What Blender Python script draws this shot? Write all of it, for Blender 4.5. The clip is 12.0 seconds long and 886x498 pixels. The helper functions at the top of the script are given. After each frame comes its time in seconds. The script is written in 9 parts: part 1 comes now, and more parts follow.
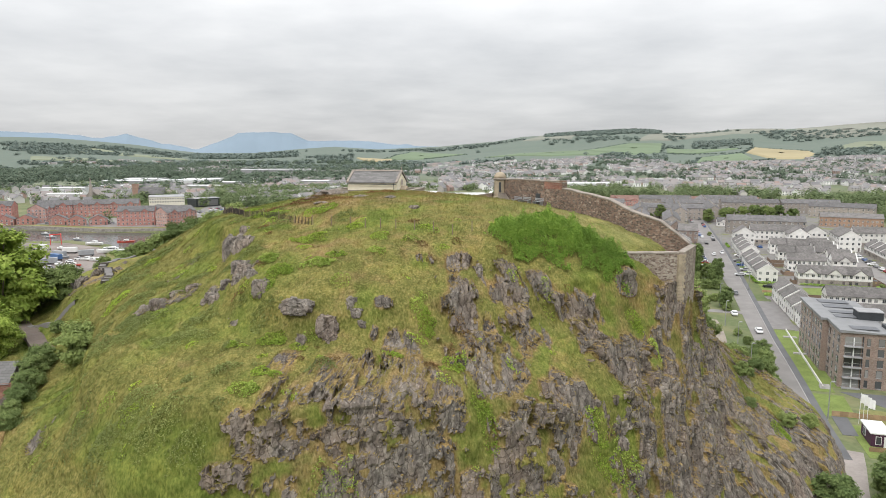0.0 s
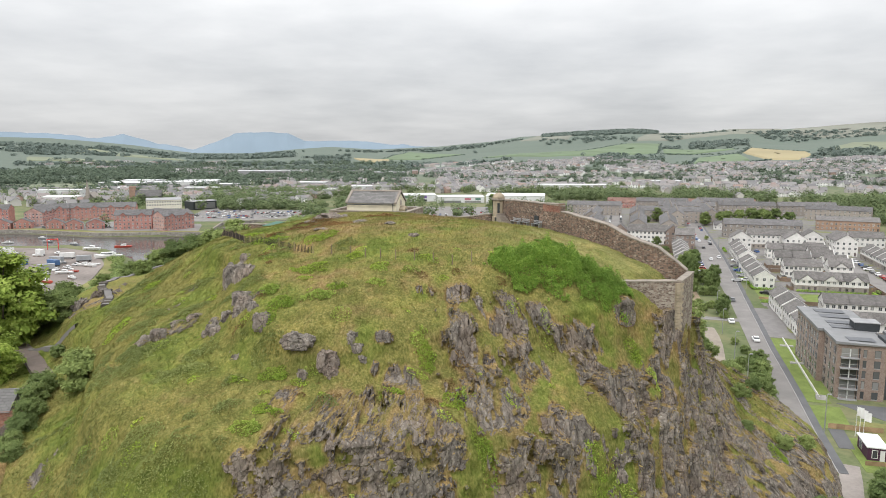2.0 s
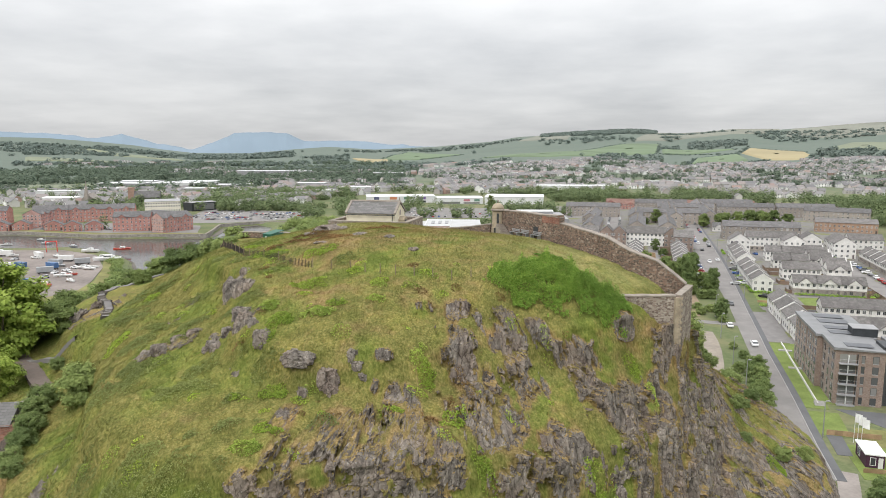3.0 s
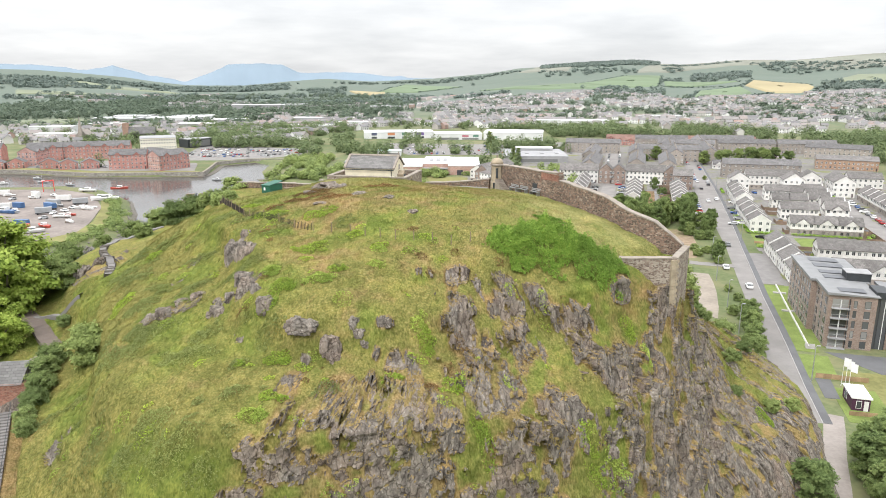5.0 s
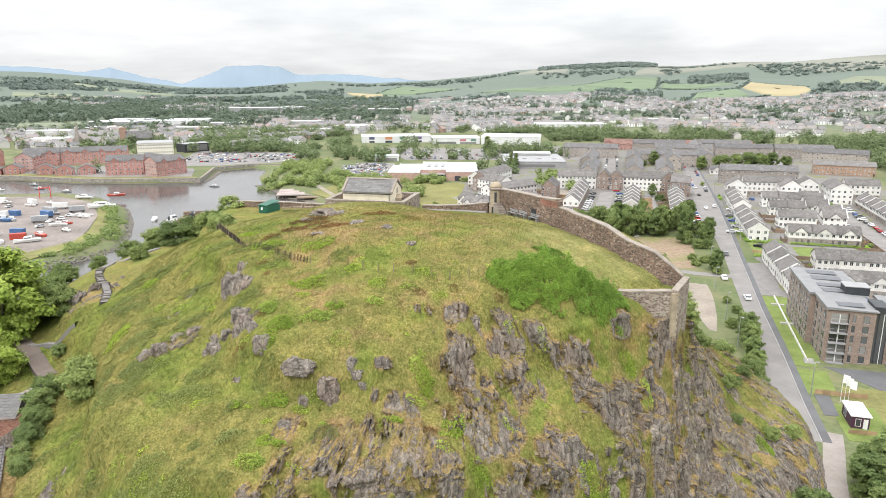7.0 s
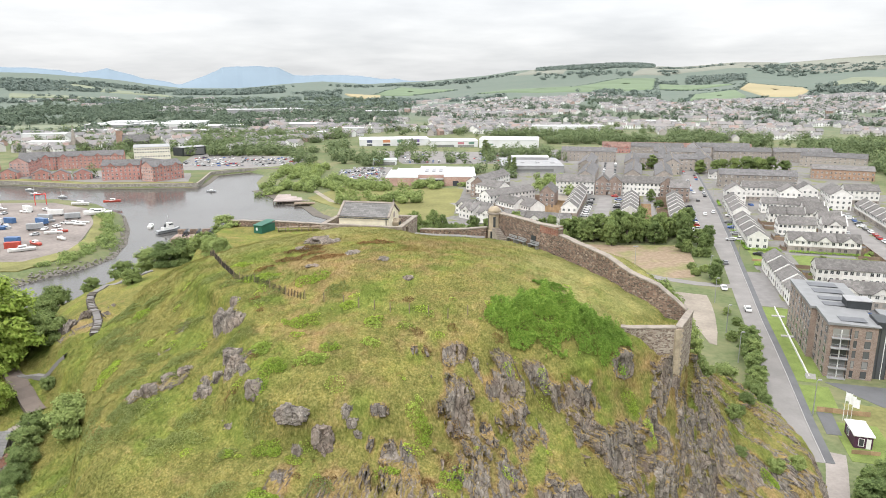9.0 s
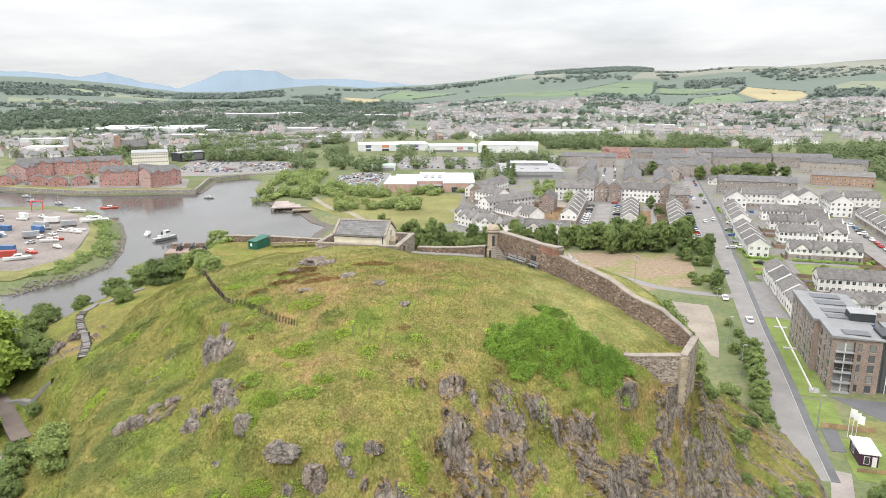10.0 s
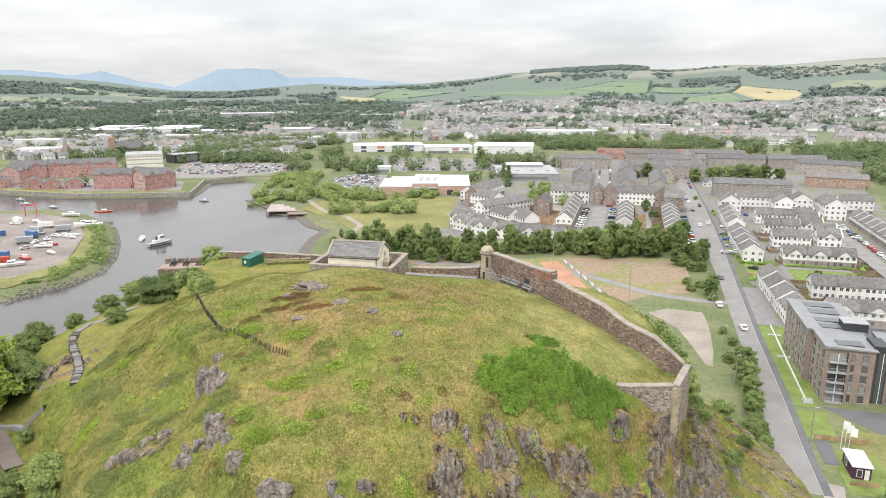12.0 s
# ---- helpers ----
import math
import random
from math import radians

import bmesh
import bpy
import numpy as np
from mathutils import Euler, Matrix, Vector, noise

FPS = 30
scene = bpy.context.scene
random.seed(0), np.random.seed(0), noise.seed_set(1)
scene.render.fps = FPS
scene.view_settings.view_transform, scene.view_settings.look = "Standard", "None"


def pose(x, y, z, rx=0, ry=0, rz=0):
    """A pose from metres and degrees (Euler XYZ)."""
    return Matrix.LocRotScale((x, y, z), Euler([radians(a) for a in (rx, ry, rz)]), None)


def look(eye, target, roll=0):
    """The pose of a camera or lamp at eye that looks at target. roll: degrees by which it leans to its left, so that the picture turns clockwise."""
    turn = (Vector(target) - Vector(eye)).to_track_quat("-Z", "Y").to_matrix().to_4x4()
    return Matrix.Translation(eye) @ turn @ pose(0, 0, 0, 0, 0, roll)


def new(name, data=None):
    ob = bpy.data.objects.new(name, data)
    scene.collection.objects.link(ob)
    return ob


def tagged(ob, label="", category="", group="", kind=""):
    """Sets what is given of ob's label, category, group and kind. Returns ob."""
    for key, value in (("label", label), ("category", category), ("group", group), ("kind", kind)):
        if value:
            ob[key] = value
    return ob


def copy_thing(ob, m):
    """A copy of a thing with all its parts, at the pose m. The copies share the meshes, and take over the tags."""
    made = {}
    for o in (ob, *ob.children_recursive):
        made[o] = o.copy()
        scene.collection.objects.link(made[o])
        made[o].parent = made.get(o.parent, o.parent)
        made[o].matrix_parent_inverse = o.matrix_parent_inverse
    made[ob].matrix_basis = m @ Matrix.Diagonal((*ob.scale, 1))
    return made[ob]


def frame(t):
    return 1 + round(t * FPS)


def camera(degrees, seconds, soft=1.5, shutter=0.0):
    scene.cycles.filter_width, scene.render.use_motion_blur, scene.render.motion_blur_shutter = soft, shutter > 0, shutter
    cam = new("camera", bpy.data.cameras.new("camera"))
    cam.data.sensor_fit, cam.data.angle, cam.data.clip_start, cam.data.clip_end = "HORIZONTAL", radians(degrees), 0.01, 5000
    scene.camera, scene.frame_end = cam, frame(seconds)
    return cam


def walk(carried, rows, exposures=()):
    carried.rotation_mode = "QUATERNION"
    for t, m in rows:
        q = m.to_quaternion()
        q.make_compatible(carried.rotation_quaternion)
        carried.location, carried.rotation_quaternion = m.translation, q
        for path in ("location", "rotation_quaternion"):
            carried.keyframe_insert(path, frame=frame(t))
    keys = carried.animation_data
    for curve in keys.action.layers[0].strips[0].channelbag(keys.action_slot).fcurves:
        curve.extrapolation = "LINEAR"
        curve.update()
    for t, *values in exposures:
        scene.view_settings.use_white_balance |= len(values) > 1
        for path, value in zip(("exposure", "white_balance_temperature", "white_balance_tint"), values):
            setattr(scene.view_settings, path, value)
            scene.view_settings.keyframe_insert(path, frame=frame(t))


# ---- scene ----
cam = camera(66.0, 12.0, soft=0.9)
METRES, EYE, TILT, LEAN, TURN = 21.0, 55.0, -8.2, 0.0, 0.0
ROWS = [
    (0.0, 0.0, 0.0, 0.0, 0.0, -0.0, -0.0),
    (0.5, -0.0031, -0.0042, 0.0347, -0.06, -0.01, 0.01),
    (1.0, -0.0063, -0.0091, 0.0688, -0.13, -0.03, 0.04),
    (1.5, -0.0089, -0.0135, 0.1035, -0.18, -0.03, 0.04),
    (2.0, -0.011, -0.0179, 0.1387, -0.23, -0.03, 0.05),
    (2.5, -0.0128, -0.0215, 0.1744, -0.28, -0.04, 0.05),
    (3.0, -0.0145, -0.0256, 0.2098, -0.33, -0.05, 0.05),
    (3.2, -0.0151, -0.0272, 0.224, -0.35, -0.05, 0.05),
    (4.8, -0.0184, -0.0424, 0.3369, -0.44, -5.57, 0.1),
    (5.0, -0.0189, -0.0436, 0.3509, -0.46, -5.59, 0.11),
    (5.5, -0.0204, -0.046, 0.3859, -0.51, -5.64, 0.13),
    (6.0, -0.0217, -0.0398, 0.4232, -0.55, -5.58, 0.13),
    (6.5, -0.0224, -0.0269, 0.4606, -0.62, -5.65, 0.16),
    (7.0, -0.0225, -0.0033, 0.5014, -0.66, -5.48, 0.15),
    (9.0, -0.02, 0.0962, 0.6593, -0.83, -5.47, 0.21),
    (9.5, -0.0139, 0.1573, 0.7045, -0.86, -5.41, 0.2),
    (10.0, -0.0093, 0.2068, 0.7499, -0.9, -5.18, 0.22),
    (10.5, -0.0019, 0.2273, 0.7894, -0.97, -5.21, 0.19),
    (11.0, 0.0023, 0.2267, 0.8264, -1.04, -5.31, 0.23),
    (11.5, 0.0053, 0.2242, 0.8626, -1.14, -5.32, 0.25),
    (12.0, 0.006, 0.22, 0.8982, -1.25, -5.34, 0.28),
]
walk(cam, [(t, pose(0, 0, EYE, TILT, LEAN, TURN) @ pose(METRES * x, METRES * y, METRES * z, 90 + pitch, roll, yaw)) for t, x, y, z, yaw, pitch, roll in ROWS], [(0.0, -0.12), (3.2, -0.14), (4.8, 0.32), (7.2, 0.32), (8.8, 0.27), (12.0, 0.22)])

# ---- sky, sun, exposure ----

world = bpy.data.worlds.new("overcast_sky")
scene.world = world
world.use_nodes = True
wn, wl = world.node_tree.nodes, world.node_tree.links
wn.clear()
w_out, w_bg = wn.new("ShaderNodeOutputWorld"), wn.new("ShaderNodeBackground")
w_sky = wn.new("ShaderNodeTexSky")
w_sky.sky_type, w_sky.sun_disc = "NISHITA", False
w_sky.sun_elevation, w_sky.sun_rotation = radians(48), radians(215)
w_co, w_sep, w_add, w_div = (wn.new(n) for n in ("ShaderNodeTexCoord", "ShaderNodeSeparateXYZ", "ShaderNodeMath", "ShaderNodeVectorMath"))
wl.new(w_co.outputs["Generated"], w_sep.inputs[0])
w_abs = wn.new("ShaderNodeMath")
w_abs.operation = "ABSOLUTE"
wl.new(w_sep.outputs["Z"], w_abs.inputs[0])
w_add.operation, w_add.inputs[1].default_value = "ADD", 0.14
wl.new(w_abs.outputs[0], w_add.inputs[0])
w_div.operation = "DIVIDE"
wl.new(w_co.outputs["Generated"], w_div.inputs[0])
w_comb = wn.new("ShaderNodeCombineXYZ")
for k in range(3):
    wl.new(w_add.outputs[0], w_comb.inputs[k])
wl.new(w_comb.outputs[0], w_div.inputs[1])
w_big, w_small = wn.new("ShaderNodeTexNoise"), wn.new("ShaderNodeTexNoise")
for node, size, detail in ((w_big, 0.55, 9), (w_small, 1.7, 8)):
    node.inputs["Scale"].default_value, node.inputs["Detail"].default_value, node.inputs["Roughness"].default_value = size, detail, 0.52
    wl.new(w_div.outputs[0], node.inputs["Vector"])
w_mixn = wn.new("ShaderNodeMath")
w_mixn.operation, w_mixn.inputs[1].default_value = "MULTIPLY_ADD", 0.65
wl.new(w_big.outputs["Fac"], w_mixn.inputs[0])
w_half = wn.new("ShaderNodeMath")
w_half.operation, w_half.inputs[1].default_value = "MULTIPLY", 0.35
wl.new(w_small.outputs["Fac"], w_half.inputs[0])
wl.new(w_half.outputs[0], w_mixn.inputs[2])
w_ramp = wn.new("ShaderNodeValToRGB")
w_ramp.color_ramp.elements[0].position, w_ramp.color_ramp.elements[0].color = 0.36, (0.68, 0.695, 0.715, 1)
w_ramp.color_ramp.elements[1].position, w_ramp.color_ramp.elements[1].color = 0.62, (0.935, 0.94, 0.947, 1)
wl.new(w_mixn.outputs[0], w_ramp.inputs[0])
w_dim = wn.new("ShaderNodeMix")
w_dim.data_type, w_dim.inputs["Factor"].default_value = "RGBA", 0.94
w_scale = wn.new("ShaderNodeVectorMath")
w_scale.operation, w_scale.inputs["Scale"].default_value = "SCALE", 0.1
wl.new(w_sky.outputs[0], w_scale.inputs[0])
wl.new(w_scale.outputs[0], w_dim.inputs["A"])
wl.new(w_ramp.outputs[0], w_dim.inputs["B"])
wl.new(w_dim.outputs["Result"], w_bg.inputs["Color"])
w_lift = wn.new("ShaderNodeMath")
w_lift.operation, w_lift.inputs[1].default_value, w_lift.inputs[2].default_value = "MULTIPLY_ADD", 2.4, 0.79
wl.new(w_abs.outputs[0], w_lift.inputs[0])
wl.new(w_lift.outputs[0], w_bg.inputs["Strength"])
wl.new(w_bg.outputs[0], w_out.inputs[0])

sun = new("sun", bpy.data.lights.new("sun", "SUN"))
sun.data.energy, sun.data.angle, sun.data.color = 1.9, radians(25), (1.0, 0.96, 0.9)
sun.matrix_world = look((0, 0, 0), (math.sin(radians(35)) * 0.67, math.cos(radians(35)) * 0.67, -0.74))

# ---- noise ----
def hashed(i, j, k, seed):
    h = (i.astype(np.int64) * 374761393 + j.astype(np.int64) * 668265263 + k.astype(np.int64) * 2147483647 + seed * 974711) & 0xFFFFFFFF
    h = ((h ^ (h >> 13)) * 1274126177) & 0xFFFFFFFF
    h = ((h ^ (h >> 16)) * 2246822519) & 0xFFFFFFFF
    return ((h ^ (h >> 15)) & 0xFFFFFF) / float(0x1000000)


def vnoise(p, seed=0):
    """Smooth value noise in -1..1 for an array of points."""
    q = np.floor(p)
    f = p - q
    f = f * f * (3 - 2 * f)
    out = np.zeros(len(p))
    for a in (0, 1):
        for b in (0, 1):
            for c in (0, 1):
                w = (f[:, 0] if a else 1 - f[:, 0]) * (f[:, 1] if b else 1 - f[:, 1]) * (f[:, 2] if c else 1 - f[:, 2])
                out += w * hashed(q[:, 0] + a, q[:, 1] + b, q[:, 2] + c, seed)
    return out * 2 - 1


def fbm(p, seed=0, octaves=4, gain=0.5):
    out, amp = np.zeros(len(p)), 1.0
    for o in range(octaves):
        out += amp * vnoise(p * 2.0 ** o, seed + o)
        amp *= gain
    return out


def facets(p, seed=0, tilt=0.7):
    """Broken rock: nearest of jittered cells, each with a plane of its own."""
    q = np.floor(p)
    best, out = np.full(len(p), 9e9), np.zeros(len(p))
    for a in (-1, 0, 1):
        for b in (-1, 0, 1):
            for c in (-1, 0, 1):
                i, j, k = q[:, 0] + a, q[:, 1] + b, q[:, 2] + c
                r = [hashed(i, j, k, seed + s) for s in range(7)]
                d = p - np.stack([i + r[0], j + r[1], k + r[2]], -1)
                dist = (d * d).sum(1)
                val = (r[3] - 0.5) + tilt * ((r[4] - 0.5) * d[:, 0] + (r[5] - 0.5) * d[:, 1] + (r[6] - 0.5) * d[:, 2])
                near = dist < best
                best[near], out[near] = dist[near], val[near]
    return out


# ---- building helpers ----
def mesh_of(name, verts, faces, mats, smooth=False, index=None):
    me = bpy.data.meshes.new(name)
    me.from_pydata([tuple(v) for v in verts] if not isinstance(verts, np.ndarray) else verts.tolist(), [], faces if not isinstance(faces, np.ndarray) else faces.tolist())
    for m in (mats if isinstance(mats, (list, tuple)) else [mats]):
        me.materials.append(m)
    if index is not None:
        me.polygons.foreach_set("material_index", index)
    if smooth:
        me.polygons.foreach_set("use_smooth", [True] * len(me.polygons))
    me.update()
    return me


def part(name, me, parent, at=None, label=""):
    ob = new(name, me)
    ob.parent = parent
    if at is not None:
        ob.matrix_local = at
    return tagged(ob, label)


def boxes(*specs):
    """Vertices and faces of boxes (x0, y0, z0, x1, y1, z1)."""
    vs, fs = [], []
    for x0, y0, z0, x1, y1, z1 in specs:
        n = len(vs)
        vs += [(x0, y0, z0), (x1, y0, z0), (x1, y1, z0), (x0, y1, z0), (x0, y0, z1), (x1, y0, z1), (x1, y1, z1), (x0, y1, z1)]
        fs += [tuple(n + i for i in f) for f in ((0, 3, 2, 1), (4, 5, 6, 7), (0, 1, 5, 4), (1, 2, 6, 5), (2, 3, 7, 6), (3, 0, 4, 7))]
    return vs, fs


def box_mesh(name, mat, *specs):
    return mesh_of(name, *boxes(*specs), mat)


def prism(profile, axis, a, b):
    """A closed solid: profile of (s, z) pairs, counter-clockwise, pushed along 'x' or 'y' from a to b."""
    n = len(profile)
    vs = [((e, s, z) if axis == "x" else (s, e, z)) for e in (a, b) for s, z in profile]
    fs = [tuple(range(n)), tuple(range(2 * n - 1, n - 1, -1))] + [(i, i + n, (i + 1) % n + n, (i + 1) % n) for i in range(n)]
    return vs, fs


def joined(*pieces):
    vs, fs = [], []
    for v, f in pieces:
        n = len(vs)
        vs += list(v)
        fs += [tuple(n + i for i in q) for q in f]
    return vs, fs


def tube(path, radii, sides=7):
    """A tapered tube along a path of points."""
    vs, fs = [], []
    for i, (p, r) in enumerate(zip(path, radii)):
        d = Vector(path[min(i + 1, len(path) - 1)]) - Vector(path[max(i - 1, 0)])
        q = d.to_track_quat("Z", "Y")
        for s in range(sides):
            a = 2 * math.pi * s / sides
            vs.append(tuple(Vector(p) + q @ Vector((r * math.cos(a), r * math.sin(a), 0))))
    for i in range(len(path) - 1):
        for s in range(sides):
            a, b = i * sides + s, i * sides + (s + 1) % sides
            fs.append((a, b, b + sides, a + sides))
    fs.append(tuple(range(sides - 1, -1, -1)))
    fs.append(tuple(range((len(path) - 1) * sides, len(path) * sides)))
    return vs, fs


# ---- materials ----
def mat_nodes(name, rough=0.85):
    m = bpy.data.materials.new(name)
    m.use_nodes = True
    n, l = m.node_tree.nodes, m.node_tree.links
    b = n["Principled BSDF"]
    b.inputs["Roughness"].default_value = rough
    b.inputs["Specular IOR Level"].default_value = 0.25
    return m, n, l, b


def noise_node(n, l, scale, detail=5, where="Object", stretch=None, rough=0.55):
    co = n.new("ShaderNodeTexCoord") if where != "Position" else n.new("ShaderNodeNewGeometry")
    t = n.new("ShaderNodeTexNoise")
    t.inputs["Scale"].default_value, t.inputs["Detail"].default_value, t.inputs["Roughness"].default_value = scale, detail, rough
    src = co.outputs[where]
    if stretch:
        mp = n.new("ShaderNodeMapping")
        mp.inputs["Scale"].default_value = stretch
        l.new(src, mp.inputs["Vector"])
        src = mp.outputs[0]
    l.new(src, t.inputs["Vector"])
    return t


def ramp(n, l, src, stops):
    r = n.new("ShaderNodeValToRGB")
    e = r.color_ramp.elements
    e[0].position, e[0].color = stops[0][0], (*stops[0][1], 1)
    e[1].position, e[1].color = stops[-1][0], (*stops[-1][1], 1)
    for pos, col in stops[1:-1]:
        x = e.new(pos)
        x.color = (*col, 1)
    l.new(src, r.inputs[0])
    return r


def mixc(n, l, fac, a, b, mode="MIX"):
    x = n.new("ShaderNodeMix")
    x.data_type, x.blend_type = "RGBA", mode
    for key, v in (("Factor", fac), ("A", a), ("B", b)):
        if isinstance(v, (int, float)):
            x.inputs[key].default_value = v
        elif isinstance(v, tuple):
            x.inputs[key].default_value = (*v, 1)
        else:
            l.new(v, x.inputs[key])
    return x.outputs["Result"]


def bump(n, l, b, src, strength, distance=0.05):
    x = n.new("ShaderNodeBump")
    x.inputs["Strength"].default_value, x.inputs["Distance"].default_value = strength, distance
    l.new(src, x.inputs["Height"])
    l.new(x.outputs[0], b.inputs["Normal"])
    return x


def plain(name, col, rough=0.8, var=0.25, scale=1.5, where="Object", metal=0.0, obvar=0.0, bmp=0.0):
    """A surface with stains at two scales, and a shade that differs from thing to thing."""
    m, n, l, b = mat_nodes(name, rough)
    big, fine = noise_node(n, l, scale, 4, where), noise_node(n, l, scale * 11, 3, where)
    dark = tuple(c * (1 - var) for c in col)
    light = tuple(min(c * (1 + var * 0.6), 0.95) for c in col)
    c1 = ramp(n, l, big.outputs["Fac"], [(0.3, dark), (0.7, light)]).outputs[0]
    c2 = mixc(n, l, 0.35 * min(var * 3, 1), c1, ramp(n, l, fine.outputs["Fac"], [(0.3, dark), (0.7, light)]).outputs[0])
    if obvar:
        info = n.new("ShaderNodeObjectInfo")
        shade = ramp(n, l, info.outputs["Random"], [(0.0, (1 - obvar,) * 3), (1.0, (1 + obvar * 0.5,) * 3)])
        c2 = mixc(n, l, 1.0, c2, shade.outputs[0], "MULTIPLY")
    l.new(c2, b.inputs["Base Color"])
    b.inputs["Metallic"].default_value = metal
    if bmp:
        bump(n, l, b, fine.outputs["Fac"], bmp)
    return m


def leafy(name, stops, rough=0.6, trans=0.25):
    """Leaves: each island its own green, each plant its own shade."""
    m, n, l, b = mat_nodes(name, rough)
    stops = [tuple(1.9 * c for c in s) for s in stops]
    b.inputs["Specular IOR Level"].default_value = 0.2
    geo, info = n.new("ShaderNodeNewGeometry"), n.new("ShaderNodeObjectInfo")
    c = ramp(n, l, geo.outputs["Random Per Island"], [(i / (len(stops) - 1), s) for i, s in enumerate(stops)]).outputs[0]
    shade = ramp(n, l, info.outputs["Random"], [(0.0, (0.72, 0.74, 0.7)), (1.0, (1.2, 1.15, 1.1))])
    c = mixc(n, l, 1.0, c, shade.outputs[0], "MULTIPLY")
    patch = noise_node(n, l, 0.12, 3, "Position")
    c = mixc(n, l, 0.5, c, mixc(n, l, 1.0, c, ramp(n, l, patch.outputs["Fac"], [(0.35, (0.6, 0.65, 0.6)), (0.65, (1.25, 1.2, 1.0))]).outputs[0], "MULTIPLY"))
    l.new(c, b.inputs["Base Color"])
    t = n.new("ShaderNodeBsdfTranslucent")
    l.new(c, t.inputs["Color"])
    mx = n.new("ShaderNodeMixShader")
    mx.inputs[0].default_value = trans
    l.new(b.outputs[0], mx.inputs[1])
    l.new(t.outputs[0], mx.inputs[2])
    l.new(mx.outputs[0], n["Material Output"].inputs[0])
    return m


def rock_colour(n, l):
    """Weathered basalt: grey and tan faces, dark joints, rusty stains and pale lichen."""
    big = noise_node(n, l, 0.4, 6, "Position", (1, 1, 0.6))
    streak = noise_node(n, l, 1.5, 7, "Position", (1.5, 1.5, 0.55), 0.62)
    fine = noise_node(n, l, 6.0, 5, "Position")
    c = ramp(n, l, streak.outputs["Fac"], [(0.28, (0.070, 0.063, 0.057)), (0.45, (0.140, 0.125, 0.110)), (0.6, (0.205, 0.182, 0.158)), (0.75, (0.30, 0.270, 0.232))]).outputs[0]
    c = mixc(n, l, ramp(n, l, big.outputs["Fac"], [(0.45, (0, 0, 0)), (0.68, (0.6, 0.6, 0.6))]).outputs[0], c, (0.215, 0.163, 0.13))
    lich = ramp(n, l, fine.outputs["Fac"], [(0.58, (0, 0, 0)), (0.72, (0.6, 0.6, 0.6))]).outputs[0]
    c = mixc(n, l, lich, c, (0.37, 0.355, 0.325))
    geo, mp, vo, off = n.new("ShaderNodeNewGeometry"), n.new("ShaderNodeMapping"), n.new("ShaderNodeTexVoronoi"), n.new("ShaderNodeVectorMath")
    mp.inputs["Rotation"].default_value, mp.inputs["Scale"].default_value = (0.0, radians(-14), 0.0), (1.3, 1.3, 0.6)
    off.operation = "MULTIPLY_ADD"
    off.inputs[1].default_value = (0.7, 0.7, 0.7)
    l.new(noise_node(n, l, 1.2, 4, "Position").outputs["Color"], off.inputs[0])
    l.new(geo.outputs["Position"], off.inputs[2])
    l.new(off.outputs[0], mp.inputs["Vector"])
    l.new(mp.outputs[0], vo.inputs["Vector"])
    vo.feature, vo.inputs["Scale"].default_value = "DISTANCE_TO_EDGE", 1.1
    joint = ramp(n, l, vo.outputs["Distance"], [(0.005, (0.34, 0.32, 0.31)), (0.05, (1, 1, 1))]).outputs[0]
    c = mixc(n, l, 0.85, c, joint, "MULTIPLY")
    # broken faces: every cell of rock stands at its own depth and has its own shade
    height = None
    for size, weight in ((1.3, 1.0), (3.2, 0.55)):
        ce, sc = n.new("ShaderNodeTexVoronoi"), n.new("ShaderNodeSeparateColor")
        ce.inputs["Scale"].default_value = size
        l.new(mp.outputs[0], ce.inputs["Vector"])
        l.new(ce.outputs["Color"], sc.inputs[0])
        c = mixc(n, l, 1.0, c, ramp(n, l, sc.outputs[1], [(0.0, (0.78, 0.77, 0.77)), (1.0, (1.2, 1.2, 1.19))]).outputs[0], "MULTIPLY")
        mul = n.new("ShaderNodeMath")
        mul.operation, mul.inputs[1].default_value = "MULTIPLY_ADD", weight
        l.new(sc.outputs[0], mul.inputs[0])
        l.new(height if height else fine.outputs["Fac"], mul.inputs[2])
        height = mul.outputs[0]
    return c, fine, height


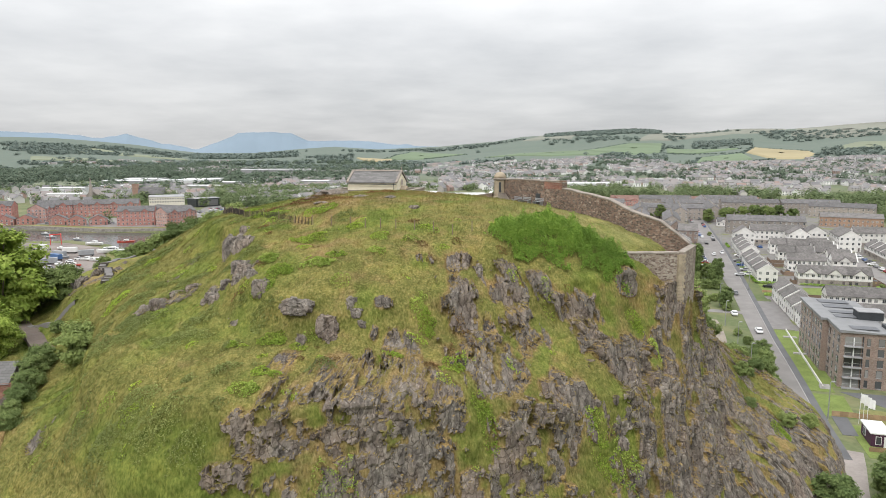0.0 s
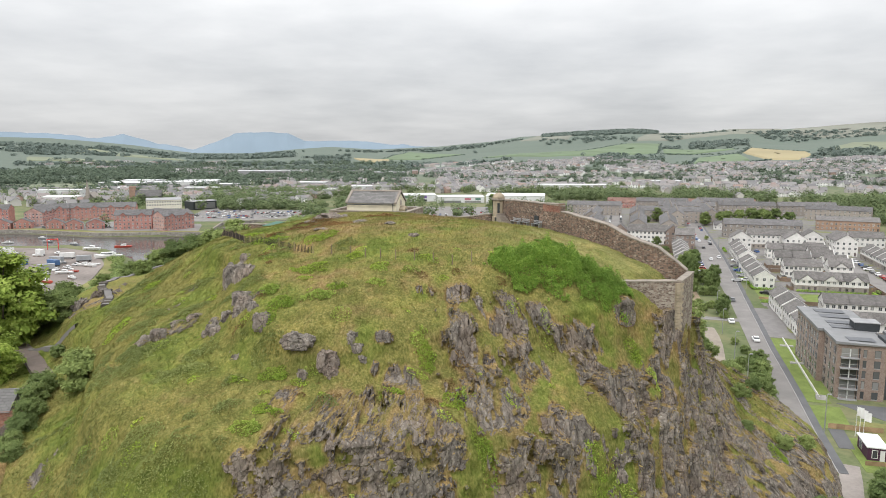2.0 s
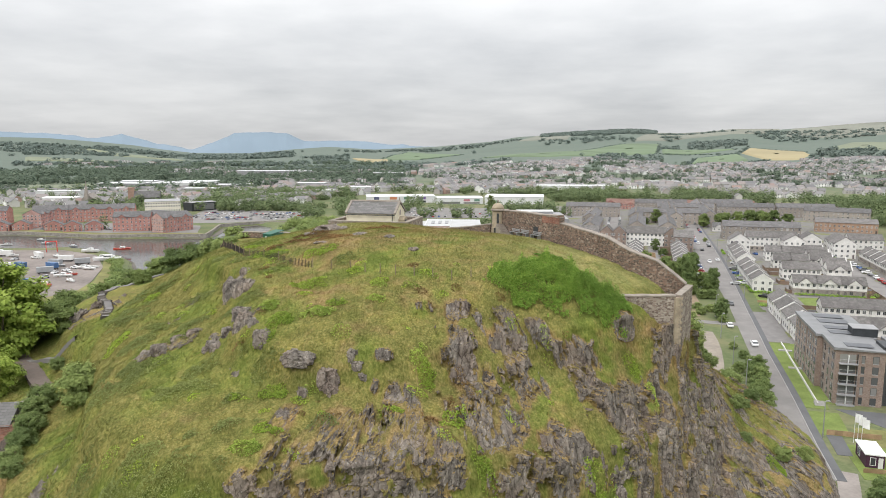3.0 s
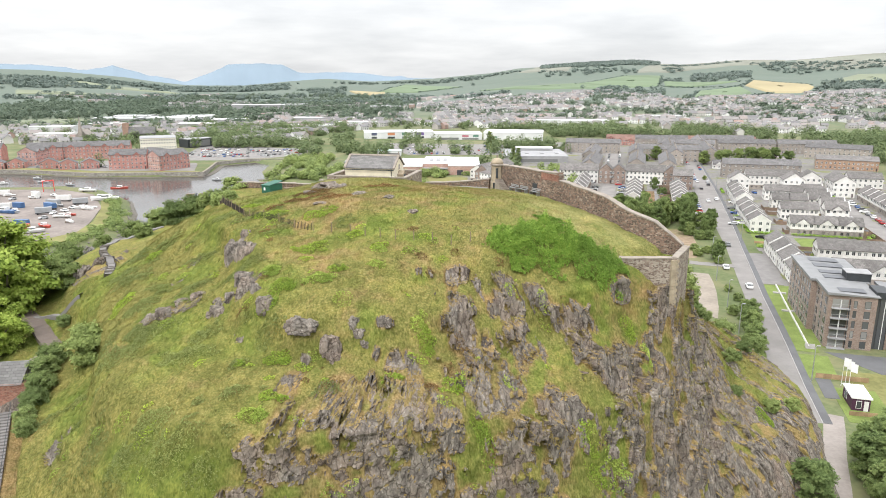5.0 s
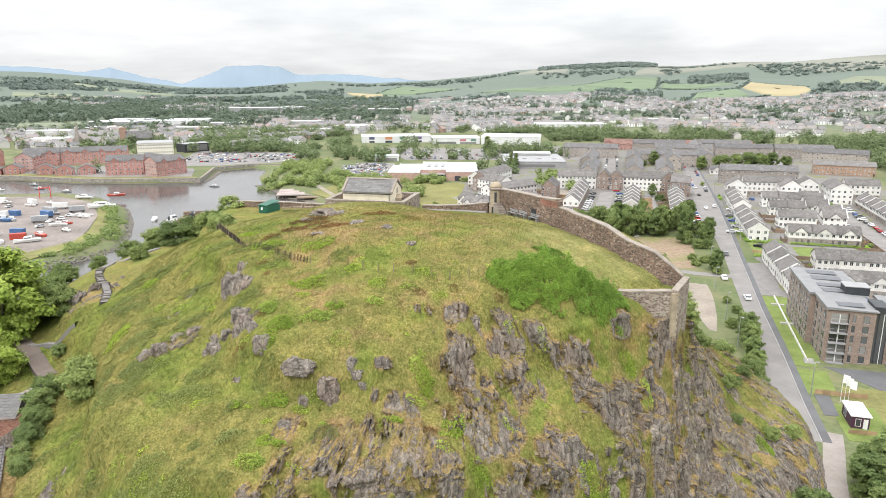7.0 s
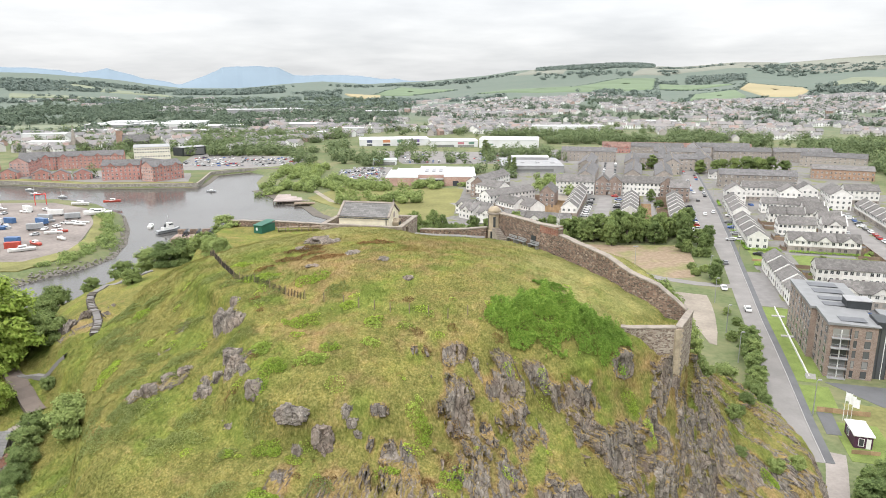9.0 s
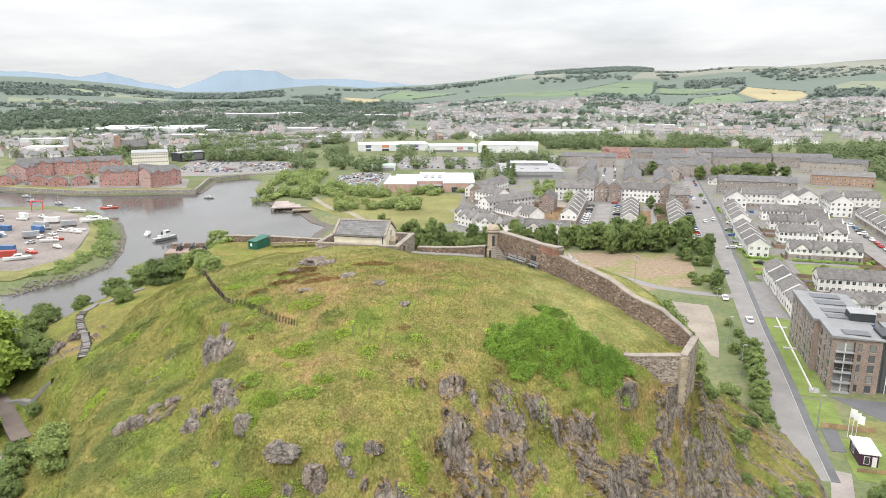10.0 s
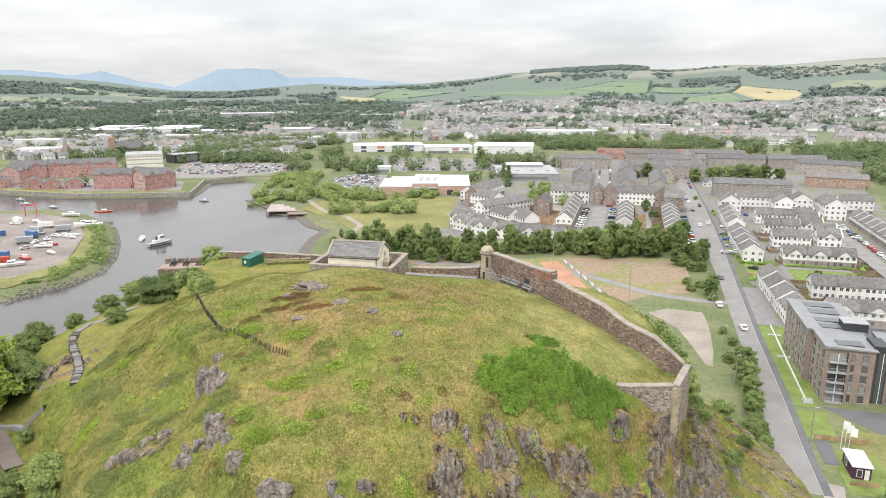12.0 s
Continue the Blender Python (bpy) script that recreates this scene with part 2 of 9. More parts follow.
def turf_colour(n, l, fine):
    """Rough turf: fresh and straw-coloured patches by place, browner where the soil is thin."""
    a = noise_node(n, l, 0.14, 5, "Position")
    d = noise_node(n, l, 0.5, 6, "Position")
    green = ramp(n, l, fine, [(0.3, (0.091, 0.092, 0.026)), (0.5, (0.165, 0.155, 0.046)), (0.72, (0.268, 0.236, 0.095))]).outputs[0]
    dry = ramp(n, l, fine, [(0.3, (0.130, 0.090, 0.040)), (0.5, (0.226, 0.160, 0.072)), (0.72, (0.34, 0.255, 0.132))]).outputs[0]
    lush = ramp(n, l, fine, [(0.3, (0.082, 0.112, 0.021)), (0.72, (0.198, 0.226, 0.054))]).outputs[0]
    short = ramp(n, l, fine, [(0.3, (0.150, 0.150, 0.050)), (0.72, (0.320, 0.298, 0.128))]).outputs[0]
    at, s = n.new("ShaderNodeAttribute"), n.new("ShaderNodeMath")
    at.attribute_name = "dry"
    s.operation = "ADD"
    l.new(d.outputs["Fac"], s.inputs[0])
    l.new(at.outputs["Fac"], s.inputs[1])
    turf = mixc(n, l, ramp(n, l, a.outputs["Fac"], [(0.46, (0, 0, 0)), (0.62, (0.9, 0.9, 0.9))]).outputs[0], green, lush)
    turf = mixc(n, l, ramp(n, l, s.outputs[0], [(0.50, (0, 0, 0)), (0.84, (0.95, 0.95, 0.95))]).outputs[0], turf, dry)
    sh = n.new("ShaderNodeAttribute")
    sh.attribute_name = "short"
    turf = mixc(n, l, sh.outputs["Fac"], turf, short)
    tuft = noise_node(n, l, 1.7, 5, "Position", None, 0.65)
    turf = mixc(n, l, 1.0, turf, ramp(n, l, tuft.outputs["Fac"], [(0.34, (0.76, 0.82, 0.74)), (0.50, (1.0, 1.0, 1.0)), (0.68, (1.14, 1.11, 1.06))]).outputs[0], "MULTIPLY")
    sward = noise_node(n, l, 0.33, 4, "Position", None, 0.6)
    return mixc(n, l, 1.0, turf, ramp(n, l, sward.outputs["Fac"], [(0.36, (0.74, 0.80, 0.72)), (0.52, (1.0, 1.0, 1.0)), (0.66, (1.16, 1.12, 1.08))]).outputs[0], "MULTIPLY")


def make_hill_mat():
    m, n, l, b = mat_nodes("hill_turf_and_rock", 0.95)
    b.inputs["Specular IOR Level"].default_value = 0.1
    rock, rf, rs = rock_colour(n, l)
    f = noise_node(n, l, 6.0, 4, "Position", (1, 1, 0.4))
    turf = turf_colour(n, l, f.outputs["Fac"])
    rk = n.new("ShaderNodeAttribute")
    rk.attribute_name = "rock"
    e = n.new("ShaderNodeMath")
    e.operation, e.inputs[1].default_value = "MULTIPLY_ADD", 0.5
    l.new(noise_node(n, l, 1.1, 6, "Position").outputs["Fac"], e.inputs[0])
    l.new(rk.outputs["Fac"], e.inputs[2])
    mask = ramp(n, l, e.outputs[0], [(0.70, (0, 0, 0)), (0.80, (1, 1, 1))]).outputs[0]
    geo, sepn, led = n.new("ShaderNodeNewGeometry"), n.new("ShaderNodeSeparateXYZ"), n.new("ShaderNodeMath")
    l.new(geo.outputs["Normal"], sepn.inputs[0])
    led.operation, led.inputs[1].default_value = "MULTIPLY_ADD", 0.35
    l.new(noise_node(n, l, 1.3, 5, "Position").outputs["Fac"], led.inputs[0])
    l.new(sepn.outputs["Z"], led.inputs[2])
    ledge = ramp(n, l, led.outputs[0], [(0.98, (1, 1, 1)), (1.08, (0, 0, 0))]).outputs[0]
    mask = mixc(n, l, 1.0, mask, ledge, "MULTIPLY")
    l.new(mixc(n, l, mask, turf, rock), b.inputs["Base Color"])
    hb = mixc(n, l, mask, f.outputs["Fac"], rs)
    bump(n, l, b, hb, 0.6, 0.16)
    return m


def make_stone(name, stops, mortar, scale=2.2, squash=0.55):
    """Rubble masonry: cells of stone with recessed mortar."""
    m, n, l, b = mat_nodes(name, 0.95)
    co = n.new("ShaderNodeNewGeometry")
    mp = n.new("ShaderNodeMapping")
    mp.inputs["Scale"].default_value = (1, 1, 1 / squash)
    l.new(co.outputs["Position"], mp.inputs[0])
    v, ve = n.new("ShaderNodeTexVoronoi"), n.new("ShaderNodeTexVoronoi")
    ve.feature = "DISTANCE_TO_EDGE"
    for t in (v, ve):
        t.inputs["Scale"].default_value = scale
        l.new(mp.outputs[0], t.inputs["Vector"])
    sep = n.new("ShaderNodeSeparateColor")
    l.new(v.outputs["Color"], sep.inputs[0])
    c = ramp(n, l, sep.outputs[0], stops).outputs[0]
    stain = noise_node(n, l, 0.5, 5, "Position")
    c = mixc(n, l, 1.0, c, ramp(n, l, stain.outputs["Fac"], [(0.3, (0.6, 0.58, 0.56)), (0.7, (1.2, 1.2, 1.2))]).outputs[0], "MULTIPLY")
    j = ramp(n, l, ve.outputs["Distance"], [(0.02, (1, 1, 1)), (0.07, (0, 0, 0))]).outputs[0]
    l.new(mixc(n, l, j, c, mortar), b.inputs["Base Color"])
    bump(n, l, b, ve.outputs["Distance"], 0.5, 0.05)
    return m


def make_ground():
    """Town ground: grass, with scrub, bare earth and hard standing by place; distance haze is mixed into the colour."""
    m, n, l, b = mat_nodes("town_ground", 0.95)
    a, d, f = noise_node(n, l, 0.012, 5, "Position"), noise_node(n, l, 0.06, 5, "Position"), noise_node(n, l, 0.6, 5, "Position")
    g = ramp(n, l, f.outputs["Fac"], [(0.3, (0.08, 0.105, 0.045)), (0.7, (0.16, 0.175, 0.085))]).outputs[0]
    g = mixc(n, l, ramp(n, l, d.outputs["Fac"], [(0.45, (0, 0, 0)), (0.65, (0.8, 0.8, 0.8))]).outputs[0], g, (0.20, 0.18, 0.10))
    g = mixc(n, l, ramp(n, l, a.outputs["Fac"], [(0.45, (0, 0, 0)), (0.6, (0.5, 0.5, 0.5))]).outputs[0], g, (0.07, 0.10, 0.035))
    # distance haze put into the colour: blends to blue-grey from about 850 m
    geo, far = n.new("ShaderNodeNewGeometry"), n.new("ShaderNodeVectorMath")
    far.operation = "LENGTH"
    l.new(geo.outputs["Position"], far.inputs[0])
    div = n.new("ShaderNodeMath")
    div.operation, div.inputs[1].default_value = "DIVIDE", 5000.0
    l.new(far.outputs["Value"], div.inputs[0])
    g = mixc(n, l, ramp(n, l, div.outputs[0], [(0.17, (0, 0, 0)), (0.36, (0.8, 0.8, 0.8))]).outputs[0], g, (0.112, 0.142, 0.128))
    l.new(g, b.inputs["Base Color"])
    return m


def make_water():
    m, n, l, b = mat_nodes("river_water", 0.18)
    b.inputs["Specular IOR Level"].default_value = 0.5
    b.inputs["Base Color"].default_value = (0.060, 0.056, 0.053, 1)
    big = noise_node(n, l, 0.02, 4, "Position", (1, 0.5, 1))
    rip = noise_node(n, l, 0.9, 4, "Position", (1, 0.45, 1))
    l.new(ramp(n, l, big.outputs["Fac"], [(0.35, (0.08, 0.08, 0.08)), (0.65, (0.24, 0.24, 0.24))]).outputs[0], b.inputs["Roughness"])
    bump(n, l, b, rip.outputs["Fac"], 0.35, 0.12)
    return m


def make_slates(name, col, course=0.5):
    m, n, l, b = mat_nodes(name, 0.88)
    info = n.new("ShaderNodeObjectInfo")
    w = n.new("ShaderNodeTexBrick")
    co = n.new("ShaderNodeTexCoord")
    l.new(co.outputs["Object"], w.inputs["Vector"])
    w.inputs["Scale"].default_value = 1.0
    w.inputs["Brick Width"].default_value, w.inputs["Row Height"].default_value, w.inputs["Mortar Size"].default_value = 0.6, course, 0.02
    w.inputs["Color1"].default_value = (*[c * 0.8 for c in col], 1)
    w.inputs["Color2"].default_value = (*[c * 1.2 for c in col], 1)
    w.inputs["Mortar"].default_value = (*[c * 0.6 for c in col], 1)
    st = noise_node(n, l, 0.35, 5, "Position")
    c = mixc(n, l, 1.0, w.outputs["Color"], ramp(n, l, st.outputs["Fac"], [(0.3, (0.78, 0.78, 0.76)), (0.7, (1.18, 1.18, 1.16))]).outputs[0], "MULTIPLY")
    shade = ramp(n, l, info.outputs["Random"], [(0.0, (0.85,) * 3), (1.0, (1.12,) * 3)])
    l.new(mixc(n, l, 1.0, c, shade.outputs[0], "MULTIPLY"), b.inputs["Base Color"])
    return m


def make_brick(name, c1, c2, mortar):
    m, n, l, b = mat_nodes(name, 0.9)
    w = n.new("ShaderNodeTexBrick")
    co = n.new("ShaderNodeTexCoord")
    mp = n.new("ShaderNodeMapping")
    mp.inputs["Rotation"].default_value = (radians(90), 0, 0)
    l.new(co.outputs["Object"], mp.inputs[0])
    l.new(mp.outputs[0], w.inputs["Vector"])
    w.inputs["Scale"].default_value = 1.0
    w.inputs["Brick Width"].default_value, w.inputs["Row Height"].default_value, w.inputs["Mortar Size"].default_value = 0.45, 0.15, 0.012
    w.inputs["Color1"].default_value, w.inputs["Color2"].default_value, w.inputs["Mortar"].default_value = (*c1, 1), (*c2, 1), (*mortar, 1)
    st = noise_node(n, l, 0.3, 5, "Position")
    l.new(mixc(n, l, 1.0, w.outputs["Color"], ramp(n, l, st.outputs["Fac"], [(0.3, (0.8, 0.8, 0.8)), (0.7, (1.15, 1.15, 1.15))]).outputs[0], "MULTIPLY"), b.inputs["Base Color"])
    return m


HILL = make_hill_mat()
WATER, GROUND = make_water(), make_ground()
RUBBLE = make_stone("rubble_masonry", [(0.0, (0.085, 0.068, 0.055)), (0.4, (0.155, 0.106, 0.083)), (0.8, (0.228, 0.146, 0.11)), (1.0, (0.34, 0.275, 0.222))], (0.20, 0.175, 0.145), 3.6)
RUBBLE_PALE = make_stone("pale_rubble_masonry", [(0.0, (0.14, 0.106, 0.09)), (0.5, (0.24, 0.185, 0.155)), (1.0, (0.38, 0.34, 0.29))], (0.30, 0.27, 0.23), 3.2)
ASHLAR = plain("weathered_sandstone", (0.36, 0.30, 0.22), 0.9, 0.35, 1.2, "Position")
COPING = plain("stone_coping", (0.27, 0.235, 0.20), 0.9, 0.35, 1.5, "Position")
REDBRICK = make_brick("red_brick", (0.43, 0.205, 0.175), (0.37, 0.165, 0.14), (0.42, 0.32, 0.29))
BROWNBRICK = make_brick("brown_brick", (0.27, 0.205, 0.17), (0.20, 0.145, 0.12), (0.32, 0.28, 0.25))
HARL = plain("white_harling", (0.66, 0.645, 0.62), 0.9, 0.14, 0.6, "Position", obvar=0.12)
CREAM = plain("cream_limewash", (0.72, 0.66, 0.52), 0.9, 0.15, 0.8, "Position")
GREYSTONE = plain("grey_stone_face", (0.32, 0.285, 0.255), 0.9, 0.3, 1.0, "Position", obvar=0.2)
SLATE = make_slates("grey_slate", (0.142, 0.137, 0.140))
TILE = make_slates("concrete_roof_tile", (0.152, 0.143, 0.140))
REDTILE = make_slates("red_roof_tile", (0.21, 0.13, 0.11))
MAGSLATE = make_slates("old_scottish_slate", (0.158, 0.153, 0.152), 0.32)
WHITE = plain("white_paint", (0.70, 0.70, 0.69), 0.6, 0.1, 1.0, "Position")
FLATGREY = plain("grey_roof_membrane", (0.30, 0.30, 0.305), 0.75, 0.2, 0.25, "Position")
ROOFSHEET = plain("grey_standing_seam_roof", (0.215, 0.218, 0.222), 0.75, 0.15, 0.3, "Position")
SOLAR = plain("dull_solar_panel", (0.12, 0.125, 0.135), 0.55, 0.15, 0.5, "Position")
DARKMETAL = plain("dark_grey_metal", (0.055, 0.06, 0.065), 0.5, 0.2, 1.0, "Position", metal=0.3)
STEEL = plain("galvanised_steel", (0.42, 0.43, 0.44), 0.45, 0.2, 2.0, "Position", metal=0.7)
TERRACOTTA = plain("trodden_brown_tarmac", (0.155, 0.125, 0.108), 0.92, 0.25, 0.4, "Position")
ASPHALT = plain("worn_asphalt", (0.212, 0.20, 0.192), 0.92, 0.22, 0.15, "Position", bmp=0.1)
NEWTAR = plain("new_tarmac", (0.12, 0.12, 0.125), 0.92, 0.2, 0.2, "Position", bmp=0.1)
PAVING = plain("pavement_tarmac", (0.195, 0.185, 0.18), 0.92, 0.2, 0.4, "Position")
KERB = plain("concrete_kerb", (0.33, 0.32, 0.305), 0.9, 0.2, 0.8, "Position")
EARTH = plain("bare_earth_and_gravel", (0.27, 0.235, 0.195), 0.95, 0.35, 0.08, "Position", bmp=0.2)
REDASH = plain("red_blaes", (0.36, 0.20, 0.13), 0.95, 0.25, 0.1, "Position")
LAWN = plain("mown_lawn", (0.155, 0.20, 0.055), 0.95, 0.4, 0.25, "Position", bmp=0.3)
ROUGHGRASS = plain("rough_grass", (0.19, 0.185, 0.07), 0.95, 0.5, 0.08, "Position", bmp=0.3)
TIMBER = plain("weathered_timber", (0.22, 0.17, 0.125), 0.9, 0.4, 1.2, "Position")
FENCEWOOD = plain("larch_fence", (0.36, 0.25, 0.15), 0.85, 0.3, 0.8, "Position", obvar=0.2)
BARK = plain("bark", (0.11, 0.09, 0.07), 0.95, 0.4, 3.0, "Position", bmp=0.4)
LEAF = leafy("broadleaf", [(0.062, 0.088, 0.033), (0.092, 0.125, 0.047), (0.130, 0.165, 0.066)], 0.85, 0.25)
LEAFDARK = leafy("dark_scrub_leaf", [(0.072, 0.097, 0.036), (0.104, 0.137, 0.052), (0.142, 0.176, 0.072)], 0.9, 0.28)
LEAFBRIGHT = leafy("bright_ivy_leaf", [(0.075, 0.112, 0.021), (0.13, 0.178, 0.036), (0.19, 0.235, 0.064)], 0.85)
LEAFIVY = leafy("ivy_and_bramble_leaf", [(0.060, 0.108, 0.018), (0.094, 0.157, 0.028), (0.142, 0.208, 0.046)], 0.85)
LEAFLIME = leafy("lime_bracken", [(0.085, 0.135, 0.02), (0.14, 0.195, 0.03), (0.20, 0.25, 0.05)], 0.85)
LEAFSYC = leafy("sycamore_leaf", [(0.088, 0.13, 0.022), (0.14, 0.188, 0.035), (0.195, 0.24, 0.06)], 0.75, 0.2)


def make_grass():
    m, n, l, b = mat_nodes("long_grass", 0.85)
    b.inputs["Specular IOR Level"].default_value = 0.15
    geo = n.new("ShaderNodeNewGeometry")
    c = turf_colour(n, l, ramp(n, l, geo.outputs["Random Per Island"], [(0.0, (0.44,) * 3), (1.0, (0.64,) * 3)]).outputs[0])
    l.new(c, b.inputs["Base Color"])
    return m


GRASSBLADE = make_grass()
HEATHER = leafy("brown_heather", [(0.06, 0.036, 0.018), (0.105, 0.064, 0.03), (0.15, 0.096, 0.045)], 0.9)


def make_glass():
    m, n, l, b = mat_nodes("window_glass", 0.08)
    info = n.new("ShaderNodeObjectInfo")
    # paler pane tones put some reflected sky into the base colour
    l.new(ramp(n, l, info.outputs["Random"], [(0.0, (0.035, 0.038, 0.042)), (0.6, (0.10, 0.105, 0.11)), (1.0, (0.26, 0.26, 0.25))]).outputs[0], b.inputs["Base Color"])
    b.inputs["Specular IOR Level"].default_value = 0.5
    return m


GLASS = make_glass()

# ---- the lie of the land ----
def sm(x, a, b):
    t = np.clip((x - a) / (b - a), 0, 1)
    return t * t * (3 - 2 * t)


RIVER = np.array([(-520, 500), (-304, 495), (-243, 476), (-166, 480), (-167, 503), (-174, 544), (-150, 566), (-135, 548), (-130, 502), (-118, 464), (-100, 440), (-84, 412),
                  (-73, 404), (-61, 376), (-51, 364), (-55, 346), (-56, 300), (-62, 220), (-75, 172), (-130, 150), (-260, 150), (-520, 180)], float)
YARD = np.array([(-150, 243), (-146, 253), (-138, 265), (-134, 282), (-140, 308), (-152, 339), (-170, 375), (-202, 411), (-229, 425), (-248, 423), (-520, 418), (-520, 232)], float)
# skyline of the far hills: bearing from the rock, height at 4.4 km
SKYLINE = [(-60, 150), (-31, 130), (-28, 122), (-25.7, 108), (-20, 45), (-15, 43), (-11.6, 69), (-9, 85), (-5.3, 68), (-0.3, 84), (4.3, 118), (6.6, 148), (8.4, 154), (11, 167),
           (15, 179), (17.2, 174), (18, 160), (20, 159), (23.7, 185), (27.5, 178), (30.3, 204), (33.3, 214), (60, 230)]
SB, SZ = np.array(SKYLINE, float).T
WATER_Z = -2.5


def signed(poly, p):
    """Distance to the outline, positive inside."""
    best, inside = np.full(len(p), 1e9), np.zeros(len(p), bool)
    for a, b in zip(poly, np.roll(poly, -1, 0)):
        d = b - a
        t = np.clip(((p - a) @ d) / (d @ d), 0, 1)
        best = np.minimum(best, np.hypot(*(p - a - t[:, None] * d).T))
        cross = ((a[1] > p[:, 1]) != (b[1] > p[:, 1])) & (p[:, 0] < (b[0] - a[0]) * (p[:, 1] - a[1]) / (b[1] - a[1] + 1e-12) + a[0])
        inside ^= cross
    return np.where(inside, best, -best)


def wet(p):
    return np.minimum(signed(RIVER, p), -signed(YARD, p))


def far_land(x, y):
    d, b = np.hypot(x, y), np.degrees(np.arctan2(x, y))
    top = np.interp(b, SB, SZ)
    d1 = np.interp(b, [-40, -10, 0, 10, 35], [2300, 2300, 1700, 1150, 1000])
    t = np.clip((d - d1) / (4400 - d1), 0, 1)
    q = np.stack([x, y, 0 * x], -1)
    rough = 12 * fbm(q / 700.0, 40, 3) * sm(d, 1800, 3200) * sm(4400 - d, 0, 900)
    return np.where(d > 900, top * t ** 1.35 + rough, 0) - sm(d, 4400, 4900) * 60


def grow(start, step, stop, factor):
    out, s = [], step
    while abs(start) < abs(stop):
        start += s
        s *= factor
        out.append(start)
    return out


gx = sorted([-x for x in grow(420, 6, 4700, 1.13)] + list(np.arange(-420, 341, 5.0)) + grow(340, 6, 4700, 1.13))
gy = sorted([130 - x for x in grow(0, 8, 2500, 1.3)] + list(np.arange(130, 640, 5.0)) + grow(640, 6, 4700, 1.06))
GX, GY = np.meshgrid(gx, gy)
gp = np.stack([GX.ravel(), GY.ravel()], -1)
s = wet(gp) + 1.2 * vnoise(np.c_[gp / 9.0, 0 * gp[:, 0]], 5)
gz = far_land(gp[:, 0], gp[:, 1]) - sm(s, -6, 6) * 5.4
nx, ny = len(gx), len(gy)
idx = np.arange(nx * ny).reshape(ny, nx)
quads = np.concatenate([np.stack([idx[:-1, :-1], idx[:-1, 1:], idx[1:, 1:]], -1).reshape(-1, 3), np.stack([idx[:-1, :-1], idx[1:, 1:], idx[1:, :-1]], -1).reshape(-1, 3)])
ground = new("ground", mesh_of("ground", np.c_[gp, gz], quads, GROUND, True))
tagged(ground, "grassy river plain rising to far hills", "ground", kind="structure")
river = new("water", mesh_of("water", [(-560, 140, WATER_Z), (-20, 140, WATER_Z), (-20, 600, WATER_Z), (-560, 600, WATER_Z)], [(0, 1, 2, 3)], WATER))
tagged(river, "calm grey river water mirroring the cloud", "water", kind="structure")

# far mountains beyond the valley, and moorland
MOUNT = [(-34, 165), (-30.8, 160), (-28.8, 155), (-26.4, 130), (-24.6, 158), (-22.3, 103), (-19.6, 66), (-18, 110), (-16.5, 162), (-14.5, 175), (-12.4, 169), (-11.1, 120), (-7.1, 117), (-2.6, 92), (2, 60)]
MB, MZ = np.array(MOUNT, float).T
bs = np.linspace(-36, 3, 240)
top = np.interp(bs, MB, MZ) + 4 * fbm(np.c_[bs * 1.3, 0 * bs, 0 * bs], 71, 4)
vs, fs = [], []
for r, k in ((4250, 0.0), (4400, 0.55), (4500, 0.82), (4560, 1.0)):
    bump_ = 1 + 0.03 * fbm(np.c_[bs * 2.0, 0 * bs + r / 90.0, 0 * bs], 72, 3) * (k < 1)
    vs += [(r * math.sin(radians(b)), r * math.cos(radians(b)), max(h * k * q, -5) - (5 if k == 0 else 0)) for b, h, q in zip(bs, top, bump_)]
for j in range(3):
    fs += [(j * 240 + i, j * 240 + i + 1, (j + 1) * 240 + i + 1, (j + 1) * 240 + i) for i in range(239)]
# the blue is distance haze, put into the base colour
MOUNTAIN = plain("haze_blue_mountain", (0.195, 0.25, 0.30), 1.0, 0.08, 0.002, "Position")
tagged(new("backdrop_mountains", mesh_of("backdrop_mountains", vs, fs, MOUNTAIN, True)), "far mountains, haze blue, with tops in the cloud", "mountains", kind="structure")


# ---- the rock ----
CX, CY = -3.0, 80.0
LEVELS = np.array([0, 14, 24, 30, 34, 37, 40, 43, 45, 46.5, 47.7, 48.6, 49.3])
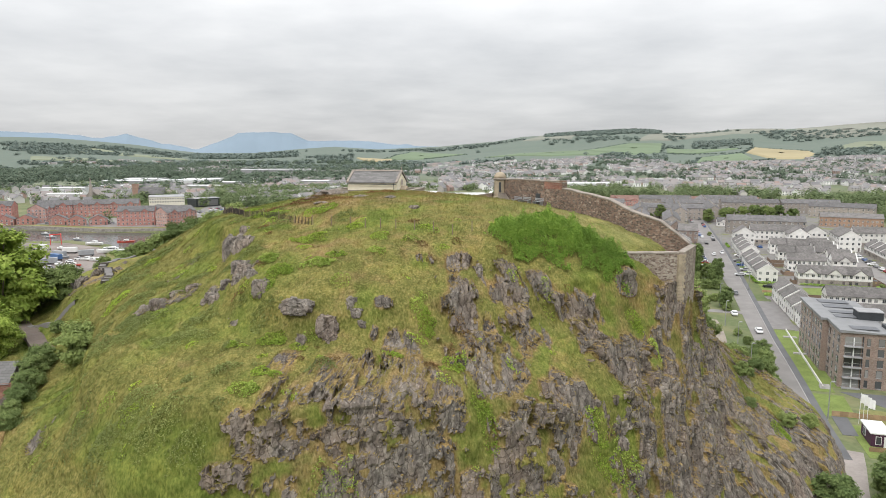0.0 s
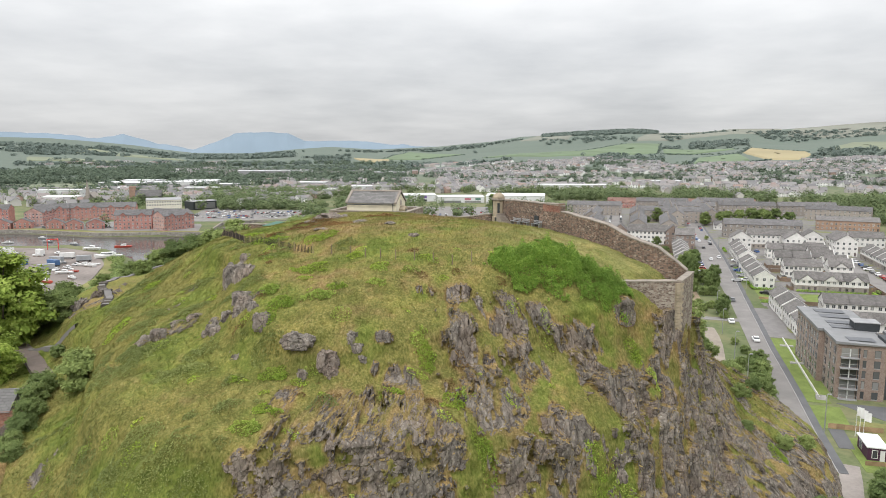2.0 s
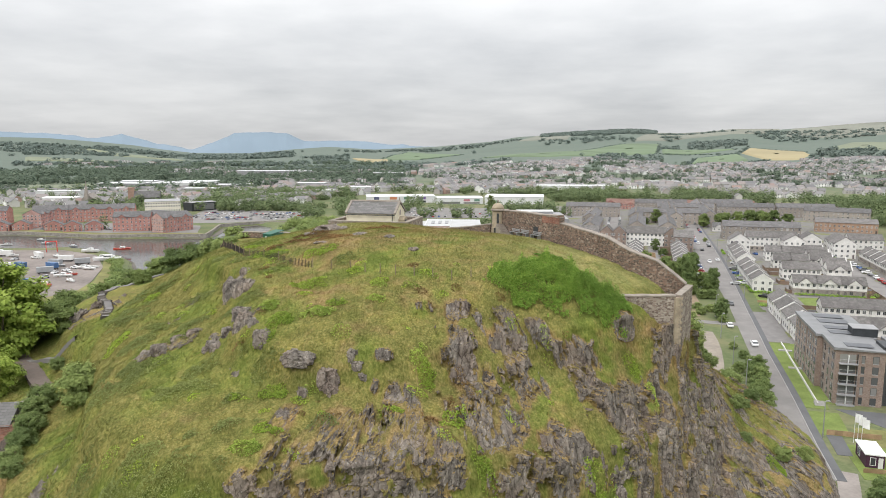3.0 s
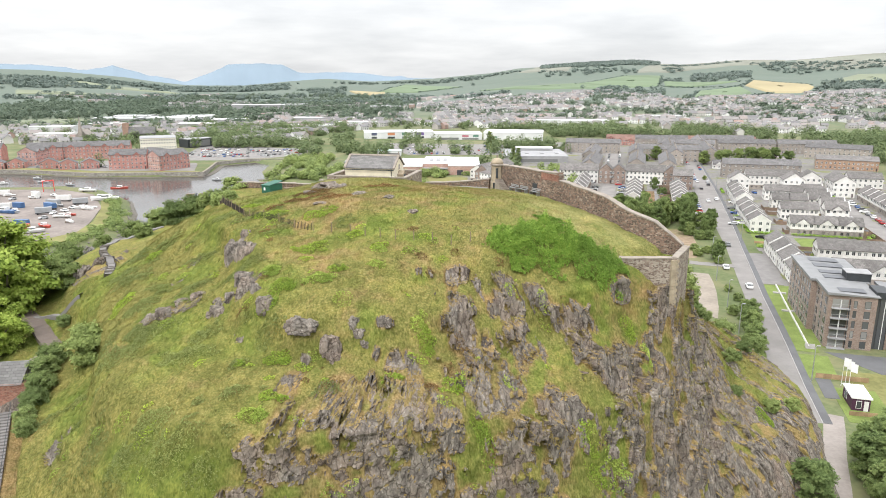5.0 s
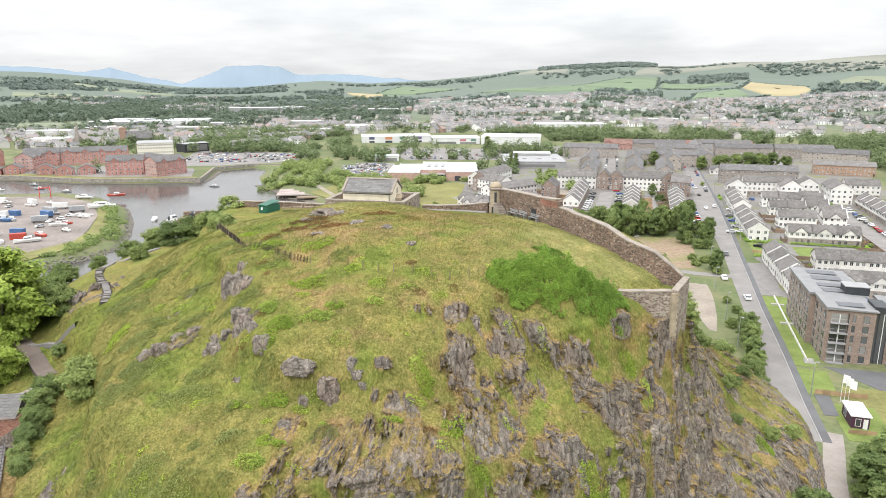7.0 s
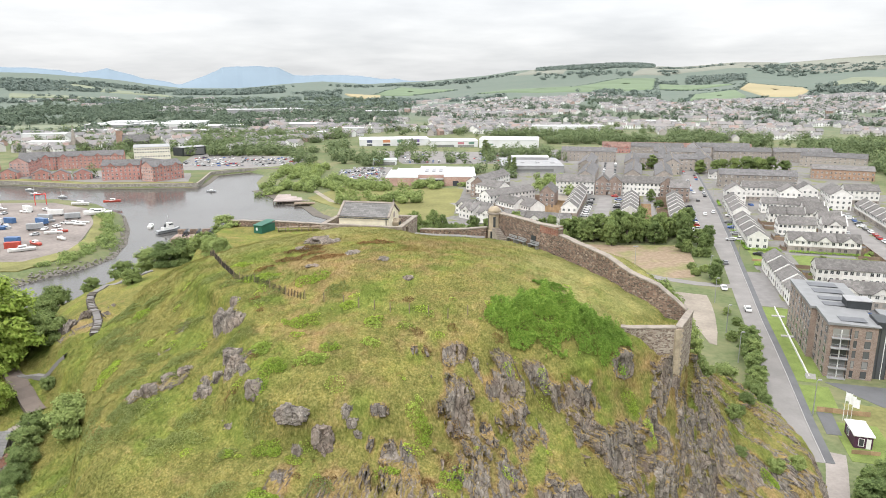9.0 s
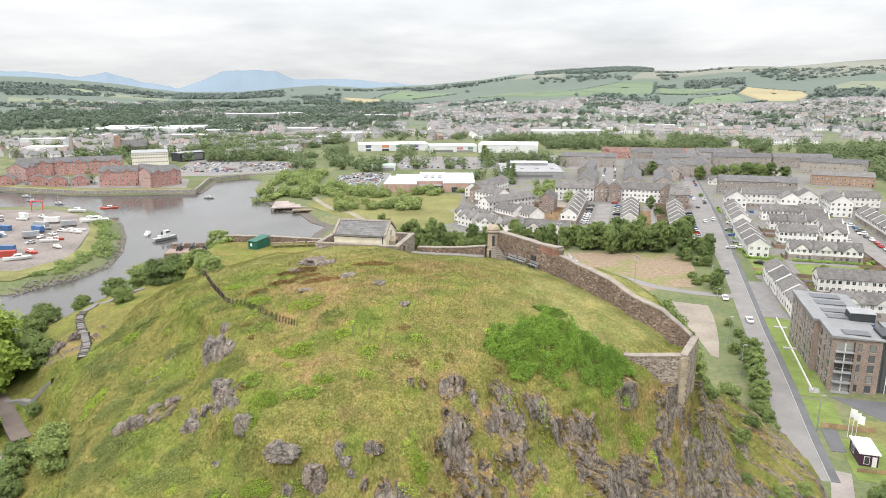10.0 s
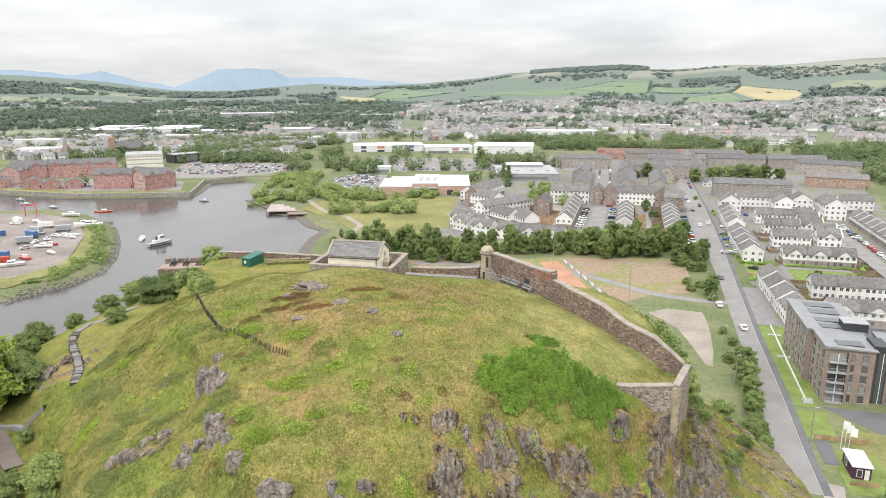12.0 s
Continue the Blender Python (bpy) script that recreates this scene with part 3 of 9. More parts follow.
# outline of the rock at each level: mean radius, then cosine and sine terms of rising order
OUTLINE = np.array([
    (65.76, -16.92, 13.44, 11.27, -2.60, -0.50, 4.82, 0.22, -0.37, 0.79, 0.24),
    (57.11, -15.08, 12.71, 9.08, -4.20, -0.03, 6.69, 0.38, -1.02, 0.30, 1.57),
    (52.03, -14.75, 11.88, 7.43, -3.42, -0.53, 5.69, -0.09, -0.17, -0.51, 0.89),
    (46.50, -10.73, 11.52, 2.85, -4.64, 1.92, 5.17, -1.22, -0.85, 0.19, 0.69),
    (42.36, -7.60, 10.30, -0.14, -4.73, 3.73, 4.22, -1.80, -0.86, 0.68, 0.52),
    (39.13, -6.88, 8.10, 0.41, -3.63, 3.47, 3.94, -1.59, -1.05, 0.52, -0.31),
    (34.12, -3.81, 7.69, 0.84, -2.69, 2.37, 1.80, -1.08, -0.07, 0.16, -1.00),
    (30.31, -0.63, 6.58, 0.11, -1.68, 1.89, 1.71, -0.50, -0.82, -0.13, -0.02),
    (26.78, 0.23, 5.78, 0.95, -0.93, 1.25, 1.64, -0.70, -0.65, -0.13, 0.14),
    (23.17, -0.21, 4.35, 1.55, -0.84, 0.11, 1.43, -0.83, -0.02, -0.35, -0.19),
    (18.32, -0.93, 2.63, 1.36, -1.77, -0.04, 1.00, -0.52, 0.19, -0.18, -0.23),
    (14.31, -1.51, 1.45, 0.86, -2.18, 0.60, 0.32, -0.80, 0.21, -0.02, -0.17),
    (11.21, -1.99, 0.90, 0.24, -2.58, 1.51, -0.35, -1.11, 0.43, 0.02, -0.25),
])
PEAK = 50.0


def outline(th):
    cols = [np.ones_like(th)]
    for m in range(1, 6):
        cols += [np.cos(m * th), np.sin(m * th)]
    return np.stack(cols, -1) @ OUTLINE.T


def hill_rz(th, zs):
    """Radius of the rock for every bearing (rows) at every height (columns)."""
    R = outline(th)
    k = np.clip(np.searchsorted(LEVELS, zs, "right") - 1, 0, len(LEVELS) - 2)
    h = np.diff(LEVELS)
    sl = np.diff(R, axis=1) / h
    mid = np.zeros_like(R)
    mid[:, 1:-1] = np.where(sl[:, 1:] * sl[:, :-1] > 0, 2 * sl[:, 1:] * sl[:, :-1] / (sl[:, 1:] + sl[:, :-1] - 1e-9), 0)
    mid[:, 0], mid[:, -1] = sl[:, 0], sl[:, -1]
    u = np.clip((zs - LEVELS[k]) / h[k], 0, 1)
    # the east side: a hollow under the bastion, then a broad shoulder over a sheer foot
    shoulder = np.interp(zs, [0, 8, 12, 16, 20, 23, 26, 31, 37, 41, 44], [0, 0, 0.5, 2.7, 3.4, 0.9, -1.9, -3.4, -2.7, -0.9, 0])
    shoulder = np.exp(-((np.arctan2(np.sin(th), np.cos(th)) - radians(8)) / radians(28)) ** 2)[:, None] * shoulder[None, :]
    h00, h10, h01, h11 = 2 * u ** 3 - 3 * u ** 2 + 1, u ** 3 - 2 * u ** 2 + u, -2 * u ** 3 + 3 * u ** 2, u ** 3 - u ** 2
    return R[:, k] * h00 + mid[:, k] * h10 * h[k] + R[:, k + 1] * h01 + mid[:, k + 1] * h11 * h[k] + shoulder


# crags: x, y, z, half width, half height
CRAGS_WEST = [
    (-18.2, 60.3, 44.0, 0.9, 0.9), (-15.9, 57.3, 43.2, 0.6, 0.5), (-28.5, 63.1, 39.9, 0.8, 0.35), (-26.8, 63.5, 40.6, 0.8, 0.35), (-24.8, 63.4, 41.2, 0.7, 0.35),
    (-23.5, 63.5, 41.7, 0.5, 0.3), (-12.3, 50.6, 38.9, 0.8, 0.5), (-15.1, 45.2, 36.1, 0.4, 0.4), (-34.4, 54.3, 30.7, 1.0, 0.8), (-33.3, 55.7, 32.1, 0.6, 0.4),
    (-17.9, 56.2, 40.7, 0.5, 0.3), (-21.2, 61.0, 42.4, 0.9, 0.3), (-28.6, 72.5, 43.0, 0.6, 0.5), (-29.5, 69.0, 42.0, 0.5, 0.35), (-46.2, 87.2, 38.4, 1.9, 2.1),
]
CRAGS_MID = [
    (-4.9, 54.8, 42.8, 0.7, 0.4), (-11.9, 46.7, 37.5, 1.1, 0.9), (-8.3, 49.7, 38.8, 1.6, 0.5), (-9.1, 46.9, 38.1, 1.6, 0.6), (-2.0, 47.7, 37.9, 2.8, 1.3),
    (-6.3, 45.6, 36.7, 2.1, 1.6), (-12.8, 44.6, 35.5, 2.2, 1.5), (-9.5, 44.8, 35.4, 1.8, 1.2), (-14.7, 44.0, 32.7, 1.8, 1.0), (-10.8, 43.9, 32.2, 1.4, 0.7),
    (-2.5, 45.5, 34.0, 2.8, 2.5), (-5.7, 44.8, 32.3, 1.8, 1.6), (-4.2, 52.9, 40.3, 1.4, 0.7), (-2.6, 52.4, 39.8, 0.6, 0.6), (3.1, 46.8, 30.8, 1.8, 1.2),
    (0.7, 47.3, 35.8, 1.2, 1.0), (-1.7, 60.6, 45.5, 0.7, 0.3), (1.4, 60.8, 45.2, 1.1, 0.6),
]
CRAGS_EAST = [
    (2.1, 55.6, 41.8, 1.8, 1.9), (4.3, 58.6, 43.6, 0.9, 1.6), (6.4, 58.0, 43.2, 1.4, 1.7), (8.0, 55.1, 39.9, 1.9, 1.4), (13.0, 59.8, 40.7, 1.8, 1.5),
    (13.3, 58.6, 38.3, 1.2, 1.6), (4.2, 51.6, 38.1, 2.9, 1.6), (10.1, 51.6, 34.8, 1.7, 2.1), (7.3, 48.8, 32.5, 3.4, 2.7), (17.5, 57.4, 36.2, 3.4, 1.8),
    (15.2, 54.7, 33.7, 2.0, 1.6), (17.8, 63.2, 42.5, 1.2, 1.1), (9.2, 59.2, 42.9, 0.9, 1.2), (11.0, 59.2, 41.2, 0.8, 1.1), (11.7, 52.8, 35.2, 0.9, 1.1),
    (14.8, 53.9, 32.8, 0.7, 0.6), (17.0, 54.1, 27.5, 2.2, 1.6), (23.4, 66.5, 40.4, 2.4, 1.5),
]
th = np.radians(np.concatenate([np.arange(-186, 34, 0.2), np.arange(34, 174, 1.4)]))
zs = np.concatenate([np.linspace(0, 22, 40)[:-1], np.linspace(22, 46, 240)[:-1], np.linspace(46, 49.3, 40)])
R = hill_rz(th, zs)
Zg = np.broadcast_to(zs, R.shape)
tops = np.sqrt(np.linspace(0, 1, 14)[1:-1])[::-1]
Rc = R[:, -1:] * np.sqrt(1 - np.linspace(0, 1, 14)[1:] ** 1.0)[None, :]
Zc = np.broadcast_to(49.3 + (PEAK - 49.3) * np.linspace(0, 1, 14)[1:], Rc.shape)
R, Zg = np.hstack([R, Rc]), np.hstack([Zg, Zc])
NT, NZ = R.shape
HP = np.stack([CX + R * np.cos(th)[:, None], CY + R * np.sin(th)[:, None], Zg], -1)
tu, tz = np.roll(HP, -1, 0) - np.roll(HP, 1, 0), np.gradient(HP, axis=1)
HN = np.cross(tu, tz)
HN /= np.linalg.norm(HN, axis=2, keepdims=True) + 1e-9
HN[:, -1] = (0, 0, 1)
p, nrm = HP.reshape(-1, 3), HN.reshape(-1, 3)
X, Y, Z = p.T
out = nrm * (1, 1, 0)
flat_ = np.linalg.norm(out, axis=1)
out /= flat_[:, None] + 1e-6
cot = np.clip(np.abs(nrm[:, 2]) / (flat_ + 1e-6), 0, 1.4)
# along the face and up it, with the grain of the joints leaning a little
S = np.repeat(np.unwrap(th) * 42.0, NZ)
flatp = np.stack([S, 0 * S, Z], -1)
warp = np.stack([fbm(flatp * 0.45, 3, 4), fbm(flatp * 0.45, 7, 4)], -1)
ragged = np.stack([fbm(flatp * 1.1, 13, 4, 0.6), fbm(flatp * 1.1, 17, 4, 0.6)], -1)
cliff = sm(X, 6, 16) * sm(-Z, -43, -40)
fs_, fz_ = S + Z * 0.12 - (Z - 33) * 0.5 * sm(X, 4, 22) + 0.35 * warp[:, 0], Z - S * 0.05 + 0.45 * warp[:, 1]
fz_ = np.where(X > 12, fz_ * (1 - 0.45 * sm(X, 12, 30)), fz_)


def buttresses(width, height, seed):
    """Blocks on the face: a lot for each, the offsets from its middle and the way to its edge."""
    a, c = fs_ / width, fz_ / height
    qa, qc = np.floor(a), np.floor(c)
    d1, d2 = np.full(len(a), 9e9), np.full(len(a), 9e9)
    lot, da, dc = np.zeros(len(a)), np.zeros(len(a)), np.zeros(len(a))
    one = np.zeros(len(a))
    for i in (-1, 0, 1):
        for k in (-1, 0, 1):
            ia, ic = qa + i, qc + k
            ua, uc = a - ia - 0.15 - 0.7 * hashed(ia, ic, one, seed), c - ic - 0.15 - 0.7 * hashed(ia, ic, one, seed + 1)
            d = np.hypot(ua, uc)
            near = d < d1
            d2 = np.where(near, d1, np.minimum(d2, d))
            lot[near] = hashed(ia, ic, one, seed + 2)[near]
            da[near], dc[near] = ua[near], uc[near]
            d1 = np.where(near, d, d1)
    return lot, da * width, dc * height, d2 - d1


lot, da, dc, edge = buttresses(2.3, 3.6, 21)
lot2, da2, dc2, edge2 = buttresses(1.1, 2.6, 31)
lot3, da3, dc3, edge3 = buttresses(0.5, 1.1, 41)
lot4, da4, dc4, edge4 = buttresses(2.7, 7.0, 61)
# sheer broken cliff to the east, scattered slabs low on the front, turf elsewhere
chance = 0.30 * sm(X, -15, -9) * sm(-Z, -36.5, -33) + 0.74 * sm(X, 15, 22) * sm(-Z, -41, -37) * sm(-X, -40, -33) + 0.30 * sm(X, 33, 40) * sm(-Z, -30, -20)
rock = sm(chance - 0.95 * lot + 0.22 * ragged[:, 0], -0.05, 0.06) * (0.55 + 0.45 * sm(edge, 0.02, 0.14))
rock *= sm(-Z, -46.2, -44.5) * sm(chance, 0.03, 0.12)
block = rock.copy()
step = 0.36 * cot * dc + 0.6 * (lot * 7.3 % 1 - 0.5) + 0.25 * (lot * 3.7 % 1 - 0.5) * da
step *= sm(edge, 0.0, 0.14) * (1 - 0.75 * sm(X, 30, 38))
for n_, (cx, cy, cz, cw, ch) in enumerate(CRAGS_WEST + CRAGS_MID + CRAGS_EAST):
    i = np.nonzero((np.abs(X - cx) < 3 + cw) & (np.abs(Y - cy) < 6 + cw) & (np.abs(Z - cz) < 2 + 1.6 * ch))[0]
    d = p[i] - (cx, cy, cz)
    near_ = np.exp(-(d * d).sum(1) / 2)[:, None] * out[i]
    facing = near_.sum(0) / (np.linalg.norm(near_.sum(0)) + 1e-9)
    along_ = d[:, 1] * facing[0] - d[:, 0] * facing[1]
    big = min(1.0, 0.35 + 0.35 * min(cw, ch))
    side_ = np.abs(along_ + (0.15 + 0.12 * math.sin(n_ * 2.1)) * d[:, 2]) / cw + 0.26 * ragged[i, 0] * big + 0.22 * (lot3[i] - 0.5) * big + 0.25 * (lot2[i] - 0.5)
    rise = np.abs(d[:, 2] / ch + 0.12 * math.sin(n_ * 1.7) * along_ / ch) + 0.26 * ragged[i, 1] * big + 0.2 * (lot3[i] - 0.5) * big
    reach = 1.15 - (np.clip(side_, 0, 9) ** 3 + np.clip(rise, 0, 9) ** 3) ** (1 / 3)
    rock[i] = np.maximum(rock[i], sm(reach, 0, 0.14))
    inside = sm(reach, -0.08, 0.30)
    face = (0.50 * d[:, 2] + 0.16 * min(ch, 1.6)) * np.clip(cot[i], 0.25, 0.9) + 0.14 * math.sin(n_ * 4.3) * along_
    step[i] = step[i] * (1 - inside) * block[i] + face * inside
    block[i] = np.maximum(block[i], inside)
# turf on the ledges and in the joints of the rock
rock *= 1 - 0.9 * sm(ragged[:, 1] * (1 - 0.6 * cliff) + (0.5 + 0.6 * cliff) * warp[:, 0] + (0.6 - 0.35 * cliff) * (lot2 - 0.5) + 0.3 * cliff * (lot4 - 0.5) + 0.12 * sm(-X, -16, -8), 0.50, 0.66)
rk = sm(rock, 0.25, 0.5)
front = sm(Z, 2, 8)
rk_soft = sm(rock, 0.1, 0.9)
crack = -0.16 * (1 - sm(edge2, 0.0, 0.14)) * sm(lot2 * 5.1 % 1, 0.15, 0.4)
column = (0.26 * (lot2 - 0.5) + 0.34 * (lot2 * 9.1 % 1 - 0.5) * da2 + 0.10 * (lot2 * 3.3 % 1 - 0.3) * dc2) * sm(edge2, 0.0, 0.16)
chips = (0.10 * (lot3 - 0.5) + 0.30 * (lot3 * 6.3 % 1 - 0.5) * da3 + 0.12 * (lot3 * 2.9 % 1 - 0.5) * dc3) * sm(edge3, 0.0, 0.14)
pillar = cliff * (0.9 * (lot4 - 0.5) + 0.36 * (lot4 * 7.7 % 1 - 0.5) * da4 + 0.22 * (lot4 * 5.3 % 1 - 0.2) * dc4 * cot) * sm(edge4, 0.0, 0.10)
gentle = 1 - 0.35 * sm(cot, 0.75, 1.2)
across = rk_soft * (step + gentle * (column * (1 - 0.45 * cliff) + crack + chips * (1 - 0.6 * cliff) + pillar + 0.06 * ragged[:, 0]) + 0.10)
push = out + 0.7 * nrm
push /= np.linalg.norm(push, axis=1, keepdims=True) + 1e-9
along = (1 - rk) * (0.35 * fbm(p * 0.22, 51, 3) + 0.17 * vnoise(p * 0.9, 55) + 0.06 * vnoise(p * 2.6, 56))
along *= 1 - 0.75 * sm(Z, 46.5, 48)
HQ = p + push * (front * across)[:, None] + nrm * (front * along)[:, None]
# the cleft that the old stair climbs
west = ((HQ[:, 0] + 36) * -15.5 - (HQ[:, 1] - 51) * 7.0) / 17.0
bed = 23.4 + 0.29 * (HQ[:, 1] - 50)
cut = sm(west, 0.0, 0.7) * sm(-west, -8, -6.5) * sm(-HQ[:, 1], -67.5, -66.5) * sm(HQ[:, 1], 36, 40)
HQ[:, 2] -= cut * np.clip(HQ[:, 2] - bed, 0, 9)
rock = np.maximum(rock, sm(cut, 0.05, 0.3))
idx = np.arange(NT * NZ).reshape(NT, NZ)
nxt = np.roll(idx, -1, 0)
quads = np.stack([idx[:, :-1], nxt[:, :-1], nxt[:, 1:], idx[:, 1:]], -1).reshape(-1, 4)
me = mesh_of("castle_rock", HQ, quads, HILL, True)
me.polygons.foreach_set("use_smooth", (rk[quads].mean(1) < 0.4).tolist())
# thin soil round the bare rock
halo = rock.reshape(NT, NZ)
for _ in range(14):
    halo = 0.25 * (np.roll(halo, 1, 0) + np.roll(halo, -1, 0)) + 0.25 * (np.roll(halo, 1, 1) + np.roll(halo, -1, 1))
halo = halo.ravel()
# drier, browner turf on the crown and on the thin soil round the crags
dry = 0.40 * np.exp(-(((X + 6) / 14) ** 2 + ((Y - 78) / 12) ** 2)) + 0.16 * sm(rock, 0.01, 0.25) + 0.29 * sm(halo, 0.08, 0.55) + 0.13 * sm(X, -16, -4) * sm(-Z, -46.5, -42) + 0.26 * fbm(p * 0.13, 81, 3) + 0.16 * fbm(p * 0.6, 83, 3) - 0.10 - 0.17 * sm(-X, 12, 22) - 0.12 * sm(X, 14, 22) * sm(-Z, -43, -40)
# shorter, paler turf inside the curtain wall and before the magazine
short = 0.75 * sm(X, 8, 14) * sm(Z, 43.5, 45.5) * sm(Y, 63, 68) + 0.5 * sm(Y, 84, 92) * sm(Z, 45, 47) + 0.25 * sm(X, 2, 8) * sm(Z, 45.5, 46.5)
short = np.clip(short * (0.8 + 0.5 * fbm(p * 0.3, 88, 3)), 0, 0.8)
for key, val in (("rock", rock), ("dry", dry), ("short", short)):
    at = me.attributes.new(key, "FLOAT", "POINT")
    at.data.foreach_set("value", val.astype(np.float32))
hill = tagged(new("castle_rock", me), "steep volcanic rock with rough grass and grey crags", "rock hill", kind="structure")

# heights on the rock, for whatever stands on it
TH_S, R_ALL, Q_ALL = th, R, HQ.reshape(NT, NZ, 3)


def on_hill(x, y):
    """The surface of the rock over (x, y)."""
    a = math.atan2(y - CY, x - CX)
    lo = th[0]
    while a < lo:
        a += 2 * math.pi
    while a >= lo + 2 * math.pi:
        a -= 2 * math.pi
    i = int(np.clip(np.searchsorted(th, a) - 1, 0, NT - 1))
    col = Q_ALL[i]
    r = np.hypot(col[:, 0] - CX, col[:, 1] - CY)
    want = math.hypot(x - CX, y - CY)
    hits = np.nonzero((r[:-1] - want) * (r[1:] - want) <= 0)[0]
    if len(hits) == 0:
        return 0.0
    k = hits[-1]
    u = (want - r[k]) / (r[k + 1] - r[k] + 1e-9)
    return float(col[k, 2] * (1 - u) + col[k + 1, 2] * u)


# ---- plants ----
def leaf_cloud(rng, blobs, count, size, flat=1.0, up=0.85):
    """Leaf sprays on the skins of several blobs (x, y, z, radius): verts and faces."""
    b = np.array(blobs, float)
    w = b[:, 3] ** 2
    pick = rng.choice(len(b), count, p=w / w.sum())
    d = rng.normal(size=(count, 3))
    d[:, 2] = np.abs(d[:, 2]) - 0.45 * rng.random(count)
    d /= np.linalg.norm(d, axis=1, keepdims=True)
    rad = b[pick, 3] * (0.55 + 0.85 * rng.random(count))
    c = b[pick, :3] + d * rad[:, None] * (1, 1, flat)
    mid = c - (b[:, :3] * w[:, None]).sum(0) / w.sum()
    n = 0.7 * d + 0.6 * mid / (np.linalg.norm(mid, axis=1, keepdims=True) + 0.1) + rng.normal(size=(count, 3)) * 0.5 + (0, 0, up)
    n /= np.linalg.norm(n, axis=1, keepdims=True)
    a = np.cross(n, rng.normal(size=(count, 3)))
    a /= np.linalg.norm(a, axis=1, keepdims=True)
    t = np.cross(n, a)
    s = size * (0.6 + 0.8 * rng.random(count))[:, None]
    v = np.stack([c - a * s, c + a * s * 0.9 - t * s * 0.5, c + t * s], 1).reshape(-1, 3)
    f = np.arange(count * 3).reshape(-1, 3)
    return v, f


ICO_V = [(0, 0, -1), (0.724, -0.526, -0.447), (-0.276, -0.851, -0.447), (-0.894, 0, -0.447), (-0.276, 0.851, -0.447), (0.724, 0.526, -0.447), (0.276, -0.851, 0.447), (-0.724, -0.526, 0.447), (-0.724, 0.526, 0.447), (0.276, 0.851, 0.447), (0.894, 0, 0.447), (0, 0, 1)]
ICO_F = [(0, 1, 2), (1, 0, 5), (0, 2, 3), (0, 3, 4), (0, 4, 5), (1, 5, 10), (2, 1, 6), (3, 2, 7), (4, 3, 8), (5, 4, 9), (1, 10, 6), (2, 6, 7), (3, 7, 8), (4, 8, 9), (5, 9, 10), (6, 10, 11), (7, 6, 11), (8, 7, 11), (9, 8, 11), (10, 9, 11)]


def crown_blobs(rng, w, h, base, k=90):
    out = []
    for i in range(k):
        a, rr, zz = rng.random() * 6.283, math.sqrt(rng.random()), rng.random()
        env = math.sin(math.pi * (0.12 + 0.8 * zz)) ** 0.7
        out.append((w * 0.80 * rr * env * math.cos(a), w * 0.80 * rr * env * math.sin(a), base + (h - base) * (0.1 + 0.8 * zz), w * (0.09 + 0.12 * rng.random())))
    return out


def tree_template(seed, w, h, base, leaf, mat, leaves):
    rng = np.random.default_rng(seed)
    blobs = crown_blobs(rng, w, h, base)
    cv, cf = leaf_cloud(rng, blobs, leaves, leaf)
    core, cn = [], len(cv)
    for bx, by, bz, br in blobs:
        turn = Matrix.Rotation(rng.random() * 6.283, 3, "Z")
        core += [tuple(turn @ Vector(q) * br * 0.62 + Vector((bx, by, bz))) for q in ICO_V]
    cf = cf.tolist() + [tuple(cn + 12 * i + k for k in f) for i in range(len(blobs)) for f in ICO_F]
    crown = mesh_of("crown", np.vstack([cv, np.array(core)]), cf, mat)
    limbs = [tube([(0, 0, -0.4), (0.05 * h * 0.1, 0, h * 0.3), (0.1, 0.1, h * 0.72)], [0.035 * h, 0.026 * h, 0.008 * h])]
    for bx, by, bz, br in blobs[:7]:
        limbs.append(tube([(0, 0, h * (0.18 + 0.25 * rng.random())), (bx * 0.5, by * 0.5, bz * 0.75), (bx, by, bz)], [0.014 * h, 0.009 * h, 0.003 * h], 5))
    trunk = mesh_of("trunk", *joined(*limbs), BARK)
    return trunk, crown


TREES = {
    "broad": [tree_template(100 + i, 3.9, 8.6, 0.2, 0.21, LEAF, 8500) for i in range(3)],
    "scrub": [tree_template(110 + i, 3.4, 4.2, -0.4, 0.15, LEAFDARK, 7500) for i in range(3)],
    "sycamore": [tree_template(140 + i, 4.4, 8.0, 0.2, 0.16, LEAFSYC, 15000) for i in range(2)],
    "shrub": [tree_template(120 + i, 1.3, 1.5, 0.0, 0.10, LEAFDARK, 2200) for i in range(3)],
    "conifer": [tree_template(130, 2.8, 11.0, -0.4, 0.26, LEAFDARK, 6000)],
}
TREE_RNG = random.Random(5)


def tree(kind, x, y, z, scale=1.0, label="leafy green broadleaf tree in full summer leaf", name="tree", category="tree", group="", tall=1.0):
    trunk, crown = TREE_RNG.choice(TREES[kind])
    e = new(name)
    e.matrix_world = pose(x, y, z, 0, 0, TREE_RNG.uniform(0, 360)) @ Matrix.Diagonal((scale, scale, scale * tall, 1))
    part("trunk", trunk, e)
    part("crown", crown, e)
    return tagged(e, label, category, group)


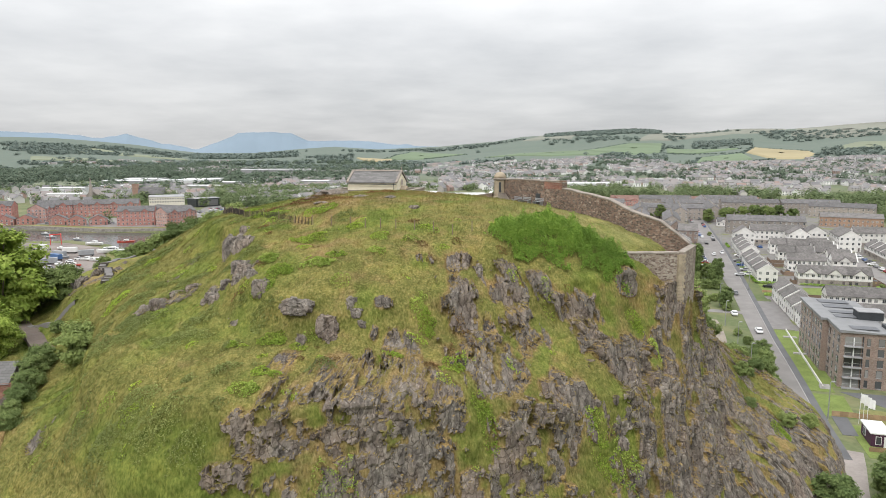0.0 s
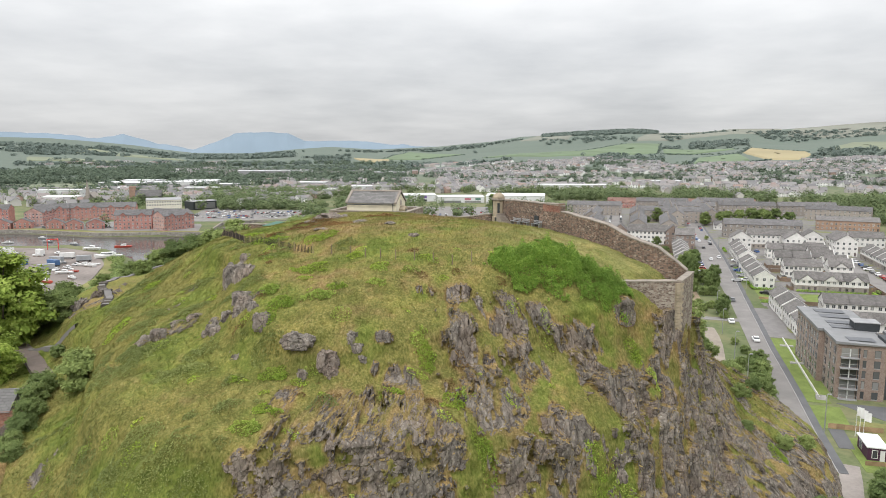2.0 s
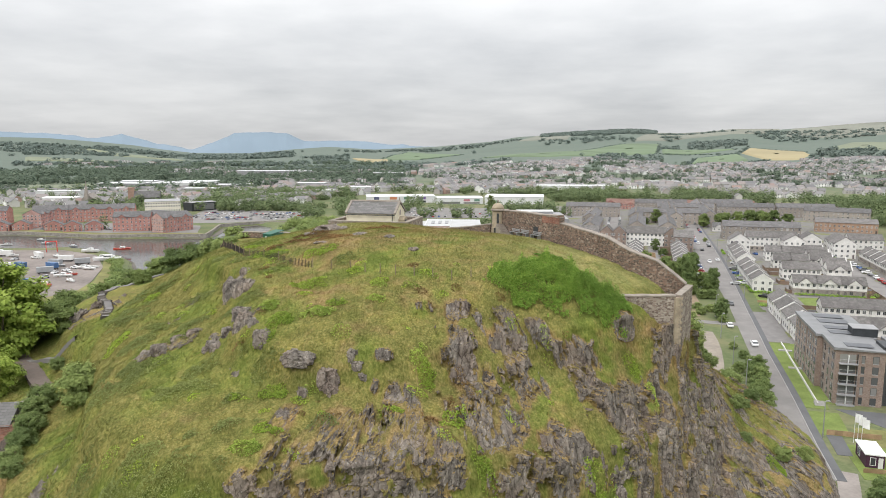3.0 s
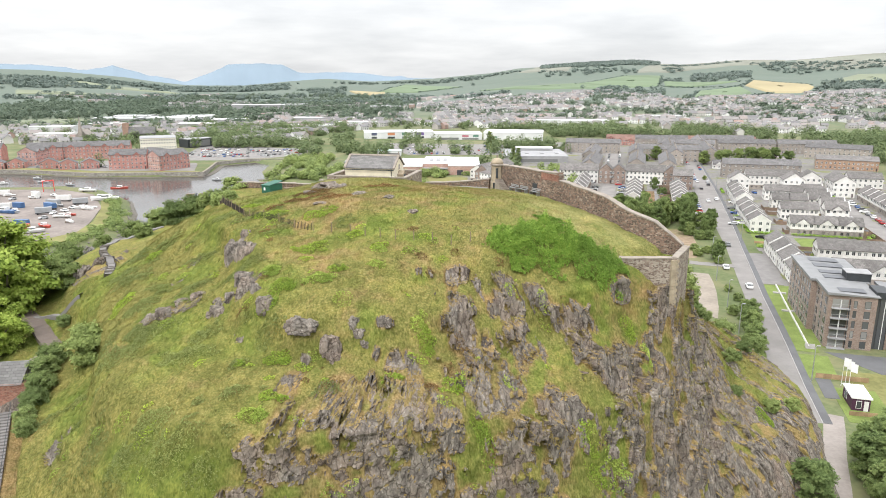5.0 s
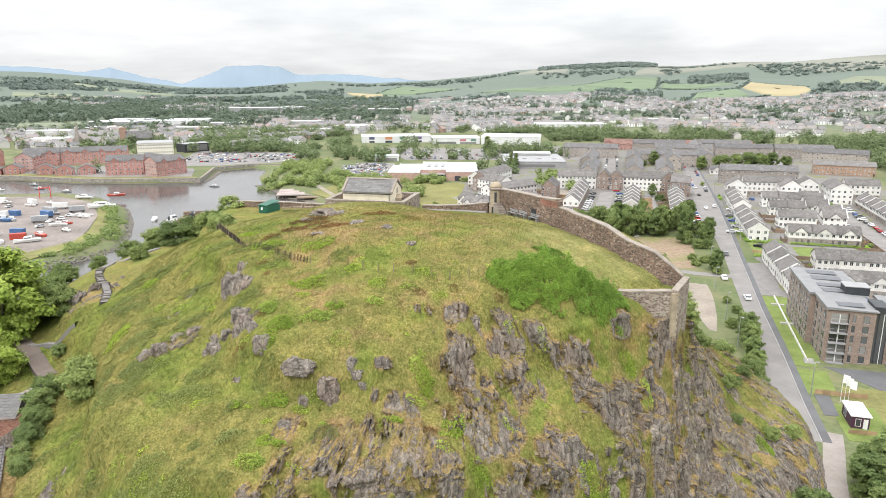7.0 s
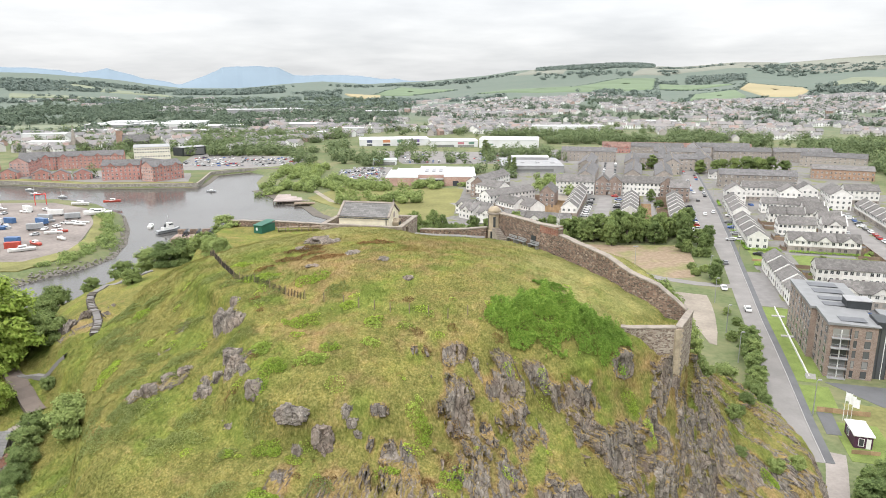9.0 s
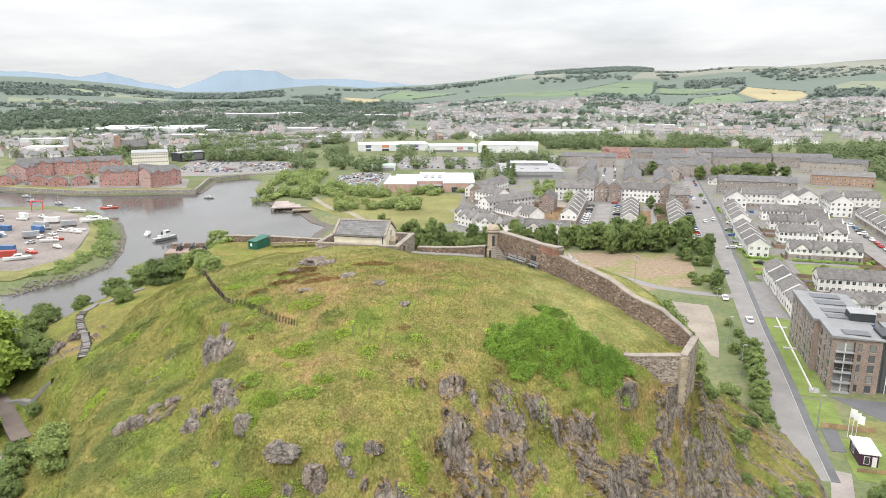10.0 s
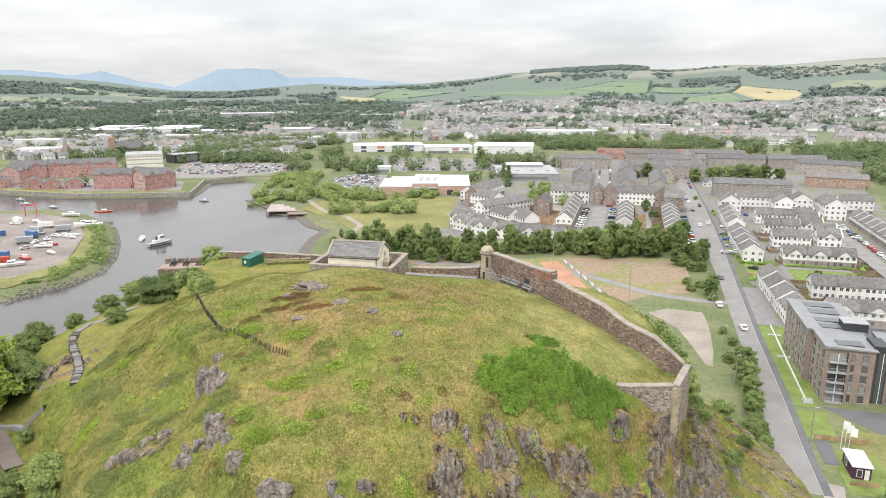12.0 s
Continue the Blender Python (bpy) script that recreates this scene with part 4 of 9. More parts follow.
def mantle(name, spots, count, size, mat, lift, label, category, seed, kind=""):
    """Low leafy growth hugging the rock over soft spots (x, y, half width, half depth)."""
    rng = np.random.default_rng(seed)
    pts = []
    area = [a * b for _, _, a, b in spots]
    for (x, y, a, b), w in zip(spots, area):
        for _ in range(int(count * w / sum(area))):
            t, r = rng.random() * 6.283, 1.35 * math.sqrt(rng.random())
            px, py = x + a * r * math.cos(t), y + b * r * math.sin(t)
            lump = noise.noise(Vector((px * 0.8, py * 0.8, seed))) + 0.5 * noise.noise(Vector((px * 2.6, py * 2.6, seed)))
            if r + 0.75 * lump > 1.05:
                continue
            bump_ = noise.noise(Vector((px * 1.5, py * 1.5, seed + 9)))
            hump = lift * max(0.08, (1.25 - r)) ** 0.6 * max(0.12, 0.72 - 0.8 * lump + 0.75 * bump_)
            pts.append((px, py, on_hill(px, py) + hump * (0.5 + 0.5 * rng.random()) + 0.03))
    c = np.array(pts)
    m = len(c)
    n = rng.normal(size=(m, 3)) * 0.75 + (0, -0.3, 0.7)
    n /= np.linalg.norm(n, axis=1, keepdims=True)
    a = np.cross(n, rng.normal(size=(m, 3)))
    a /= np.linalg.norm(a, axis=1, keepdims=True)
    t = np.cross(n, a)
    s = size * (0.6 + 0.8 * rng.random(m))[:, None]
    v = np.stack([c - a * s, c - t * s * 0.6, c + a * s, c + t * s * 0.6], 1).reshape(-1, 3)
    ob = new(name, mesh_of(name, v, np.arange(m * 4).reshape(-1, 4), mat))
    return tagged(ob, label, category, kind=kind)

# ---- the castle on the rock ----
def wall_run(name, pts, thick, mat, coping=True, cope_mat=None, label="", category="wall", seed=1):
    """A masonry wall along (x, y, foot, head), with a coping course on top."""
    rng = random.Random(seed)
    rows = []
    for (x0, y0, f0, h0), (x1, y1, f1, h1) in zip(pts[:-1], pts[1:]):
        n = max(2, int(math.hypot(x1 - x0, y1 - y0) / 0.8))
        for i in range(n):
            u = i / n
            rows.append((x0 + (x1 - x0) * u, y0 + (y1 - y0) * u, f0 + (f1 - f0) * u, h0 + (h1 - h0) * u))
    rows.append(pts[-1])
    vs, fs, cv, cf = [], [], [], []
    for i, (x, y, f, h) in enumerate(rows):
        a, b = rows[max(i - 1, 0)], rows[min(i + 1, len(rows) - 1)]
        d = Vector((b[0] - a[0], b[1] - a[1], 0)).normalized()
        nx_, ny_ = d.y, -d.x
        j = rng.uniform(-0.04, 0.04)
        w = thick / 2 + rng.uniform(-0.03, 0.03)
        for s, z in ((1, f), (1, h + j), (-1, h + j), (-1, f)):
            vs.append((x + s * w * nx_, y + s * w * ny_, z))
        for s, z in ((1, h + j), (1, h + j + 0.13), (-1, h + j + 0.16), (-1, h + j)):
            cv.append((x + s * (w + 0.06) * nx_, y + s * (w + 0.06) * ny_, z + 0.003))
    for lst in (fs, cf):
        for i in range(len(rows) - 1):
            for k in range(4):
                lst.append((i * 4 + k, i * 4 + (k + 1) % 4, i * 4 + 4 + (k + 1) % 4, i * 4 + 4 + k))
        lst += [(3, 2, 1, 0), tuple(len(rows) * 4 - 4 + k for k in range(4))]
    e = new(name, mesh_of(name, vs, fs, mat))
    tagged(e, label, category)
    if coping:
        part("coping", mesh_of("coping", cv, cf, cope_mat or COPING), e, label="worn pale coping stones")
    return e


# curtain wall from the sentry turret down to the corner bastion
wall_run("curtain_wall", [(8.9, 95.9, 44.5, 51.0), (11.0, 92.0, 45.5, 51.1), (12.95, 88.5, 46.5, 51.1), (15.2, 85.3, 45.8, 51.0)], 0.8, RUBBLE, label="tall brown rubble curtain wall climbing to the turret", seed=2)
wall_run("curtain_wall", [(15.2, 85.3, 45.0, 50.3), (17.0, 81.9, 45.0, 49.9), (19.2, 78.4, 44.0, 49.4), (21.2, 75.4, 43.0, 48.2), (23.6, 73.4, 42.0, 47.4), (26.2, 71.8, 40.5, 45.2)], 0.7, RUBBLE, label="brown rubble curtain wall stepping down the slope", seed=3)
REDCOURSE = make_stone("red_sandstone_courses", [(0.0, (0.17, 0.075, 0.055)), (0.5, (0.25, 0.11, 0.08)), (1.0, (0.32, 0.17, 0.125))], (0.24, 0.18, 0.15), 4.5, 0.5)
wall_run("parapet_course", [(13.3, 87.9, 50.2, 51.12), (15.1, 85.45, 50.2, 51.2)], 0.86, REDCOURSE, label="red sandstone parapet end on the curtain wall", seed=4)
wall_run("curtain_wall", [(-2.2, 100.8, 44.5, 47.8), (2.0, 98.6, 44.5, 48.2), (7.0, 96.0, 44.5, 49.0)], 0.7, RUBBLE, label="low rubble wall running back from the turret", seed=5)

# corner bastion
bast = wall_run("bastion", [(18.2, 67.9, 42.0, 44.75), (19.2, 67.5, 41.5, 44.85), (23.5, 67.4, 38.6, 44.85)], 0.6, RUBBLE_PALE, label="grey rubble corner bastion on the cliff edge", seed=6)
side = wall_run("bastion_flank", [(23.75, 67.2, 38.4, 44.9), (26.6, 71.9, 37.8, 45.0)], 0.6, RUBBLE_PALE, label="bastion flank wall above the cliff", seed=7)
quoin = []
for k in range(20):
    z = 38.6 + k * 0.31
    l = 0.55 if k % 2 else 0.38
    quoin.append((-0.34, -0.34, z, l, l * 0.9, z + 0.28))
for q in quoin:
    part("quoin_stone", box_mesh("quoin_stone", ASHLAR, q), bast, pose(23.62, 67.3, 0, 0, 0, 20))
vs = [(17.8, 68.0, 43.9), (23.5, 67.5, 43.9), (26.5, 71.8, 43.9), (23, 73.4, 44.2), (20.7, 75.2, 45.0), (18, 71, 45.2)]
vs += [(x, y, 37.5) for x, y, z in vs]
turf = new("bastion_turf", mesh_of("bastion_turf", vs, [tuple(range(6)), tuple(range(11, 5, -1))] + [(i, i + 6, (i + 1) % 6 + 6, (i + 1) % 6) for i in range(6)], HILL))
tagged(turf, "short green turf filling the bastion", "turf", kind="structure")


def sentry_turret(x, y, z):
    e = new("sentry_turret")
    e.matrix_world = pose(x, y, z)
    n = 10
    ring = lambda r, h: [(r * math.cos(2 * math.pi * (i + 0.5) / n), r * math.sin(2 * math.pi * (i + 0.5) / n), h) for i in range(n)]

    def turned(name, prof, mat, smooth=False, label=""):
        vs, fs = [], []
        for r, h in prof:
            vs += ring(r, h)
        for j in range(len(prof) - 1):
            fs += [(j * n + i, j * n + (i + 1) % n, (j + 1) * n + (i + 1) % n, (j + 1) * n + i) for i in range(n)]
        fs += [tuple(range(n - 1, -1, -1)), tuple(range((len(prof) - 1) * n, len(prof) * n))]
        return part(name, mesh_of(name, vs, fs, mat, smooth), e, label=label)
    turned("shaft", [(0.95, -2.0), (0.95, 1.9), (0.82, 2.0), (0.82, 4.2)], ASHLAR)
    turned("cornice", [(0.84, 4.15), (1.02, 4.28), (1.02, 4.45), (0.9, 4.5)], COPING)
    turned("dome", [(0.9, 4.5), (0.86, 4.75), (0.68, 5.05), (0.4, 5.24), (0.16, 5.3)], ASHLAR, True, "weathered stone dome")
    turned("finial", [(0.1, 5.28), (0.08, 5.45), (0.15, 5.55), (0.12, 5.66), (0.02, 5.74)], COPING, True)
    # solid dark panels give the shade inside the turret's openings
    for a in (-95, -20, 160):
        part("loophole", box_mesh("loophole", DARKMETAL, (-0.16, -0.84, 2.5, 0.16, -0.70, 3.9)), e, pose(0, 0, 0, 0, 0, a + 90), "dark panel painting the shade of a narrow opening")
    part("door_opening", box_mesh("door_opening", DARKMETAL, (-0.4, -1.02, 0.0, 0.4, -0.8, 1.9)), e, pose(0, 0, 0, 0, 0, -12), "dark panel painting the shade of the doorway")
    return tagged(e, "stone sentry turret with a domed cap on the wall", "turret")


sentry_turret(8.0, 96.1, 46.75)
stair = new("wall_stair")
stair.matrix_world = pose(8.6, 94.9, 47.0, 0, 0, -61.5)
for k in range(11):
    part("step", box_mesh("step", COPING, (-0.28 + 0.28 * k, -1.0, -0.6, 0.0 + 0.28 * k, 0.15, 2.2 - 0.19 * k)), stair)
tagged(stair, "worn stone steps up to the wall head", "steps")


def bench(x, y, z, rz, grp=""):
    e = new("bench")
    e.matrix_world = pose(x, y, z, 0, 0, rz)
    for k in range(3):
        part("seat_slat", box_mesh("seat_slat", STEEL, (-0.9, -0.22 + 0.16 * k, 0.42, 0.9, -0.09 + 0.16 * k, 0.46)), e)
    for k in range(2):
        part("back_slat", box_mesh("back_slat", STEEL, (-0.9, 0.26, 0.55 + 0.18 * k, 0.9, 0.30, 0.68 + 0.18 * k)), e)
    for sx in (-0.75, 0.75):
        part("leg", box_mesh("leg", STEEL, (sx - 0.04, -0.2, -0.1, sx + 0.04, 0.3, 0.42)), e)
    return tagged(e, "weathered grey timber bench beside the curtain wall", "bench", grp)


for bx, by in ((9.9, 91.9), (10.9, 90.1), (12.2, 88.0)):
    bench(bx, by, on_hill(bx, by) + 0.05, -61, "benches by the wall")
# no hollow here: a dark slab paints the shade of the recess
ruined_gate = new("wall_recess", box_mesh("wall_recess", DARKMETAL, (-0.45, -0.06, 0, 0.45, 0.06, 1.3)))
ruined_gate.matrix_world = pose(12.35, 88.75, 48.2, 0, 0, -61)
tagged(ruined_gate, "dark slab painting the shade of a recess in the curtain wall", "recess")


# powder magazine in its walled yard
def magazine():
    base = pose(-16.02, 96.64, 48.1, 0, 0, -13)
    yard = new("yard_wall")
    yard.matrix_world = base
    W, D, H = 11.6, 8.6, 1.3
    segs = {"front_wall": (0, 0, -1.6, W, 0.55, H), "back_wall": (0, D - 0.55, -3.0, W, D, H), "side_wall": (0, 0.553, -2.2, 0.55, D - 0.553, H)}
    for nme, b in segs.items():
        part(nme, box_mesh(nme, RUBBLE_PALE, b), yard)
        part("coping", box_mesh("coping", COPING, (b[0] - 0.06, b[1] - 0.06 if nme != "side_wall" else b[1], H + 0.003, b[3] + 0.06, b[4] + 0.06 if nme != "side_wall" else b[4], H + 0.16)), yard)
    for y0, y1, z0 in ((0.553, 2.3, -1.8), (3.2, D - 0.553, -2.5)):
        part("side_wall", box_mesh("side_wall", RUBBLE_PALE, (W - 0.55, y0, z0, W, y1, H)), yard)
    part("lintel", box_mesh("lintel", ASHLAR, (W - 0.56, 2.3, H - 0.35, W + 0.01, 3.2, H)), yard)
    part("coping", box_mesh("coping", COPING, (W - 0.61, 0.56, H + 0.003, W + 0.06, D - 0.56, H + 0.16)), yard)
    part("gate", box_mesh("gate", TIMBER, (W - 0.35, 2.35, -0.4, W - 0.27, 3.15, H - 0.36)), yard, label="dark timber gate")
    part("yard_floor", box_mesh("yard_floor", EARTH, (0.5, 0.5, -1.2, W - 0.5, D - 0.5, 0.0)), yard)
    tagged(yard, "grey rubble yard wall with coping round the magazine", "wall")

    m = new("powder_magazine")
    m.matrix_world = base
    x0, x1, y0, y1, ev, rg = 2.25, 9.5, 1.25, 6.05, 2.5, 3.9
    mid = (y0 + y1) / 2
    part("wall", mesh_of("wall", *prism([(y0, 0), (y1, 0), (y1, ev), (mid, rg - 0.1), (y0, ev)], "x", x0, x1), CREAM), m)
    t, o = 0.12, 0.18
    for s, ya in ((1, y0), (-1, y1)):
        sl = (rg - ev) / (mid - y0)
        prof = [(ya - s * o, ev - sl * o), (mid, rg), (mid, rg + t), (ya - s * o, ev - sl * o + t)]
        part("roof_slope", mesh_of("roof_slope", *prism(prof if s > 0 else prof[::-1], "x", x0 - 0.1, x1 + 0.1), MAGSLATE), m, label="grey slate roof slope")
    part("ridge", mesh_of("ridge", *prism([(mid - 0.16, rg + 0.1), (mid + 0.16, rg + 0.1), (mid, rg + 0.3)], "x", x0 - 0.12, x1 + 0.12), COPING), m)
    for xg in (x0 - 0.16, x1 - 0.16):
        for s, ya in ((1, y0), (-1, y1)):
            prof = [(ya - s * 0.2, ev - 0.12), (mid, rg + 0.05), (mid, rg + 0.28), (ya - s * 0.2, ev + 0.12)]
            part("skew", mesh_of("skew", *prism(prof if s > 0 else prof[::-1], "x", xg, xg + 0.32), COPING), m)
    part("finial", mesh_of("finial", *tube([(x1, mid, rg + 0.3), (x1, mid, rg + 0.75)], [0.09, 0.05], 6), COPING), m)
    arch = [(mid - 0.55, 2.0)] + [(mid + 0.55 * math.cos(a), 2.5 + 0.55 * math.sin(a)) for a in np.linspace(math.pi, 0, 9)][::1] + [(mid + 0.55, 2.0)]
    part("arched_panel", mesh_of("arched_panel", *prism(arch[::-1], "x", x1 - 0.05, x1 + 0.06), CREAM), m)
    inner = [(mid - 0.4, 2.1)] + [(mid + 0.4 * math.cos(a), 2.5 + 0.4 * math.sin(a)) for a in np.linspace(math.pi, 0, 9)] + [(mid + 0.4, 2.1)]
    part("vent", mesh_of("vent", *prism(inner[::-1], "x", x1, x1 + 0.075), GREYSTONE), m)
    porch = part("porch", mesh_of("porch", *prism([(mid - 0.8, 0), (mid + 0.8, 0), (mid + 0.8, 1.5), (mid, 1.95), (mid - 0.8, 1.5)], "x", x1, x1 + 0.85), ASHLAR), m, label="small stone door porch")
    part("door", box_mesh("door", DARKMETAL, (x1 + 0.82, mid - 0.45, 0, x1 + 0.87, mid + 0.45, 1.45)), porch, label="dark door")
    part("downpipe", mesh_of("downpipe", *tube([(x1 - 0.4, y0 - 0.08, 0), (x1 - 0.4, y0 - 0.08, ev)], [0.05, 0.05], 6), DARKMETAL), m)
    part("gutter", box_mesh("gutter", DARKMETAL, (x0, y0 - 0.34, ev - 0.3, x1, y0 - 0.22, ev - 0.2)), m)
    tagged(m, "cream limewashed powder magazine with a grey slate roof", "building")


magazine()


def hill_strip(name, pts, width, mat, label, category, lift=0.06, edge=0.0):
    """A path laid over the rock along (x, y)."""
    vs, fs = [], []
    dense = []
    for a, b in zip(pts[:-1], pts[1:]):
        n = max(2, int(math.dist(a, b) / 0.7))
        dense += [(a[0] + (b[0] - a[0]) * i / n, a[1] + (b[1] - a[1]) * i / n) for i in range(n)]
    dense.append(pts[-1])
    for i, (x, y) in enumerate(dense):
        a, b = dense[max(i - 1, 0)], dense[min(i + 1, len(dense) - 1)]
        d = Vector((b[0] - a[0], b[1] - a[1])).normalized()
        hz = [on_hill(x + s * width / 2 * d.y, y - s * width / 2 * d.x) for s in (-1, 0, 1)]
        z = max(hz) + lift
        for s in (-1, 1):
            vs += [(x + s * width / 2 * d.y, y - s * width / 2 * d.x, z), (x + s * width / 2 * d.y, y - s * width / 2 * d.x, z - 0.6)]
    for i in range(len(dense) - 1):
        k = i * 4
        fs += [(k, k + 2, k + 6, k + 4), (k, k + 4, k + 5, k + 1), (k + 2, k + 3, k + 7, k + 6)]
    ob = new(name, mesh_of(name, vs, fs, mat))
    return tagged(ob, label, category, kind="structure")


# stepped footpath on the spur
STEP_PATH = [(-41.5, 80.6), (-41.3, 82.0), (-42.7, 86.0), (-45.2, 90.3), (-47.7, 94.4), (-50.2, 99.0), (-51.2, 102.5), (-50.8, 105.5), (-48.4, 107.2), (-45.1, 109.4)]
hill_strip("footpath", [(-52.0, 83.5), (-47.0, 80.6), (-44.0, 80.2)], 0.7, PAVING, "narrow concrete footpath on the grassy spur", "path")
hill_strip("footpath", [(-54.0, 85.0), (-51.0, 81.5), (-47.6, 77.6), (-44.6, 74.2)], 1.9, TERRACOTTA, "broad brown path leading to the cleft", "path", 0.05)
bend = new("curved_steps")
for k in range(16):
    a_ = radians(-20 - 7.5 * k)
    bx, by = -48.6 + 3.9 * math.cos(a_), 74.8 + 4.2 * math.sin(a_)
    part("step", box_mesh("step", COPING, (-1.0, -0.2, -0.8, 1.0, 0.2, 0.12)), bend, pose(bx, by, on_hill(bx, by) + 0.15, 0, 0, math.degrees(a_)))
tagged(bend, "curved flight of worn stone steps", "steps")
hill_strip("footpath", STEP_PATH[1:], 0.8, PAVING, "narrow stepped footpath climbing the spur", "path", 0.05)
DARKPATH = plain("dark_timber_riser", (0.10, 0.088, 0.076), 0.95, 0.3, 1.0, "Position")
flight = new("path_steps")
for a, b in zip(STEP_PATH[1:6], STEP_PATH[2:7]):
    dx, dy = b[0] - a[0], b[1] - a[1]
    ang = math.degrees(math.atan2(dy, dx)) - 90
    for i in range(8):
        u = 0.06 + 0.115 * i
        x, y = a[0] + dx * u, a[1] + dy * u
        z = on_hill(x, y)
        part("step", box_mesh("step", DARKPATH, (-0.55, -0.16, -0.3, 0.55, 0.16, 0.17)), flight, pose(x, y, z + 0.03, 0, 0, ang))
tagged(flight, "concrete steps in short flights up the spur", "steps")

# tarred path past the magazine
hill_strip("footpath", [(-3.0, 96.6), (-0.5, 96.2), (3.0, 95.2), (6.6, 94.6)], 1.2, PAVING, "worn tarred path to the turret", "path")

# paling fence across the slope
FENCE = [(-30.8, 94.6), (-29.1, 90.6), (-25.4, 82.1), (-22.4, 76.6), (-21.4, 75.4), (-19.5, 74.1), (-17.4, 72.1), (-15.4, 70.3), (-13.2, 68.9), (-9.1, 66.8), (-4.5, 64.8), (0.9, 64.0), (4.6, 64.6)]
fence = new("paling_fence")
pv, pf = [], []
for i, (a, b) in enumerate(zip(FENCE[:-1], FENCE[1:])):
    n = max(1, round(math.dist(a, b) / 2.0))
    for k in range(n):
        u = k / n
        x, y = a[0] + (b[0] - a[0]) * u, a[1] + (b[1] - a[1]) * u
        part("post", mesh_of("post", *tube([(0, 0, -0.5), (0, 0, 0.98)], [0.05, 0.04], 6), TIMBER), fence, pose(x, y, on_hill(x, y)))
    if i > 7:
        continue
    step = 0.2
    m = int(math.dist(a, b) / step)
    for k in range(m):
        x, y = a[0] + (b[0] - a[0]) * k / m, a[1] + (b[1] - a[1]) * k / m
        z = on_hill(x, y)
        w, hgt = 0.024, 0.72
        v, f = boxes((x - w, y - 0.012, z - 0.2, x + w, y + 0.012, z + hgt + 0.06 * math.sin(k * 1.7)))
        pf += [tuple(len(pv) + q for q in face) for face in f]
        pv += v
DARKPALE = plain("weathered_dark_paling", (0.05, 0.043, 0.037), 0.95, 0.4, 2.0, "Position")
part("paling", mesh_of("paling", pv, pf, DARKPALE), fence, label="thin weathered dark pales")
fence["label"], fence["category"] = "weathered dark paling fence following the brow", "fence"

# lower battery, shed and parapet on the far side of the spur
bat = new("gun_battery")
bat.matrix_world = pose(-49.6, 129.6, 38.4, 0, 0, 5)
PINKFLAGS = plain("worn_red_flagstones", (0.30, 0.225, 0.195), 0.92, 0.3, 0.3, "Position")
part("parapet", box_mesh("parapet", RUBBLE, (0, -0.45, -4, 8.4, 0.3, 1.75)), bat)
part("platform", box_mesh("platform", PINKFLAGS, (-0.3, 0.3, -4, 8.8, 4.6, 1.6)), bat)
for k in range(4):
    part("merlon", box_mesh("merlon", RUBBLE, (0.0 + 2.3 * k, 4.4, -4, 1.5 + 2.3 * k, 5.0, 2.5)), bat)
part("rear_wall", box_mesh("rear_wall", RUBBLE, (0, 4.55, -4, 8.4, 4.95, 2.0)), bat)
tagged(bat, "red stone gun battery with open embrasures", "battery")
def cannon(x, y, z, rz):
    e = new("cannon")
    e.matrix_world = pose(x, y, z, 0, 0, rz)
    part("barrel", mesh_of("barrel", *tube([(0, -1.0, 0.75), (0, -0.9, 0.76), (0, 0.3, 0.84), (0, 1.35, 0.92), (0, 1.45, 0.93)], [0.12, 0.24, 0.2, 0.15, 0.19], 10), DARKMETAL), e)
    for s in (-1, 1):
        part("cheek", mesh_of("cheek", *prism([(-1.1, 0.2), (0.6, 0.25), (0.5, 0.8), (-0.1, 0.78), (-0.5, 0.55), (-1.1, 0.45)], "x", 0.24 * s - 0.06, 0.24 * s + 0.06), DARKMETAL), e)
        for yy in (-0.75, 0.35):
            part("wheel", mesh_of("wheel", *tube([(s * 0.33, yy, 0.2), (s * 0.45, yy, 0.2)], [0.22, 0.22], 10), DARKMETAL), e)
    return tagged(e, "black iron cannon on a garrison carriage", "cannon", "cannons on the battery")


for k in range(3):
    q_ = bat.matrix_world @ Vector((1.9 + 2.35 * k, 3.0, 1.6))
    cannon(q_.x, q_.y, q_.z, 5)
shed = new("storage_shed")
shed.matrix_world = pose(-31.0, 118.2, on_hill(-30, 118) - 0.2, 0, 0, -24)
SHEDGREEN = plain("green_painted_steel", (0.025, 0.11, 0.075), 0.5, 0.15, 1.0, "Position")
hz = 44.0 - on_hill(-30, 118) + 0.2
part("body", box_mesh("body", SHEDGREEN, (0, 0, hz - 3, 1.7, 3.6, hz + 0.95)), shed)
part("roof", mesh_of("roof", *prism([(-0.15, hz + 0.93), (3.75, hz + 1.3), (3.75, hz + 1.38), (-0.15, hz + 1.01)], "x", -0.12, 1.82), SHEDGREEN), shed)
part("notice", box_mesh("notice", WHITE, (0.45, -0.03, hz + 0.1, 0.8, 0.0, hz + 0.6)), shed, label="small white notice board")
tagged(shed, "green painted storage shed on the lower terrace", "shed")
terrace = new("terrace", mesh_of("terrace", *prism([(103, 36), (124.5, 36), (124.5, 43.6), (111.5, 43.6), (108, 43.0), (103, 41.0)], "x", -37.5, -18), HILL))
tagged(terrace, "level grass terrace behind the summit", "terrace", kind="structure")
wall_run("parapet_wall", [(-37.0, 124.2, 40, 44.6), (-28, 123.6, 40, 44.5), (-18.4, 122.2, 40, 44.2)], 0.6, RUBBLE, label="low rubble parapet round the grass terrace", seed=9)
